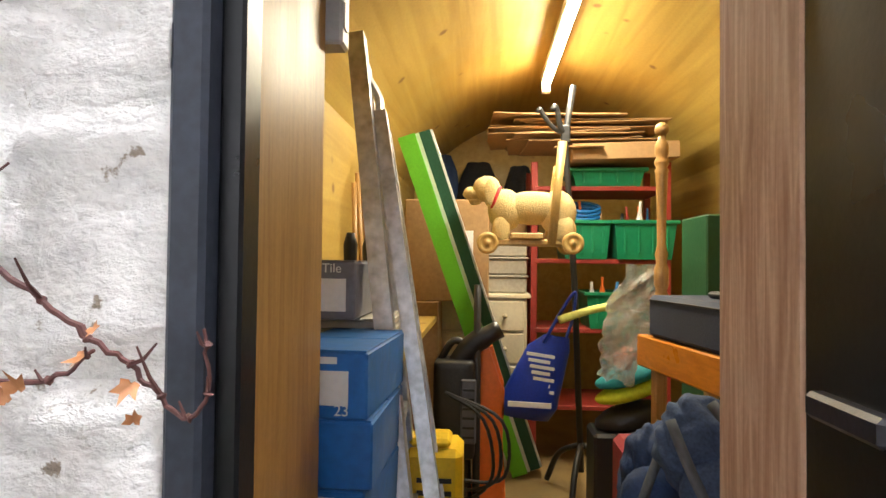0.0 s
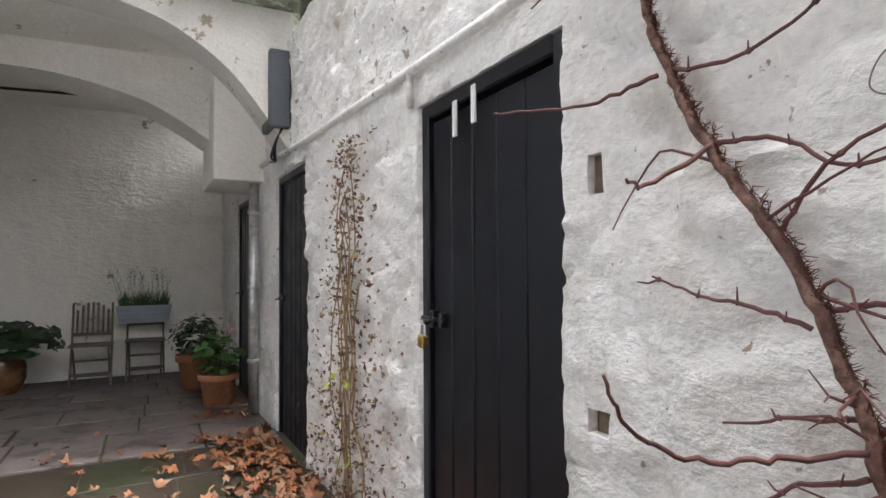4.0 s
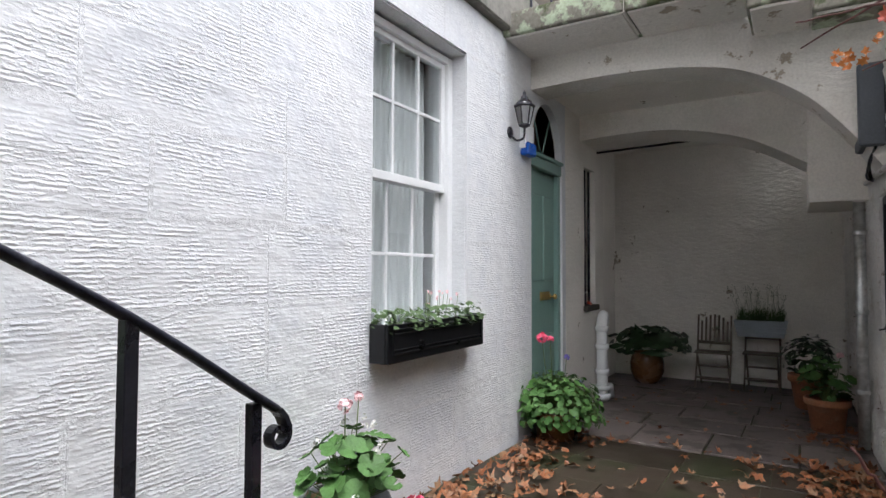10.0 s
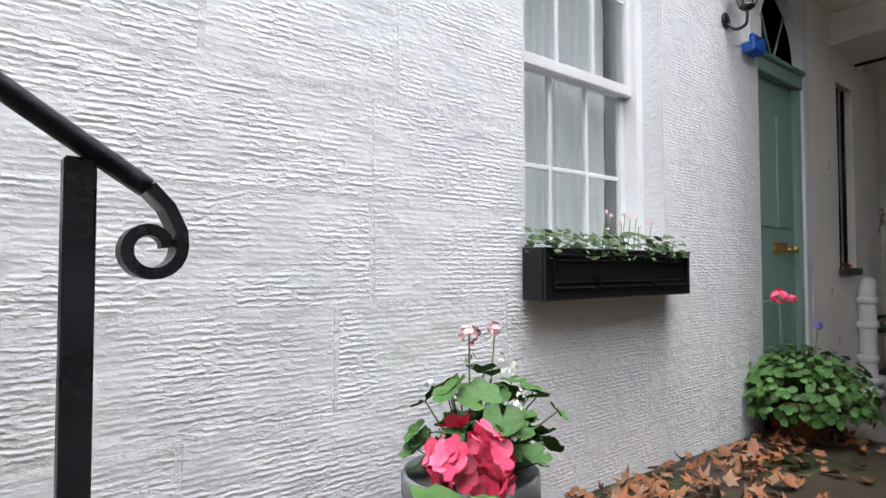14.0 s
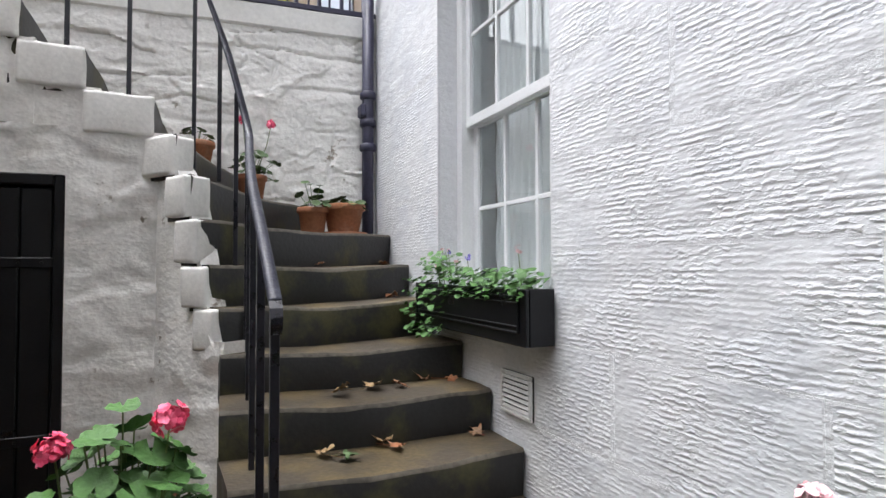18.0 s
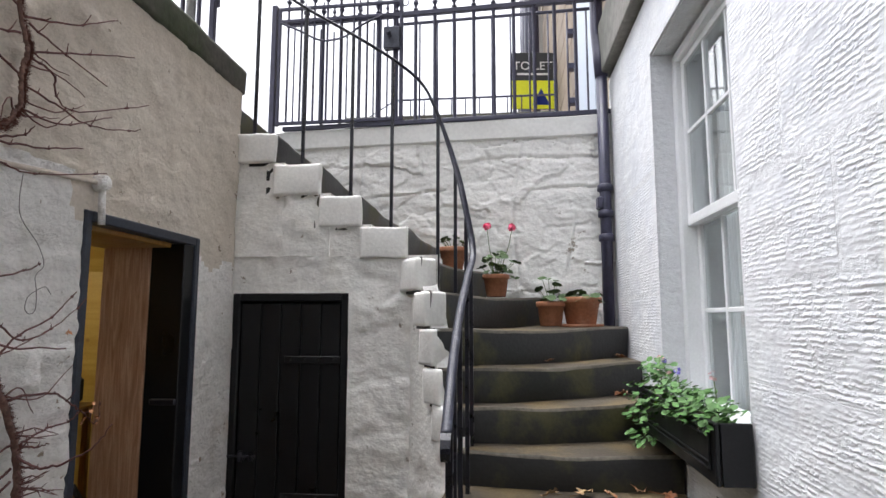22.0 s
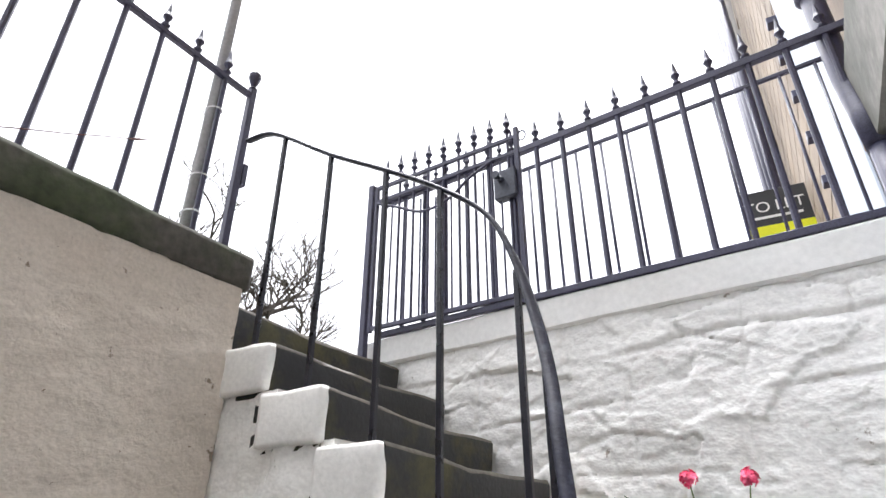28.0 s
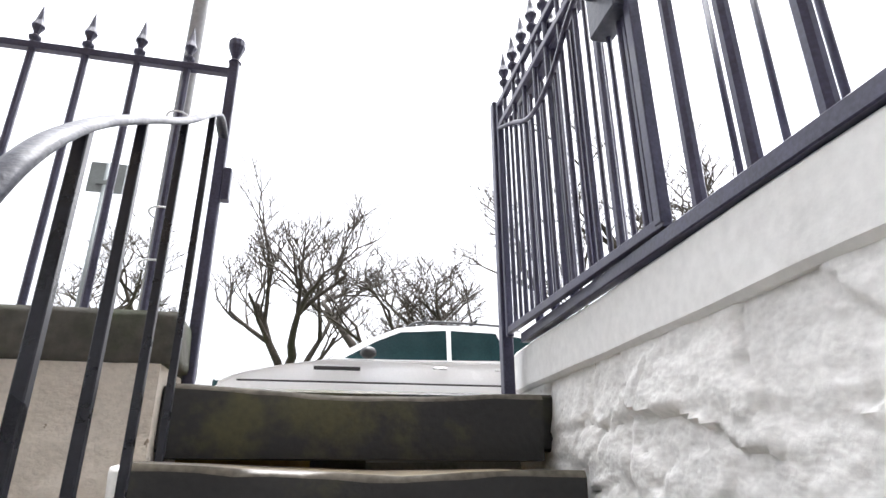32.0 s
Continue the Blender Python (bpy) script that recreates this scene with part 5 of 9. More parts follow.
# ---- courtyard things ----
M["terra"] = mat("terracotta", (0.34, 0.14, 0.07), rough=0.8, var=0.2, fine=50, coarse=8, bump=0.3, col2=(0.42, 0.25, 0.16), mixs=7, mixlo=0.55, mixhi=0.75)
M["glaze"] = mat("brown glazed pot", (0.16, 0.075, 0.03), rough=0.25, var=0.25, fine=30, coarse=6, bump=0.1)
M["lead"] = mat("grey fibre pot", (0.20, 0.215, 0.22), rough=0.6, var=0.2, fine=60, coarse=8, bump=0.3)
M["soil"] = mat("dark potting soil", (0.05, 0.035, 0.022), rough=0.95, var=0.5, fine=90, coarse=20, bump=1.0, bdist=0.01)
M["leafg"] = mat("green geranium leaf", (0.066, 0.152, 0.038), rough=0.6, spec=0.3, var=0.45, fine=90, coarse=14, bump=0.6, island=0.9)
M["leafb"] = mat("bright green leaf", (0.055, 0.125, 0.032), rough=0.7, spec=0.25, var=0.3, fine=40, coarse=9, bump=0.3, island=0.8)
M["leafm"] = mat("fresh small green leaf", (0.065, 0.155, 0.036), rough=0.6, spec=0.3, var=0.3, fine=40, coarse=9, bump=0.3, island=0.8)
M["leafd"] = mat("dark glossy leaf", (0.018, 0.045, 0.016), rough=0.35, var=0.35, fine=30, coarse=9, bump=0.2, island=0.8)
M["leafl"] = mat("grey-green trailing leaf", (0.065, 0.105, 0.042), rough=0.7, spec=0.25, var=0.3, fine=40, coarse=9, bump=0.3, island=0.8)
M["stem"] = mat("green stem", (0.10, 0.15, 0.04), rough=0.6, var=0.2)
M["pink"] = mat("pink petals", (0.86, 0.06, 0.165), rough=0.6, var=0.2, fine=60, coarse=20, bump=0.1, island=0.5, col2=(0.86, 0.17, 0.29), mixs=60)
M["palepink"] = mat("pale pink petals", (0.85, 0.55, 0.58), rough=0.6, var=0.1, island=0.5)
M["whitepetal"] = mat("small white petals", (0.80, 0.80, 0.76), rough=0.6, var=0.1)
M["violet"] = mat("violet petals", (0.22, 0.18, 0.60), rough=0.6, var=0.15)
M["dead"] = mat("dead maple leaf", (0.25, 0.085, 0.028), rough=0.65, var=0.45, fine=50, coarse=12, bump=0.5, island=1.1, col2=(0.17, 0.10, 0.055), mixs=9)
M["deadtan"] = mat("pale dead leaf", (0.27, 0.175, 0.085), rough=0.75, var=0.3, fine=50, coarse=12, bump=0.5, island=0.8)
M["bark"] = mat("reddish creeper bark", (0.115, 0.058, 0.045), rough=0.85, var=0.35, fine=90, coarse=25, bump=0.9, bdist=0.004, col2=(0.22, 0.13, 0.10), mixs=30)
M["twig"] = mat("red-brown twig", (0.12, 0.045, 0.04), rough=0.7, var=0.3, fine=60, coarse=20, bump=0.4, island=0.6)
M["teak"] = wood_mat("grey weathered teak", (0.15, 0.12, 0.095), (0.09, 0.07, 0.055), axis=2, rough=0.8, scale=1.5)
M["trough"] = mat("pale blue-grey trough paint", (0.34, 0.38, 0.43), rough=0.5, var=0.1, fine=60, coarse=5)


def add_leaf(bm, p, nrm, size, lobes=0, up=None, cup=0.15, mat_i=0, length=1.0):
    """A leaf blade with its own outline: round and scalloped, lobed like a maple, or pointed."""
    nrm = Vector(nrm).normalized()
    a = nrm.cross(up or Vector((random.uniform(-1, 1), random.uniform(-1, 1), random.uniform(-0.3, 0.3)))).normalized()
    b = nrm.cross(a)
    maple = [(0, 1.15), (22, 0.62), (48, 0.98), (76, 0.5), (108, 0.72), (150, 0.34), (180, 0.12), (210, 0.34), (252, 0.72), (284, 0.5), (312, 0.98), (338, 0.62)]
    n = 11 if lobes == 0 else 12 if lobes == 5 else lobes * 2
    fold = random.uniform(-0.5, 0.9)
    vs = []
    for k in range(n):
        t = 2 * math.pi * k / n
        if lobes == 0:
            r = 1 + 0.07 * math.cos(t * 5)
            x, y = math.cos(t) * r, math.sin(t) * r * length
        elif lobes == 2:
            x, y = math.cos(t) * 0.45, math.sin(t) * 1.3
        else:
            t, r = radians(maple[k][0]), maple[k][1] * random.uniform(0.75, 1.15)
            x, y = math.cos(t) * r, math.sin(t) * r
        d = (x * x + y * y)
        lift = cup * d * (1 if lobes != 2 else -0.4) + 0.12 * random.uniform(-1, 1)
        if lobes == 5:
            lift += fold * y * y * 0.6 + 0.25 * random.uniform(-1, 1) * d
        vs.append(bm.verts.new(Vector(p) + (a * x + b * y) * size + nrm * size * lift))
    c = bm.verts.new(p)
    for k in range(n):
        f = bm.faces.new((c, vs[k], vs[(k + 1) % n]))
        f.material_index = mat_i
        f.smooth = True


def add_blade(bm, p, nrm, size):
    """A round geranium blade: scalloped rim, ribs fanning from a notch at the stalk, crinkled."""
    nrm = Vector(nrm).normalized()
    a = nrm.cross(Vector((random.uniform(-1, 1), random.uniform(-1, 1), random.uniform(-0.3, 0.3)))).normalized()
    b = nrm.cross(a)
    n, tilt, ph = 21, random.uniform(0.05, 0.3), random.uniform(0, 6)
    rings = []
    for fr in (0.45, 0.8, 1.0):
        row = []
        for k in range(n):
            t = 0.22 + (2 * math.pi - 0.44) * k / (n - 1)
            rib = math.cos(t * 7)
            r = fr * (1 + (0.06 * rib if fr == 1.0 else 0)) * (0.86 if k in (0, n - 1) else 1)
            lift = tilt * fr * fr + 0.07 * fr * rib + 0.10 * fr * math.sin(t * 2 + ph)
            row.append(bm.verts.new(Vector(p) + (a * math.cos(t) + b * math.sin(t)) * r * size + nrm * size * lift))
        rings.append(row)
    c = bm.verts.new(p)
    for k in range(n - 1):
        bm.faces.new((c, rings[0][k], rings[0][k + 1])).smooth = True
        for u, v in zip(rings, rings[1:]):
            bm.faces.new((u[k], v[k], v[k + 1], u[k + 1])).smooth = True


def flower_head(name, p, r, material, parent, n=30):
    """A loose dome of open florets, five petals each."""
    bm = bmesh.new()
    for i in range(n):
        d = Vector((random.gauss(0, 1), random.gauss(0, 1), random.gauss(0.35, 0.7))).normalized()
        c = Vector(p) + d * r * random.uniform(0.6, 1)
        d = (d + Vector((random.uniform(-0.35, 0.35), random.uniform(-0.35, 0.35), random.uniform(-0.2, 0.35)))).normalized()
        a = d.orthogonal().normalized()
        b = d.cross(a)
        t0 = random.uniform(0, 6.28)
        for k in range(5):
            t = t0 + k * 1.257
            out = a * math.cos(t) + b * math.sin(t)
            add_leaf(bm, c + out * r * 0.22, d - out * random.uniform(0.0, 0.5), r * random.uniform(0.16, 0.23), 0, up=out, cup=random.uniform(-0.3, 0.3), length=1.15)
    return part(name, bm, material, parent)


def pot_thing(name, x, y, z, prof, material, label, cat="plant pot", n=20):
    e = empty(name, Matrix.Translation((x, y, z)))
    tagged(e, label, cat)
    lathe("pot", prof, material, e, n)
    top = prof[-1]
    lathe("soil", [(0.001, top[1] - 0.03), (top[0] * 0.97, top[1] - 0.025), (0.001, top[1] - 0.012)], M["soil"], e, n)
    return e


def pot_prof(r0, r1, h, rim=0.02, wall=0.012):
    return [(r0 * 0.95, 0), (r0, 0.008), (r0 + (r1 - r0) * 0.8, h * 0.78), (r1 + rim * 0.5, h * 0.79), (r1 + rim, h * 0.82), (r1 + rim, h - 0.006), (r1 + rim - 0.004, h), (r1 + rim - wall, h), (r1 + rim - wall - 0.004, h - 0.03)]


def geranium(name, x, y, z, spread, height, nleaf, heads, prof, potmat, label, leafmat="leafg", lsize=0.05, seed=1, dome=False, shift=(0.0, 0.0)):
    random.seed(seed)
    e = pot_thing(name, x, y, z, prof, potmat, label, "potted plant")
    h0 = prof[-1][1] - 0.02
    leaves, stems = bmesh.new(), bmesh.new()
    for i in range(nleaf):
        a = random.uniform(0, 2 * math.pi)
        f = random.random() ** 0.6
        hh = random.uniform(0.15, 1.0)
        p = Vector((spread * f * math.cos(a), spread * f * math.sin(a), h0 + height * hh * (1 - 0.35 * f * f)))
        nn = Vector((math.cos(a) * 0.6 * f, math.sin(a) * 0.6 * f, 1.0)) + Vector((random.uniform(-0.4, 0.4), random.uniform(-0.4, 0.4), 0))
        if dome:
            el = math.asin(random.uniform(-0.35, 1.0))
            rr = random.uniform(0.72, 1.03) + 0.10 * noise.noise(Vector((math.cos(a) * 2, math.sin(a) * 2, el * 2)))
            nn = Vector((math.cos(el) * math.cos(a), math.cos(el) * math.sin(a), math.sin(el)))
            p = Vector((spread * nn.x * rr, spread * nn.y * rr, h0 + height * (0.12 + 0.75 * nn.z * rr)))
            nn = nn + Vector((random.uniform(-0.5, 0.5), random.uniform(-0.5, 0.5), random.uniform(0.1, 0.8)))
        p += Vector((*shift, 0))
        if lsize >= 0.04:
            add_blade(leaves, p, nn, lsize * random.uniform(0.6, 1.25))
        else:
            add_leaf(leaves, p, nn, lsize * random.uniform(0.6, 1.25), 0, cup=0.18)
        q = Vector((p.x * 0.25, p.y * 0.25, h0 + (p.z - h0) * 0.35))
        add_tube(stems, [(p.x * 0.08, p.y * 0.08, h0 - 0.02), q, p], [0.005, 0.0035, 0.002], 5, False)
    part("stem_tangle", stems, M["stem"], e)
    part("foliage", leaves, M[leafmat], e)
    for hx, hy, hz, r, mm in heads:
        tube("flower_stalk", [(hx * 0.2, hy * 0.2, h0 + 0.05), (hx * 0.8, hy * 0.8, hz * 0.75), (hx, hy, hz)], [0.004, 0.003, 0.0025], M["stem"], e, 5)
        flower_head("flower_head", (hx, hy, hz), r, M[mm], e)
    return e


fz = floor_z
gp = geranium("geranium_pot", -2.15, -2.16, fz(-2.2), 0.21, 0.36, 84, [(0.04, 0.04, 0.76, 0.030, "palepink"), (-0.12, -0.02, 0.76, 0.022, "palepink")],
              pot_prof(0.16, 0.19, 0.36, 0.014), M["lead"], "grey pot of geraniums with small white and fading pink flowers", seed=3, lsize=0.052, shift=(-0.02, 0.05))
for i in range(26):
    a, f = random.uniform(0, 6.28), random.uniform(0.2, 0.95)
    flower_head("white_blossom", (0.22 * f * math.cos(a) - 0.02, 0.22 * f * math.sin(a) + 0.06, 0.42 + 0.30 * random.random() * (1.1 - 0.5 * f)), random.uniform(0.014, 0.022), M["whitepetal"], gp, 5)
bm = bmesh.new()
for i in range(60):
    a, f = random.uniform(0, 6.28), random.random() ** 0.5 * 0.14
    add_leaf(bm, (f * math.cos(a), f * math.sin(a) - 0.03, 0.345 + random.uniform(0, 0.05)), (random.uniform(-1, 1), random.uniform(-1, 1), 1), random.uniform(0.012, 0.026), 2, cup=0.6)
part("dead_foliage", bm, M["deadtan"], gp, "withered brown leaves on the soil")
geranium("geranium_pot", -1.25, -1.13, fz(-1.25), 0.17, 0.58, 185, [(-0.026, 0.127, 0.712, 0.036, "pink"), (-0.063, -0.09, 0.765, 0.036, "pink")], pot_prof(0.11, 0.14, 0.27), M["terra"], "terracotta pot of geranium with two pink flower heads", seed=5, lsize=0.042)
# low leafy pot beside the front door
e = geranium("flowering_pot", -4.98, -2.28, fz(-5), 0.39, 0.40, 900, [(0.30, 0.0, 0.86, 0.045, "pink"), (0.17, 0.02, 0.84, 0.03, "pink"), (0.0, 0.1, 0.68, 0.025, "violet"), (0.22, 0.22, 0.22, 0.03, "violet"), (-0.2, 0.16, 0.45, 0.02, "violet")],
              pot_prof(0.17, 0.23, 0.24), M["glaze"], "brown pot brimming with small leaved plants and pink blooms", "leafm", 0.023, 7, dome=True)
# round brown pot with dark leathery leaves
random.seed(21)
e = pot_thing("round_pot", -8.42, -2.27, fz(-8.4), [(0.12, 0), (0.17, 0.05), (0.215, 0.16), (0.22, 0.26), (0.20, 0.35), (0.185, 0.39), (0.20, 0.41), (0.18, 0.41), (0.17, 0.38)], M["glaze"], "round brown glazed pot of dark leathery leaved plant", "potted plant", 24)
bm = bmesh.new()
for i in range(150):
    a = random.uniform(0, 2 * math.pi)
    f = random.uniform(0.1, 0.50)
    add_leaf(bm, (f * math.cos(a), f * math.sin(a) * 1.15, 0.42 + random.uniform(0.02, 0.36) * (1.1 - f)), (math.cos(a) * 0.8, math.sin(a) * 0.8, 0.8), random.uniform(0.075, 0.125), 2, Vector((-math.sin(a), math.cos(a), 0)) if random.random() < 0.7 else None)
part("foliage", bm, M["leafd"], e)
# dark shrub in a tall pot and the nasturtium pot in front of it
e = pot_thing("shrub_pot", -7.75, -0.42, fz(-7.7), pot_prof(0.14, 0.19, 0.36), M["terra"], "terracotta pot with a dense dark shrub", "potted plant")
bm = bmesh.new()
for i in range(240):
    d = Vector((random.gauss(0, 1), random.gauss(0, 1), random.gauss(0.2, 0.8))).normalized() * random.uniform(0.5, 1)
    add_leaf(bm, (d.x * 0.30, d.y * 0.30, 0.56 + d.z * 0.26), d + Vector((0, 0, 0.5)), random.uniform(0.03, 0.055), 2)
part("foliage", bm, M["leafd"], e)
geranium("nasturtium_pot", -6.62, -0.30, fz(-6.6), 0.21, 0.42, 60, [(0.10, 0.1, 0.70, 0.03, "palepink")], pot_prof(0.13, 0.165, 0.30), M["terra"], "terracotta pot of round leaved light green nasturtiums", "leafb", 0.055, 13)
# pots on the stair
geranium("stair_pot", 1.12, -1.98, 1.50, 0.12, 0.24, 16, [], pot_prof(0.075, 0.095, 0.17, 0.008), M["terra"], "small terracotta pot with a thin young plant", "leafl", 0.035, 31)
geranium("stair_pot", 1.14, -2.19, 1.50, 0.15, 0.10, 46, [], pot_prof(0.10, 0.135, 0.20, 0.01), M["terra"], "wide terracotta pot with low green leaves", "leafl", 0.03, 32)
lathe("pot_saucer", [(0.13, 0.0), (0.15, 0.005), (0.155, 0.025), (0.14, 0.022), (0.02, 0.012)], M["terra"], None, 20, Matrix.Translation((1.14, -2.19, 1.488)))
tagged(bpy.data.objects["pot_saucer"], "shallow terracotta saucer under the wide pot", "saucer")
geranium("stair_pot", 1.16, -1.60, 1.705, 0.14, 0.24, 22, [(-0.05, 0.06, 0.50, 0.03, "pink"), (0.02, -0.12, 0.50, 0.032, "pink")], pot_prof(0.07, 0.09, 0.16, 0.008), M["terra"], "terracotta pot of geranium with two red-pink heads on the stair", "leafl", 0.042, 33)
geranium("stair_pot", 1.26, -1.28, 1.905, 0.09, 0.14, 12, [], pot_prof(0.075, 0.10, 0.17, 0.008), M["terra"], "terracotta pot with a spindly plant on the upper stair", "leafl", 0.03, 34)


# folding garden chairs
def folding_chair(mx, label, back=True):
    e = empty("folding_chair", mx)
    tagged(e, label, "chair", "folding chairs under the arch")
    w = 0.20
    T = M["teak"]
    for s in (-1, 1):
        y = s * w
        bm = bmesh.new()
        add_tube(bm, [(0.22, y, 0), (-0.06, y, 0.46), (-0.20, y, 0.92 if back else 0.70)], 0.016, 4)
        part("front_leg", bm, T, e)
        bm = bmesh.new()
        add_tube(bm, [(-0.20, y * 0.88, 0), (0.17, y * 0.88, 0.44)], 0.015, 4)
        part("rear_leg", bm, T, e)
    for i in range(6):
        x = -0.14 + i * 0.058
        box("seat_slat", (x, -w - 0.02, 0.445), (x + 0.048, w + 0.02, 0.462), T, e, 0.003)
    box("stretcher", (0.14, -w, 0.12), (0.165, w, 0.15), T, e, 0.003)
    box("stretcher", (-0.15, -w * 0.9, 0.06), (-0.13, w * 0.9, 0.09), T, e, 0.003)
    box("stretcher", (0.03, -w, 0.26), (0.05, w, 0.285), T, e, 0.003)
    if back:
        for i in range(7):
            y = -w * 0.78 + i * w * 0.26
            top = 0.93 - 0.09 * (abs(i - 3) / 3) ** 2
            bm = bmesh.new()
            add_tube(bm, [(-0.105, y, 0.57), (-0.105 - (top - 0.57) * 0.30, y, top)], 0.017, 4)
            part("back_slat", bm, T, e)
        box("back_rail", (-0.125, -w, 0.545), (-0.095, w, 0.585), T, e, 0.003)
    else:
        box("back_rail", (-0.16, -w, 0.62), (-0.13, w, 0.66), T, e, 0.003)
    return e


folding_chair(Matrix.Translation((-8.62, -1.47, fz(-8.6))), "grey weathered wooden folding chair with arched slatted back")
folding_chair(Matrix.Translation((-8.86, -0.92, fz(-8.8))), "dark folding chair holding a planted trough", False)
tr = tagged(empty("planter_trough", Matrix.Translation((-8.88, -0.935, fz(-8.8)))), "pale blue-grey trough of thin grasses on a chair", "planter")
bm = bmesh.new()
z0 = 0.665
prof = [(-0.10, z0), (0.10, z0), (0.135, z0 + 0.21), (-0.135, z0 + 0.21)]
va = [bm.verts.new((x, -0.265 - (z - z0) * 0.2, z)) for x, z in prof]
vb = [bm.verts.new((x, 0.265 + (z - z0) * 0.2, z)) for x, z in prof]
bm.faces.new(va)
bm.faces.new(vb[::-1])
for i in range(4):
    bm.faces.new((va[i], vb[i], vb[(i + 1) % 4], va[(i + 1) % 4]))
part("body", bm, M["trough"], tr)
for zz in (0.06, 0.12, 0.185):
    box("rib", (-0.115 - zz * 0.12, -0.28 - zz * 0.14, z0 + zz), (0.115 + zz * 0.14, 0.28 + zz * 0.14, z0 + zz + 0.012), M["trough"], tr, 0.003)
random.seed(8)
bm = bmesh.new()
for i in range(420):
    x, y = random.uniform(-0.09, 0.09), random.uniform(-0.27, 0.27)
    h = random.uniform(0.06, 0.2)
    add_tube(bm, [(x, y, z0 + 0.2), (x + random.uniform(-0.05, 0.05), y + random.uniform(-0.05, 0.05), z0 + 0.2 + h)], [0.004, 0.001], 3, False)
part("grass_tuft", bm, M["leafl"], tr)
bm = bmesh.new()
for i in range(40):
    x, y = random.uniform(-0.06, 0.06), random.uniform(-0.24, 0.24)
    q = (x + random.uniform(-0.12, 0.12), y * 1.3 + random.uniform(-0.12, 0.12), z0 + 0.2 + random.uniform(0.2, 0.48))
    add_tube(bm, [(x, y, z0 + 0.2), q], 0.0015, 3, False)
    for k in range(4):
        add_leaf(bm, Vector(q) + Vector((random.uniform(-0.03, 0.03), random.uniform(-0.03, 0.03), random.uniform(-0.06, 0.02))), (1, random.uniform(-1, 1), 0.4), 0.008, 2)
part("seed_stalks", bm, M["leafl"], tr)


# window boxes
def window_box(name, x0, x1, label, seed):
    random.seed(seed)
    y0, y1, z0, z1 = HOUSE_Y + 0.008, -2.355, 0.99, 1.20
    b = empty(name, Matrix.Translation(((x0 + x1) / 2, y0, z0)))
    tagged(b, label, "window box")
    w, d, h = (x1 - x0) / 2, y1 - y0, z1 - z0
    K = M["black"]
    box("front_panel", (-w, d - 0.018, 0), (w, d, h), K, b, 0.004)
    box("end_panel", (-w, 0, 0), (-w + 0.016, d - 0.019, h), K, b, 0.003)
    box("end_panel", (w - 0.016, 0, 0), (w, d - 0.019, h), K, b, 0.003)
    box("base_panel", (-w + 0.017, 0.002, 0.002), (w - 0.017, d - 0.02, 0.02), K, b, 0.002)
    for zz, t in ((0.045, 0.010), (0.068, 0.007), (h - 0.035, 0.011), (h - 0.055, 0.007)):
        box("moulding", (-w + 0.05, d, zz), (w - 0.05, d + 0.009, zz + t), K, b, 0.003)
    for xx in (-w + 0.04, w - 0.05):
        box("moulding", (xx, d, 0.045), (xx + 0.01, d + 0.009, h - 0.025), K, b, 0.003)
    box("soil", (-w + 0.017, 0.003, h - 0.05), (w - 0.017, d - 0.02, h - 0.02), M["soil"], b, 0.0)
    leaves = bmesh.new()
    small = seed == 2
    for i in range(760 if small else 420):
        u = random.uniform(-1, 1)
        left = small and u > 0.3
        p = Vector((u * w * 1.0, random.uniform(0.01, d + 0.03 + (0.05 if left else 0)), h + random.uniform(-0.02, 0.075) + (random.uniform(0, 0.09) if left else 0)))
        if p.y > d:
            p.z = h + random.uniform(-0.05 if not left else -0.27, 0.03)
        add_leaf(leaves, p, (random.uniform(-0.7, 0.7), random.uniform(0, 0.9), 1), random.uniform(0.009, 0.019) if small else random.uniform(0.010, 0.022), 0 if left or random.random() < 0.5 else 2)
    part("foliage", leaves, M["leafm"] if small else M["leafl"], b)
    for i in range(9):
        x = random.uniform(-w * 0.9, w * 0.9)
        hh = h + random.uniform(0.08, 0.17)
        tube("flower_stalk", [(x, d * 0.5, h - 0.02), (x + random.uniform(-0.02, 0.02), d * 0.6, hh)], 0.002, M["stem"], b, 4)
        flower_head("flower_head", (x, d * 0.6, hh), random.uniform(0.012, 0.02), M["violet"] if (i % 2 == 1 and small) else M["palepink"], b, 4)
    return b


window_box("window_box", -3.80, -2.715, "black moulded window box with low trailing plants", 1)
b2 = window_box("window_box", -0.90, 0.215, "black moulded window box overflowing with green leaves", 2)

# air vent low on the house wall
v = tagged(empty("air_vent", Matrix.Translation((-0.745, HOUSE_Y + 0.004, 0.675))), "white louvred air vent set in the house wall", "vent")
box("backing", (0.0, 0.0, 0.0), (0.24, 0.004, 0.175), mat("dark vent gap", (0.05, 0.05, 0.05), rough=0.9), v, 0.0)
for lo, hi in [((0, 0.004, 0), (0.24, 0.018, 0.016)), ((0, 0.004, 0.159), (0.24, 0.018, 0.175)), ((0, 0.004, 0.016), (0.016, 0.018, 0.159)), ((0.224, 0.004, 0.016), (0.24, 0.018, 0.159))]:
    box("frame", lo, hi, M["plastic_w"], v, 0.003)
for i in range(7):
    bm = bmesh.new()
    add_box(bm, (0.016, -0.008, -0.002), (0.224, 0.008, 0.002), 0.0008, Matrix.Translation((0, 0.012, 0.027 + i * 0.0203)) @ Matrix.Rotation(radians(-38), 4, "X"))
    part("slat", bm, M["plastic_w"], v)

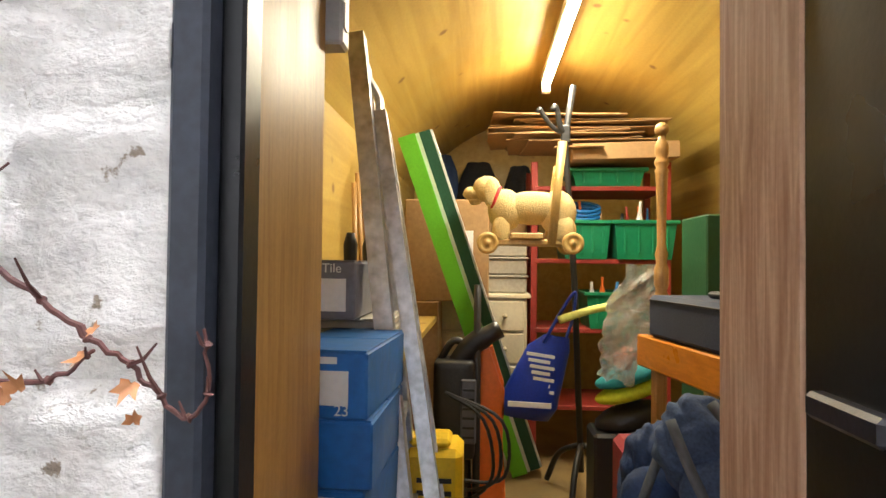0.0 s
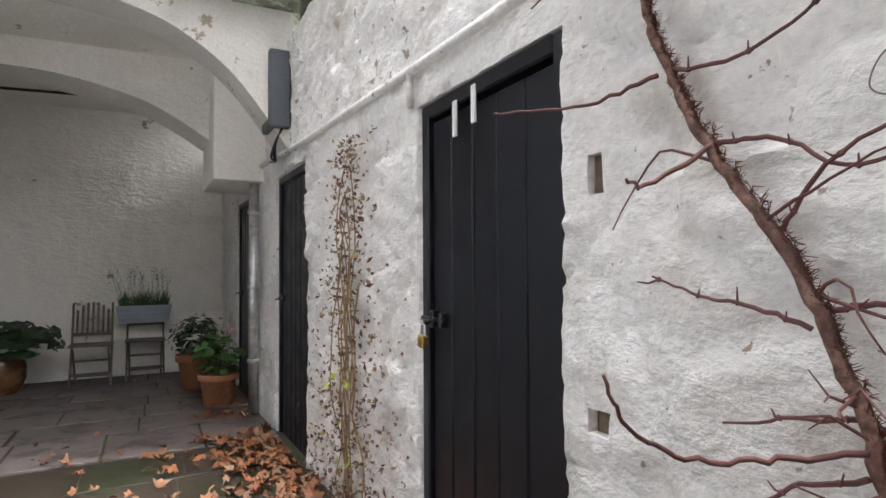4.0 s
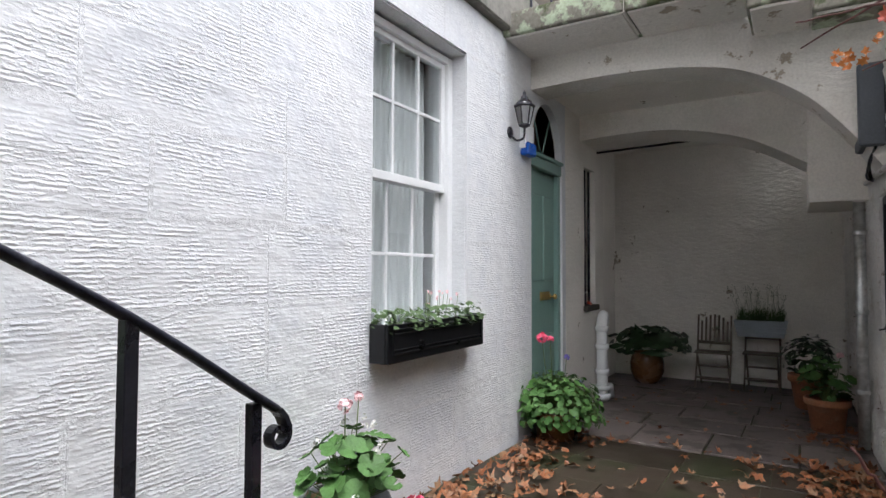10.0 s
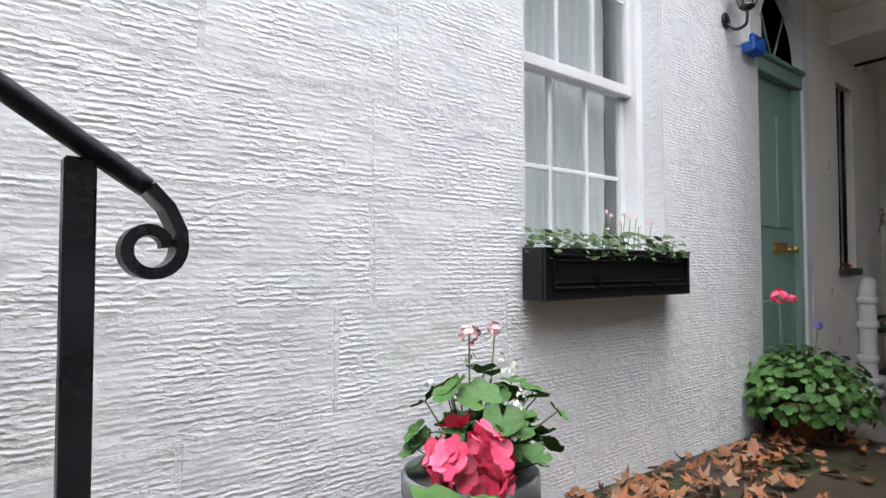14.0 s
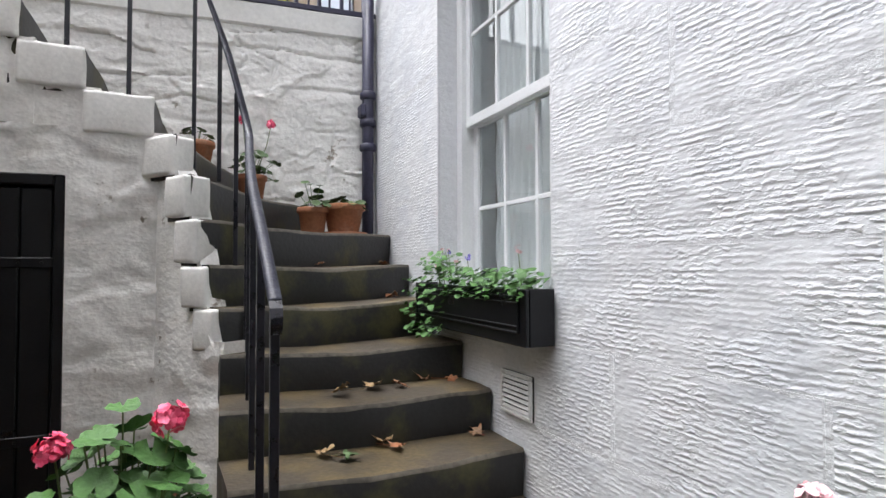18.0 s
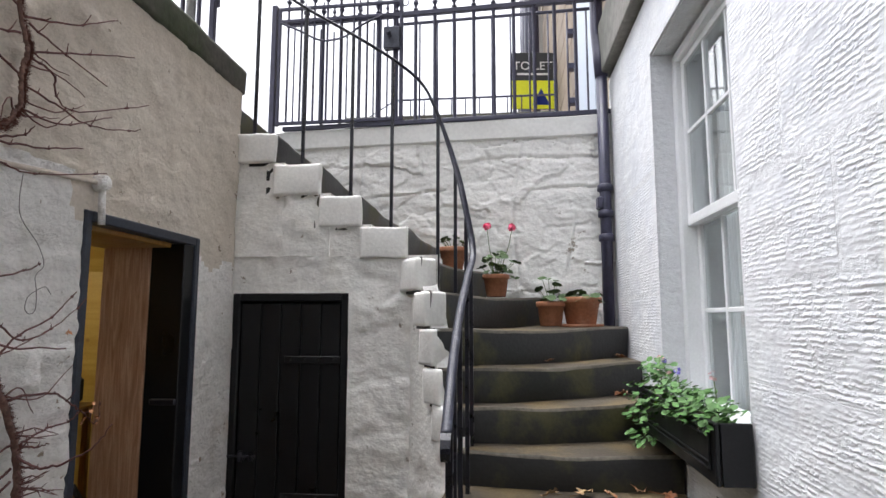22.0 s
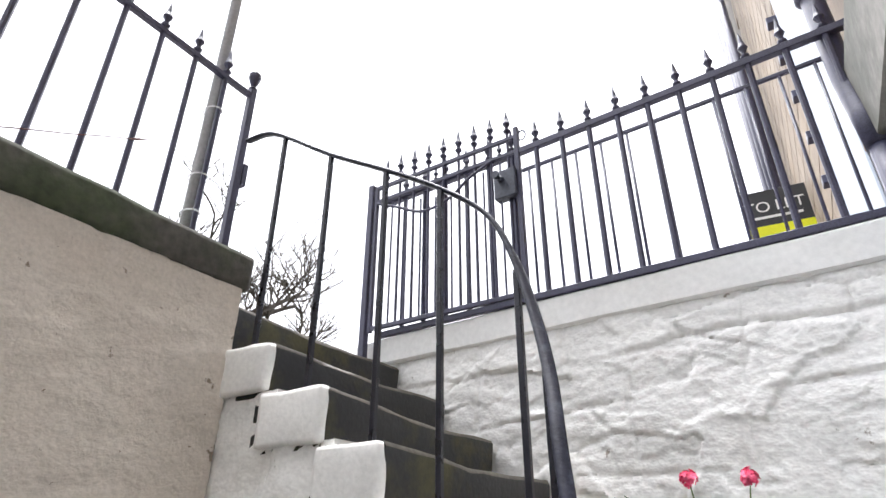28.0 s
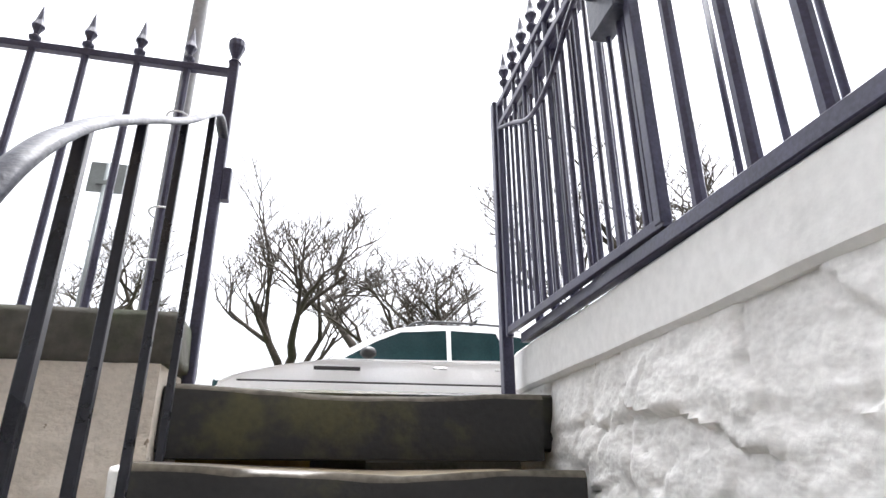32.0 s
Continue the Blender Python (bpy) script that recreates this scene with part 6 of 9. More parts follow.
# small red-handled tool left on the narrow window's sill
tl = tagged(empty("hand_fork", Matrix.Translation((-6.60, HOUSE_Y + 0.02, 1.135))), "small garden hand fork with a red handle on the sill", "garden tool")
lathe("grip", [(0.008, 0.0), (0.016, 0.01), (0.014, 0.07), (0.018, 0.12), (0.006, 0.13)], mat("red tool handle", (0.55, 0.06, 0.03), rough=0.4), tl, 12, Matrix.Rotation(radians(82), 4, "Y"))
tube("shank", [(0.13, 0, 0.018), (0.19, 0.0, 0.012)], 0.006, M["iron"], tl, 8)

# wall lantern
ln = tagged(empty("wall_lantern", Matrix.Translation((-4.52, HOUSE_Y, 2.62))), "black metal wall lantern on a curled bracket", "lantern")
lathe("wall_plate", [(0.05, 0), (0.045, 0.012), (0.02, 0.02)], M["iron"], ln, 14, Matrix.Translation((0, 0.0, 0.0)) @ Matrix.Rotation(radians(-90), 4, "X"))
tube("bracket", spline([(0, 0.01, -0.02), (0, 0.06, -0.07), (0, 0.12, -0.06), (0, 0.13, 0.0), (0, 0.13, 0.03)], 5), 0.009, M["iron"], ln, 8)
lathe("lantern_base", [(0.018, 0.02), (0.045, 0.035), (0.048, 0.05)], M["iron"], ln, 6, Matrix.Translation((0, 0.13, 0)))
bm = bmesh.new()
for k in range(6):
    a = math.pi / 3 * k
    add_tube(bm, [(0.046 * math.cos(a), 0.13 + 0.046 * math.sin(a), 0.05), (0.075 * math.cos(a), 0.13 + 0.075 * math.sin(a), 0.19)], 0.005, 5)
part("cage", bm, M["iron"], ln)
lathe("glass_body", [(0.042, 0.052), (0.070, 0.188)], glass_mat("frosted lantern glass", (0.85, 0.87, 0.88), 0.35), ln, 6, Matrix.Translation((0, 0.13, 0)), smooth=False)
lathe("lantern_roof", [(0.085, 0.19), (0.088, 0.20), (0.05, 0.245), (0.03, 0.25), (0.028, 0.275), (0.012, 0.285), (0.014, 0.30), (0.004, 0.325)], M["iron"], ln, 6, Matrix.Translation((0, 0.13, 0)))
al = tagged(empty("alarm_box", Matrix.Translation((-4.80, HOUSE_Y, 2.52))), "small white and blue alarm sounder box on the wall", "alarm box")
box("cover", (-0.09, 0, 0), (0.09, 0.06, 0.22), M["white"], al, 0.01)
box("blue_lens", (-0.085, 0.004, -0.05), (0.085, 0.085, 0.06), mat("blue lens", (0.02, 0.12, 0.55), rough=0.3), al, 0.012)

# soil and waste pipes
wp = tagged(empty("waste_pipe"), "white painted cast iron waste pipe rising from the flags", "pipe")
PX, PY = -6.80, -2.41
tube("pipe_run", spline([(PX, PY, fz(PX)), (PX, PY, 0.5), (PX, PY, 0.82), (PX - 0.03, PY - 0.005, 0.93), (PX - 0.10, PY - 0.015, 0.98), (PX - 0.18, PY - 0.03, 0.97), (PX - 0.24, PY - 0.05, 0.90)], 6), 0.062, M["white"], wp, 16)
for z, r in ((0.06, 0.095), (0.16, 0.085), (0.34, 0.08), (0.62, 0.08), (0.82, 0.076)):
    lathe("collar", [(r * 0.85, 0), (r, 0.01), (r, 0.05), (r * 0.85, 0.06)], M["white"], wp, 16, Matrix.Translation((PX, PY, z)))
tube("side_branch", [(PX, PY, 0.2), (PX - 0.16, PY + 0.04, 0.18), (PX - 0.20, PY + 0.04, 0.06)], 0.045, M["white"], wp, 12)
gp = tagged(empty("galvanised_downpipe"), "ribbed silver downpipe beside the cellar doors", "pipe")
tube("pipe_run", [(-6.08, -0.07, fz(-6)), (-6.08, -0.07, 2.07)], 0.042, M["steel"], gp, 14)
for z in (0.5, 1.15, 1.8):
    lathe("bracket", [(0.05, 0), (0.052, 0.005), (0.052, 0.03), (0.05, 0.035)], M["steel"], gp, 14, Matrix.Translation((-6.08, -0.07, z)))
dp = tagged(empty("cast_iron_downpipe"), "black cast iron downpipe in the corner of the house wall", "pipe")
tube("pipe_run", [(1.385, -2.425, 1.28), (1.375, -2.425, 3.40)], 0.042, M["ironblue"], dp, 14)
for z in (2.50, 2.30, 2.12):
    lathe("collar", [(0.045, 0), (0.058, 0.008), (0.058, 0.05), (0.045, 0.06)], M["ironblue"], dp, 14, Matrix.Translation((1.38, -2.425, z)))
bm = bmesh.new()
add_box(bm, (1.33, -2.40, 2.37), (1.43, -2.36, 2.46), 0.01)
part("access_plate", bm, M["ironblue"], dp)
tube("upper_run", [(1.375, -2.425, 3.40), (1.42, -2.42, 3.6), (1.50, -2.42, 3.85), (1.50, -2.42, 13.0)], 0.05, M["ironblue"], dp, 14)
for z in (4.35, 4.6, 6.5, 8.5):
    lathe("collar", [(0.052, 0), (0.07, 0.008), (0.07, 0.06), (0.052, 0.07)], M["ironblue"], dp, 14, Matrix.Translation((1.50, -2.42, z)))
hp = tagged(empty("wall_conduit"), "white painted conduit running along the cellar wall above the doors", "pipe")
tube("pipe_run", [(-6.0, -0.035, 2.20), (-4.2, -0.035, 2.115), (-2.72, -0.035, 2.065), (-1.75, -0.035, 2.04)], 0.018, M["render"], hp, 10)
tube("pipe_run", [(-1.75, -0.03, 2.04), (-1.3, -0.028, 2.06), (-0.86, -0.028, 2.10)], 0.010, M["cream"], hp, 8)
tube("drop", [(-2.74, -0.035, 2.07), (-2.735, -0.035, 1.93)], 0.014, M["render"], hp, 8)
lathe("junction", [(0.034, 0), (0.036, 0.01), (0.03, 0.045)], M["render"], hp, 12, Matrix.Translation((-0.86, -0.01, 2.10)) @ Matrix.Rotation(radians(90), 4, "X"))
tube("drop", [(-0.86, -0.035, 2.09), (-0.85, -0.035, 1.93)], 0.014, M["render"], hp, 8)
wire = tagged(empty("loose_wire"), "thin grey wire hanging in a loop on the cellar wall", "wire")
tube("strand", spline([(-1.25, -0.036, 2.04), (-1.26, -0.04, 1.95), (-1.244, -0.04, 1.886), (-1.168, -0.04, 1.81), (-1.14, -0.045, 1.741), (-1.173, -0.045, 1.70), (-1.169, -0.05, 1.647), (-1.167, -0.05, 1.587), (-1.188, -0.05, 1.569), (-1.211, -0.05, 1.585), (-1.20, -0.045, 1.622), (-1.169, -0.04, 1.644), (-1.115, -0.036, 1.665), (-1.08, -0.03, 1.64)], 6), 0.0013, mat("grey wire sheath", (0.16, 0.15, 0.14), rough=0.6), wire, 6)
mb = tagged(empty("meter_box"), "dark slate grey meter box high on the cellar wall", "meter box")
box("cover", (-5.22, -0.15, 2.32), (-4.90, 0.0, 2.87), mat("slate grey plastic", (0.07, 0.08, 0.095), rough=0.5, var=0.15), mb, 0.012)
for i in range(3):
    tube("cable", spline([(-4.95 - i * 0.05, -0.05, 2.33), (-5.0 - i * 0.08, -0.09, 2.22 - 0.03 * i), (-5.15, -0.06, 2.12), (-5.3 - i * 0.1, -0.04, 2.17)], 5), 0.009, M["iron"], mb, 6)

# ---- creeper on the cellar wall ----
random.seed(17)
vine = tagged(empty("bare_creeper"), "bare woody creeper with red-brown twigs on the cellar wall", "creeper")


def wobble(pts, amp=0.006):
    return [p + Vector((random.uniform(-amp, amp), random.uniform(-amp, amp) * 0.6, random.uniform(-amp, amp))) for p in pts]


trunk = spline([(-1.25, -0.06, 0.17), (-1.23, -0.06, 0.5), (-1.215, -0.07, 0.91), (-1.20, -0.06, 1.06), (-1.255, -0.06, 1.24), (-1.33, -0.055, 1.38), (-1.45, -0.06, 1.55), (-1.53, -0.055, 1.70), (-1.58, -0.06, 1.86), (-1.53, -0.06, 2.05), (-1.42, -0.06, 2.15), (-1.35, -0.06, 2.19), (-1.31, -0.06, 2.28), (-1.32, -0.06, 2.36), (-1.30, -0.06, 2.45), (-1.32, -0.06, 2.50), (-1.38, -0.06, 2.72), (-1.40, -0.07, 2.98), (-1.52, -0.08, 3.2)], 9)
trunk = wobble(trunk, 0.004)
nn = len(trunk)
tube("trunk", trunk, [max(0.006, 0.0122 * (1 - 0.5 * i / nn)) * random.uniform(0.9, 1.12) for i in range(nn)], M["bark"], vine, 9)
bm = bmesh.new()
for p in trunk[:-20]:
    for k in range(44):
        d = Vector((random.uniform(-0.35, 1), random.uniform(-0.9, 0.3), random.uniform(-0.6, 0.6))).normalized()
        q = p + Vector((0.008, 0.0, random.uniform(-0.02, 0.02)))
        add_tube(bm, [q, q + d * random.uniform(0.006, 0.020)], [0.0009, 0.0005], 3, False)
tagged(part("root_fringe", bm, mat("red-brown root fringe", (0.10, 0.032, 0.02), rough=0.85, var=0.3, island=0.6), vine), "bristly fringe of fine aerial roots", "", "", "stuff")
BR = [[(-1.54, 1.70), (-1.39, 1.68), (-1.26, 1.71), (-1.20, 1.74)], [(-1.44, 1.55), (-1.33, 1.54), (-1.22, 1.48), (-1.08, 1.53), (-0.94, 1.63)],
      [(-1.27, 1.29), (-1.19, 1.30), (-1.06, 1.29), (-0.99, 1.25), (-0.93, 1.21), (-0.89, 1.18), (-0.85, 1.15), (-0.83, 1.17), (-0.83, 1.23)],
      [(-1.20, 1.14), (-1.10, 1.17), (-0.99, 1.18), (-0.94, 1.21)], [(-1.29, 1.26), (-1.39, 1.29), (-1.47, 1.30), (-1.57, 1.33)], [(-1.21, 1.15), (-1.31, 1.13), (-1.42, 1.10)],
      [(-1.22, 1.07), (-1.32, 1.03), (-1.39, 0.97), (-1.53, 0.90)],
      [(-1.22, 1.03), (-1.33, 0.97), (-1.51, 0.88), (-1.78, 0.82)], [(-1.19, 1.07), (-1.13, 1.05), (-1.07, 1.04)], [(-1.20, 1.14), (-1.13, 1.12), (-1.07, 1.12)]]
BR2 = [[(-1.33, 2.56), (-1.1, 2.65), (-0.87, 2.79)], [(-1.3, 2.55), (-1.17, 2.52), (-0.92, 2.48)], [(-1.29, 2.45), (-1.07, 2.55), (-0.78, 2.67)], [(-1.28, 2.44), (-1.18, 2.42), (-1.16, 2.35), (-1.05, 2.33), (-0.63, 2.51)],
       [(-1.29, 2.33), (-1.15, 2.31), (-1.0, 2.29), (-0.75, 2.35)], [(-1.3, 2.25), (-1.14, 2.25), (-0.9, 2.36)], [(-1.40, 2.11), (-1.22, 2.14), (-1.04, 2.19)], [(-1.52, 2.05), (-1.37, 2.05), (-1.24, 2.04), (-0.89, 2.13)], [(-1.42, 2.12), (-1.29, 2.16), (-1.24, 2.21)],
       [(-1.41, 3.01), (-1.05, 3.09), (-0.72, 3.09), (-0.12, 3.40)], [(-1.34, 2.59), (-1.50, 2.62), (-1.70, 2.60)], [(-1.57, 1.95), (-1.75, 2.02), (-1.95, 1.98)], [(-1.36, 2.80), (-1.20, 2.86), (-1.02, 2.80)], [(-1.33, 1.40), (-1.26, 1.49), (-1.12, 1.56), (-1.02, 1.65)],
       [(-1.38, 2.72), (-1.24, 2.74), (-1.05, 2.86)], [(-1.40, 2.95), (-1.2, 2.98), (-1.0, 2.93)], [(-1.33, 2.50), (-1.48, 2.46), (-1.62, 2.51)], [(-1.32, 2.36), (-1.46, 2.40), (-1.58, 2.36)]]
for br in BR + BR2:
    out = random.uniform(0.0, 0.05)
    pts = wobble(spline([(x, -0.055 - out * i / len(br), z) for i, (x, z) in enumerate(br)], 6), 0.003)
    n = len(pts)
    bm = bmesh.new()
    add_tube(bm, pts, [0.0044 * (1 - 0.6 * i / n) for i in range(n)], 6)
    for i in range(2, n - 1, 5):
        d = Vector((random.uniform(-1, 1), random.uniform(-1, -0.1), random.uniform(-0.4, 1))).normalized()
        L_ = random.choice([0.008, 0.012, 0.02, 0.045])
        add_tube(bm, [pts[i], pts[i] + d * L_ * 0.5, pts[i] + d * L_ + Vector((0, 0, 0.01))], [0.0026, 0.002, 0.001], 5, False)
        add_tube(bm, [pts[i] - (pts[i] - pts[i - 1]) * 0.25, pts[i], pts[i] + (pts[i + 1] - pts[i]) * 0.25], [0.003, 0.0055, 0.003], 6, False)
    part("branch", bm, M["twig"], vine)
for i in range(12):
    k = random.randrange(10, nn - 30)
    p = trunk[k]
    s = random.choice([-1, 1])
    L_ = random.uniform(0.06, 0.28)
    pts = wobble(spline([p, p + Vector((s * L_ * 0.5, -0.02, random.uniform(-0.04, 0.05))), p + Vector((s * L_, -0.03, random.uniform(-0.1, 0.1)))], 4), 0.004)
    tube("twig", pts, [0.0034 * (1 - 0.7 * j / len(pts)) for j in range(len(pts))], M["twig"], vine, 5)
for i in range(30):
    p = trunk[random.randrange(4, 34)]
    d = Vector((random.uniform(-0.7, 0.7), -1, random.uniform(-0.35, 0.45))).normalized()
    L_ = random.uniform(0.05, 0.13)
    e1 = p + d * L_ * 0.55 + Vector((0, 0, random.uniform(-0.01, 0.02)))
    e2_ = p + d * L_ + Vector((random.uniform(-0.03, 0.03), 0, random.uniform(-0.02, 0.03)))
    bm = bmesh.new()
    add_tube(bm, [p, e1, e2_], [0.003, 0.0022, 0.0012], 5)
    add_tube(bm, [e1, e1 + Vector((random.uniform(-0.04, 0.04), -0.02, random.uniform(-0.03, 0.04)))], [0.0018, 0.001], 4)
    part("twig", bm, M["twig"], vine)
# reaching shoots away from the wall
for pts in ([(-1.25, -0.06, 0.82), (-1.50, -0.20, 0.78), (-1.75, -0.34, 0.78), (-2.05, -0.46, 0.70)],
            [(-1.60, -0.07, 2.0), (-1.72, -0.2, 2.06), (-1.82, -0.34, 2.08), (-1.98, -0.5, 2.13)], [(-1.60, -0.07, 2.05), (-1.8, -0.25, 2.15), (-1.9, -0.4, 2.22)], [(-1.6, -0.06, 1.95), (-1.8, -0.22, 1.98), (-2.0, -0.36, 1.99)],
            [(-1.55, -0.06, 1.70), (-1.68, -0.12, 1.67), (-1.87, -0.22, 1.68)], [(-1.44, -0.055, 1.55), (-1.45, -0.2, 1.475), (-1.36, -0.33, 1.465)], [(-1.21, -0.06, 1.11), (-1.27, -0.16, 1.10), (-1.31, -0.27, 1.105), (-1.30, -0.39, 1.16), (-1.29, -0.44, 1.23)],
            [(-1.58, -0.07, 2.02), (-1.76, -0.24, 2.10), (-1.99, -0.49, 2.07)], [(-1.58, -0.07, 1.98), (-1.72, -0.16, 1.96), (-1.84, -0.22, 1.985)], [(-1.56, -0.07, 2.1), (-1.68, -0.2, 2.22), (-1.86, -0.42, 2.20)]):
    q = wobble(spline(pts, 7), 0.004)
    tube("shoot", q, [0.005 * (1 - 0.6 * j / len(q)) for j in range(len(q))], M["twig"], vine, 6, "long reddish shoot")
for p in [(-0.99, -0.10, 1.19), (-1.06, -0.09, 1.52), (-0.93, -0.09, 1.22), (-0.88, -0.08, 1.165)]:
    bm = bmesh.new()
    for k in range(2):
        add_leaf(bm, Vector(p) + Vector((random.uniform(-0.015, 0.015), -0.01, random.uniform(-0.02, 0.02))), (random.uniform(-0.5, 0.5), -1, random.uniform(0, 0.5)), random.uniform(0.010, 0.016), 5, cup=0.9)
    part("withered_leaf", bm, mat("orange withered leaf", (0.50, 0.22, 0.09), rough=0.6, var=0.2) if "orange withered leaf" not in bpy.data.materials else bpy.data.materials["orange withered leaf"], vine)

autumn = {"red": mat("red autumn leaf", (0.36, 0.06, 0.025), rough=0.6, var=0.2), "orange": mat("orange autumn leaf", (0.52, 0.18, 0.035), rough=0.6, var=0.2)}
for x, y, z, size, key in ((-1.90, -0.31, 2.13, 0.022, "red"), (-1.92, -0.315, 2.09, 0.02, "red"), (-1.90, -0.385, 2.0, 0.017, "orange"), (-1.91, -0.405, 1.985, 0.017, "orange"), (-1.88, -0.36, 1.985, 0.015, "orange"), (-1.89, -0.335, 2.03, 0.013, "orange"), (-1.9, -0.42, 2.01, 0.013, "orange")):
    bm = bmesh.new()
    for k in range(3):
        add_leaf(bm, (x + random.uniform(-0.015, 0.015), y + random.uniform(-0.012, 0.012), z + random.uniform(-0.012, 0.012)), (1, random.uniform(-0.6, 0.6), random.uniform(-0.3, 0.7)), size * random.uniform(0.8, 1.1), 5, cup=0.3)
    part("autumn_leaf", bm, autumn[key], vine, key + " autumn leaf hanging on")

# dead creeper beside the second door
random.seed(23)
dc = tagged(empty("withered_climber"), "withered brown climbing plant against the cellar wall", "creeper")
for k in range(12):
    x = -3.42 + random.uniform(-0.16, 0.16)
    pts = [(x, -0.04, fz(-3.4))]
    z = 0.3
    while z < random.uniform(1.3, 2.05):
        x = x * 0.8 + 0.2 * (-3.45) + random.uniform(-0.09, 0.09)
        pts.append((x, -0.03 - random.random() * 0.05, z))
        z += random.uniform(0.12, 0.25)
    tube("stem", spline(pts, 4), 0.0035, M["deadtan"], dc, 5)
bm, bm2 = bmesh.new(), bmesh.new()
for i in range(1250):
    z = 0.2 + 1.75 * random.random() ** 1.3
    wd = 0.42 * (1.12 - z / 2.05) + 0.09
    p = (-3.43 + random.gauss(0, 0.75) * wd, -0.04 - abs(random.gauss(0, 0.03)), z)
    add_leaf(bm if random.random() < 0.62 else bm2, p, (random.uniform(-1, 1), -1, random.uniform(-0.6, 0.6)), random.uniform(0.009, 0.020), random.choice([2, 5, 5]), cup=0.7)
part("withered_leaves", bm, mat("brown withered leaf", (0.13, 0.065, 0.04), rough=0.8, var=0.35, fine=60, island=0.9), dc)
part("pale_leaves", bm2, M["deadtan"], dc)
bm = bmesh.new()
for i in range(14):
    add_leaf(bm, (-3.5 + random.uniform(-0.25, 0.2), -0.09, random.uniform(0.3, 0.9)), (random.uniform(-0.5, 0.5), -1, 0.5), random.uniform(0.025, 0.04), 5)
part("green_leaves", bm, mat("yellow-green leaf", (0.36, 0.40, 0.05), rough=0.6, var=0.2), dc)

# ---- fallen leaves ----
random.seed(29)
bm = bmesh.new()


def drop(x, y, s=None):
    add_leaf(bm, (x, y, floor_z(x) + random.uniform(0.004, 0.03)), (random.uniform(-0.6, 0.6), random.uniform(-0.6, 0.6), 1), s or random.uniform(0.032, 0.066), 5, cup=random.uniform(-0.5, 0.7))


for i in range(260):
    drop(random.uniform(-5.3, -2.2), -2.45 + abs(random.gauss(0, 0.28)))
for i in range(430):
    drop(random.uniform(-5.4, -2.9), -0.06 - abs(random.gauss(0, 0.30)))
for i in range(150):
    drop(random.uniform(-5.3, -2.0), random.uniform(-2.3, -0.3))
for i in range(60):
    drop(random.uniform(-8.6, -5.2), random.uniform(-2.3, -0.2), random.uniform(0.02, 0.04))
for i in range(50):
    drop(random.uniform(-6.9, -5.9), -0.1 - abs(random.gauss(0, 0.2)))
for i in range(240):
    drop(random.uniform(-1.1, 0.33), random.uniform(-1.25, -0.05))
tagged(part("fallen_leaves", bm, M["dead"]), "orange-brown fallen maple leaves strewn over wet stone", "leaves", "", "stuff")
for z, x, y, mm in [(0.561, -0.45, -1.72, "deadtan"), (0.561, -0.50, -1.80, "leafl"), (0.561, -0.40, -1.98, "deadtan"), (0.561, -0.48, -2.03, "dead"), (0.561, -0.45, -2.40, "dead"), (0.743, -0.20, -1.85, "deadtan"), (0.743, -0.14, -2.02, "deadtan"),
                    (0.743, -0.18, -2.14, "dead"), (0.743, -0.10, -2.28, "dead"), (0.743, -0.16, -2.40, "dead"), (1.105, 0.40, -1.65, "deadtan"), (1.105, 0.55, -2.35, "dead"), (1.295, 0.62, -1.9, "dead"), (1.295, 0.95, -2.42, "dead")]:
    b = bmesh.new()
    add_leaf(b, (x, y, z + 0.004), (random.uniform(-0.3, 0.3), random.uniform(-0.3, 0.3), 1), random.uniform(0.05, 0.075), 5, cup=0.25)
    bmesh.ops.subdivide_edges(b, edges=b.edges[:], cuts=3, use_grid_fill=True)
    for v in b.verts:
        v.co += noise.noise_vector(v.co * 28) * 0.012
        v.co.z = max(v.co.z + noise.noise(v.co * 60) * 0.010 + 0.006, z + 0.001)
    add_tube(b, [(x, y, z + 0.006), (x + random.uniform(-0.1, 0.1), y + random.uniform(-0.1, 0.1), z + 0.008)], 0.0018, 4, False)
    tagged(part("fallen_leaf", b, M[mm]), "single curled autumn leaf lying on a stair tread", "leaf", "leaves on the stair")

# ---- storeroom things ----
lamp = tagged(empty("strip_light"), "bare fluorescent strip light on the plywood ceiling", "light")
tube("tube", [(-0.222, 1.30, 2.33), (-0.222, 2.80, 2.33)], 0.017, glow_mat("lit fluorescent tube", (1.0, 0.88, 0.62), 8.0), lamp, 12)
box("batten", (-0.252, 1.27, 2.355), (-0.192, 2.83, 2.40), M["white"], lamp, 0.006)
box("end_cap", (-0.247, 1.25, 2.30), (-0.197, 1.30, 2.36), M["white"], lamp, 0.004)
box("end_cap", (-0.247, 2.80, 2.30), (-0.197, 2.85, 2.36), M["white"], lamp, 0.004)
ld = bpy.data.lights.new("strip_lamp", "AREA")
ld.shape, ld.size, ld.size_y = "RECTANGLE", 0.06, 1.55
ld.energy = 5.2
ld.color = (1.0, 0.89, 0.65)
lo_ = new("strip_lamp", ld)
lo_.matrix_world = Matrix.Translation((-0.222, 2.05, 2.30))
jb = tagged(empty("junction_box"), "grey plastic switch box above the doorway jamb", "switch")
box("case", (-0.915, 0.452, 1.70), (-0.838, 0.51, 1.82), mat("grey plastic", (0.45, 0.46, 0.46), rough=0.5, var=0.1), jb, 0.006)
box("rocker", (-0.839, 0.458, 1.73), (-0.834, 0.485, 1.78), M["plastic_w"], jb, 0.002)

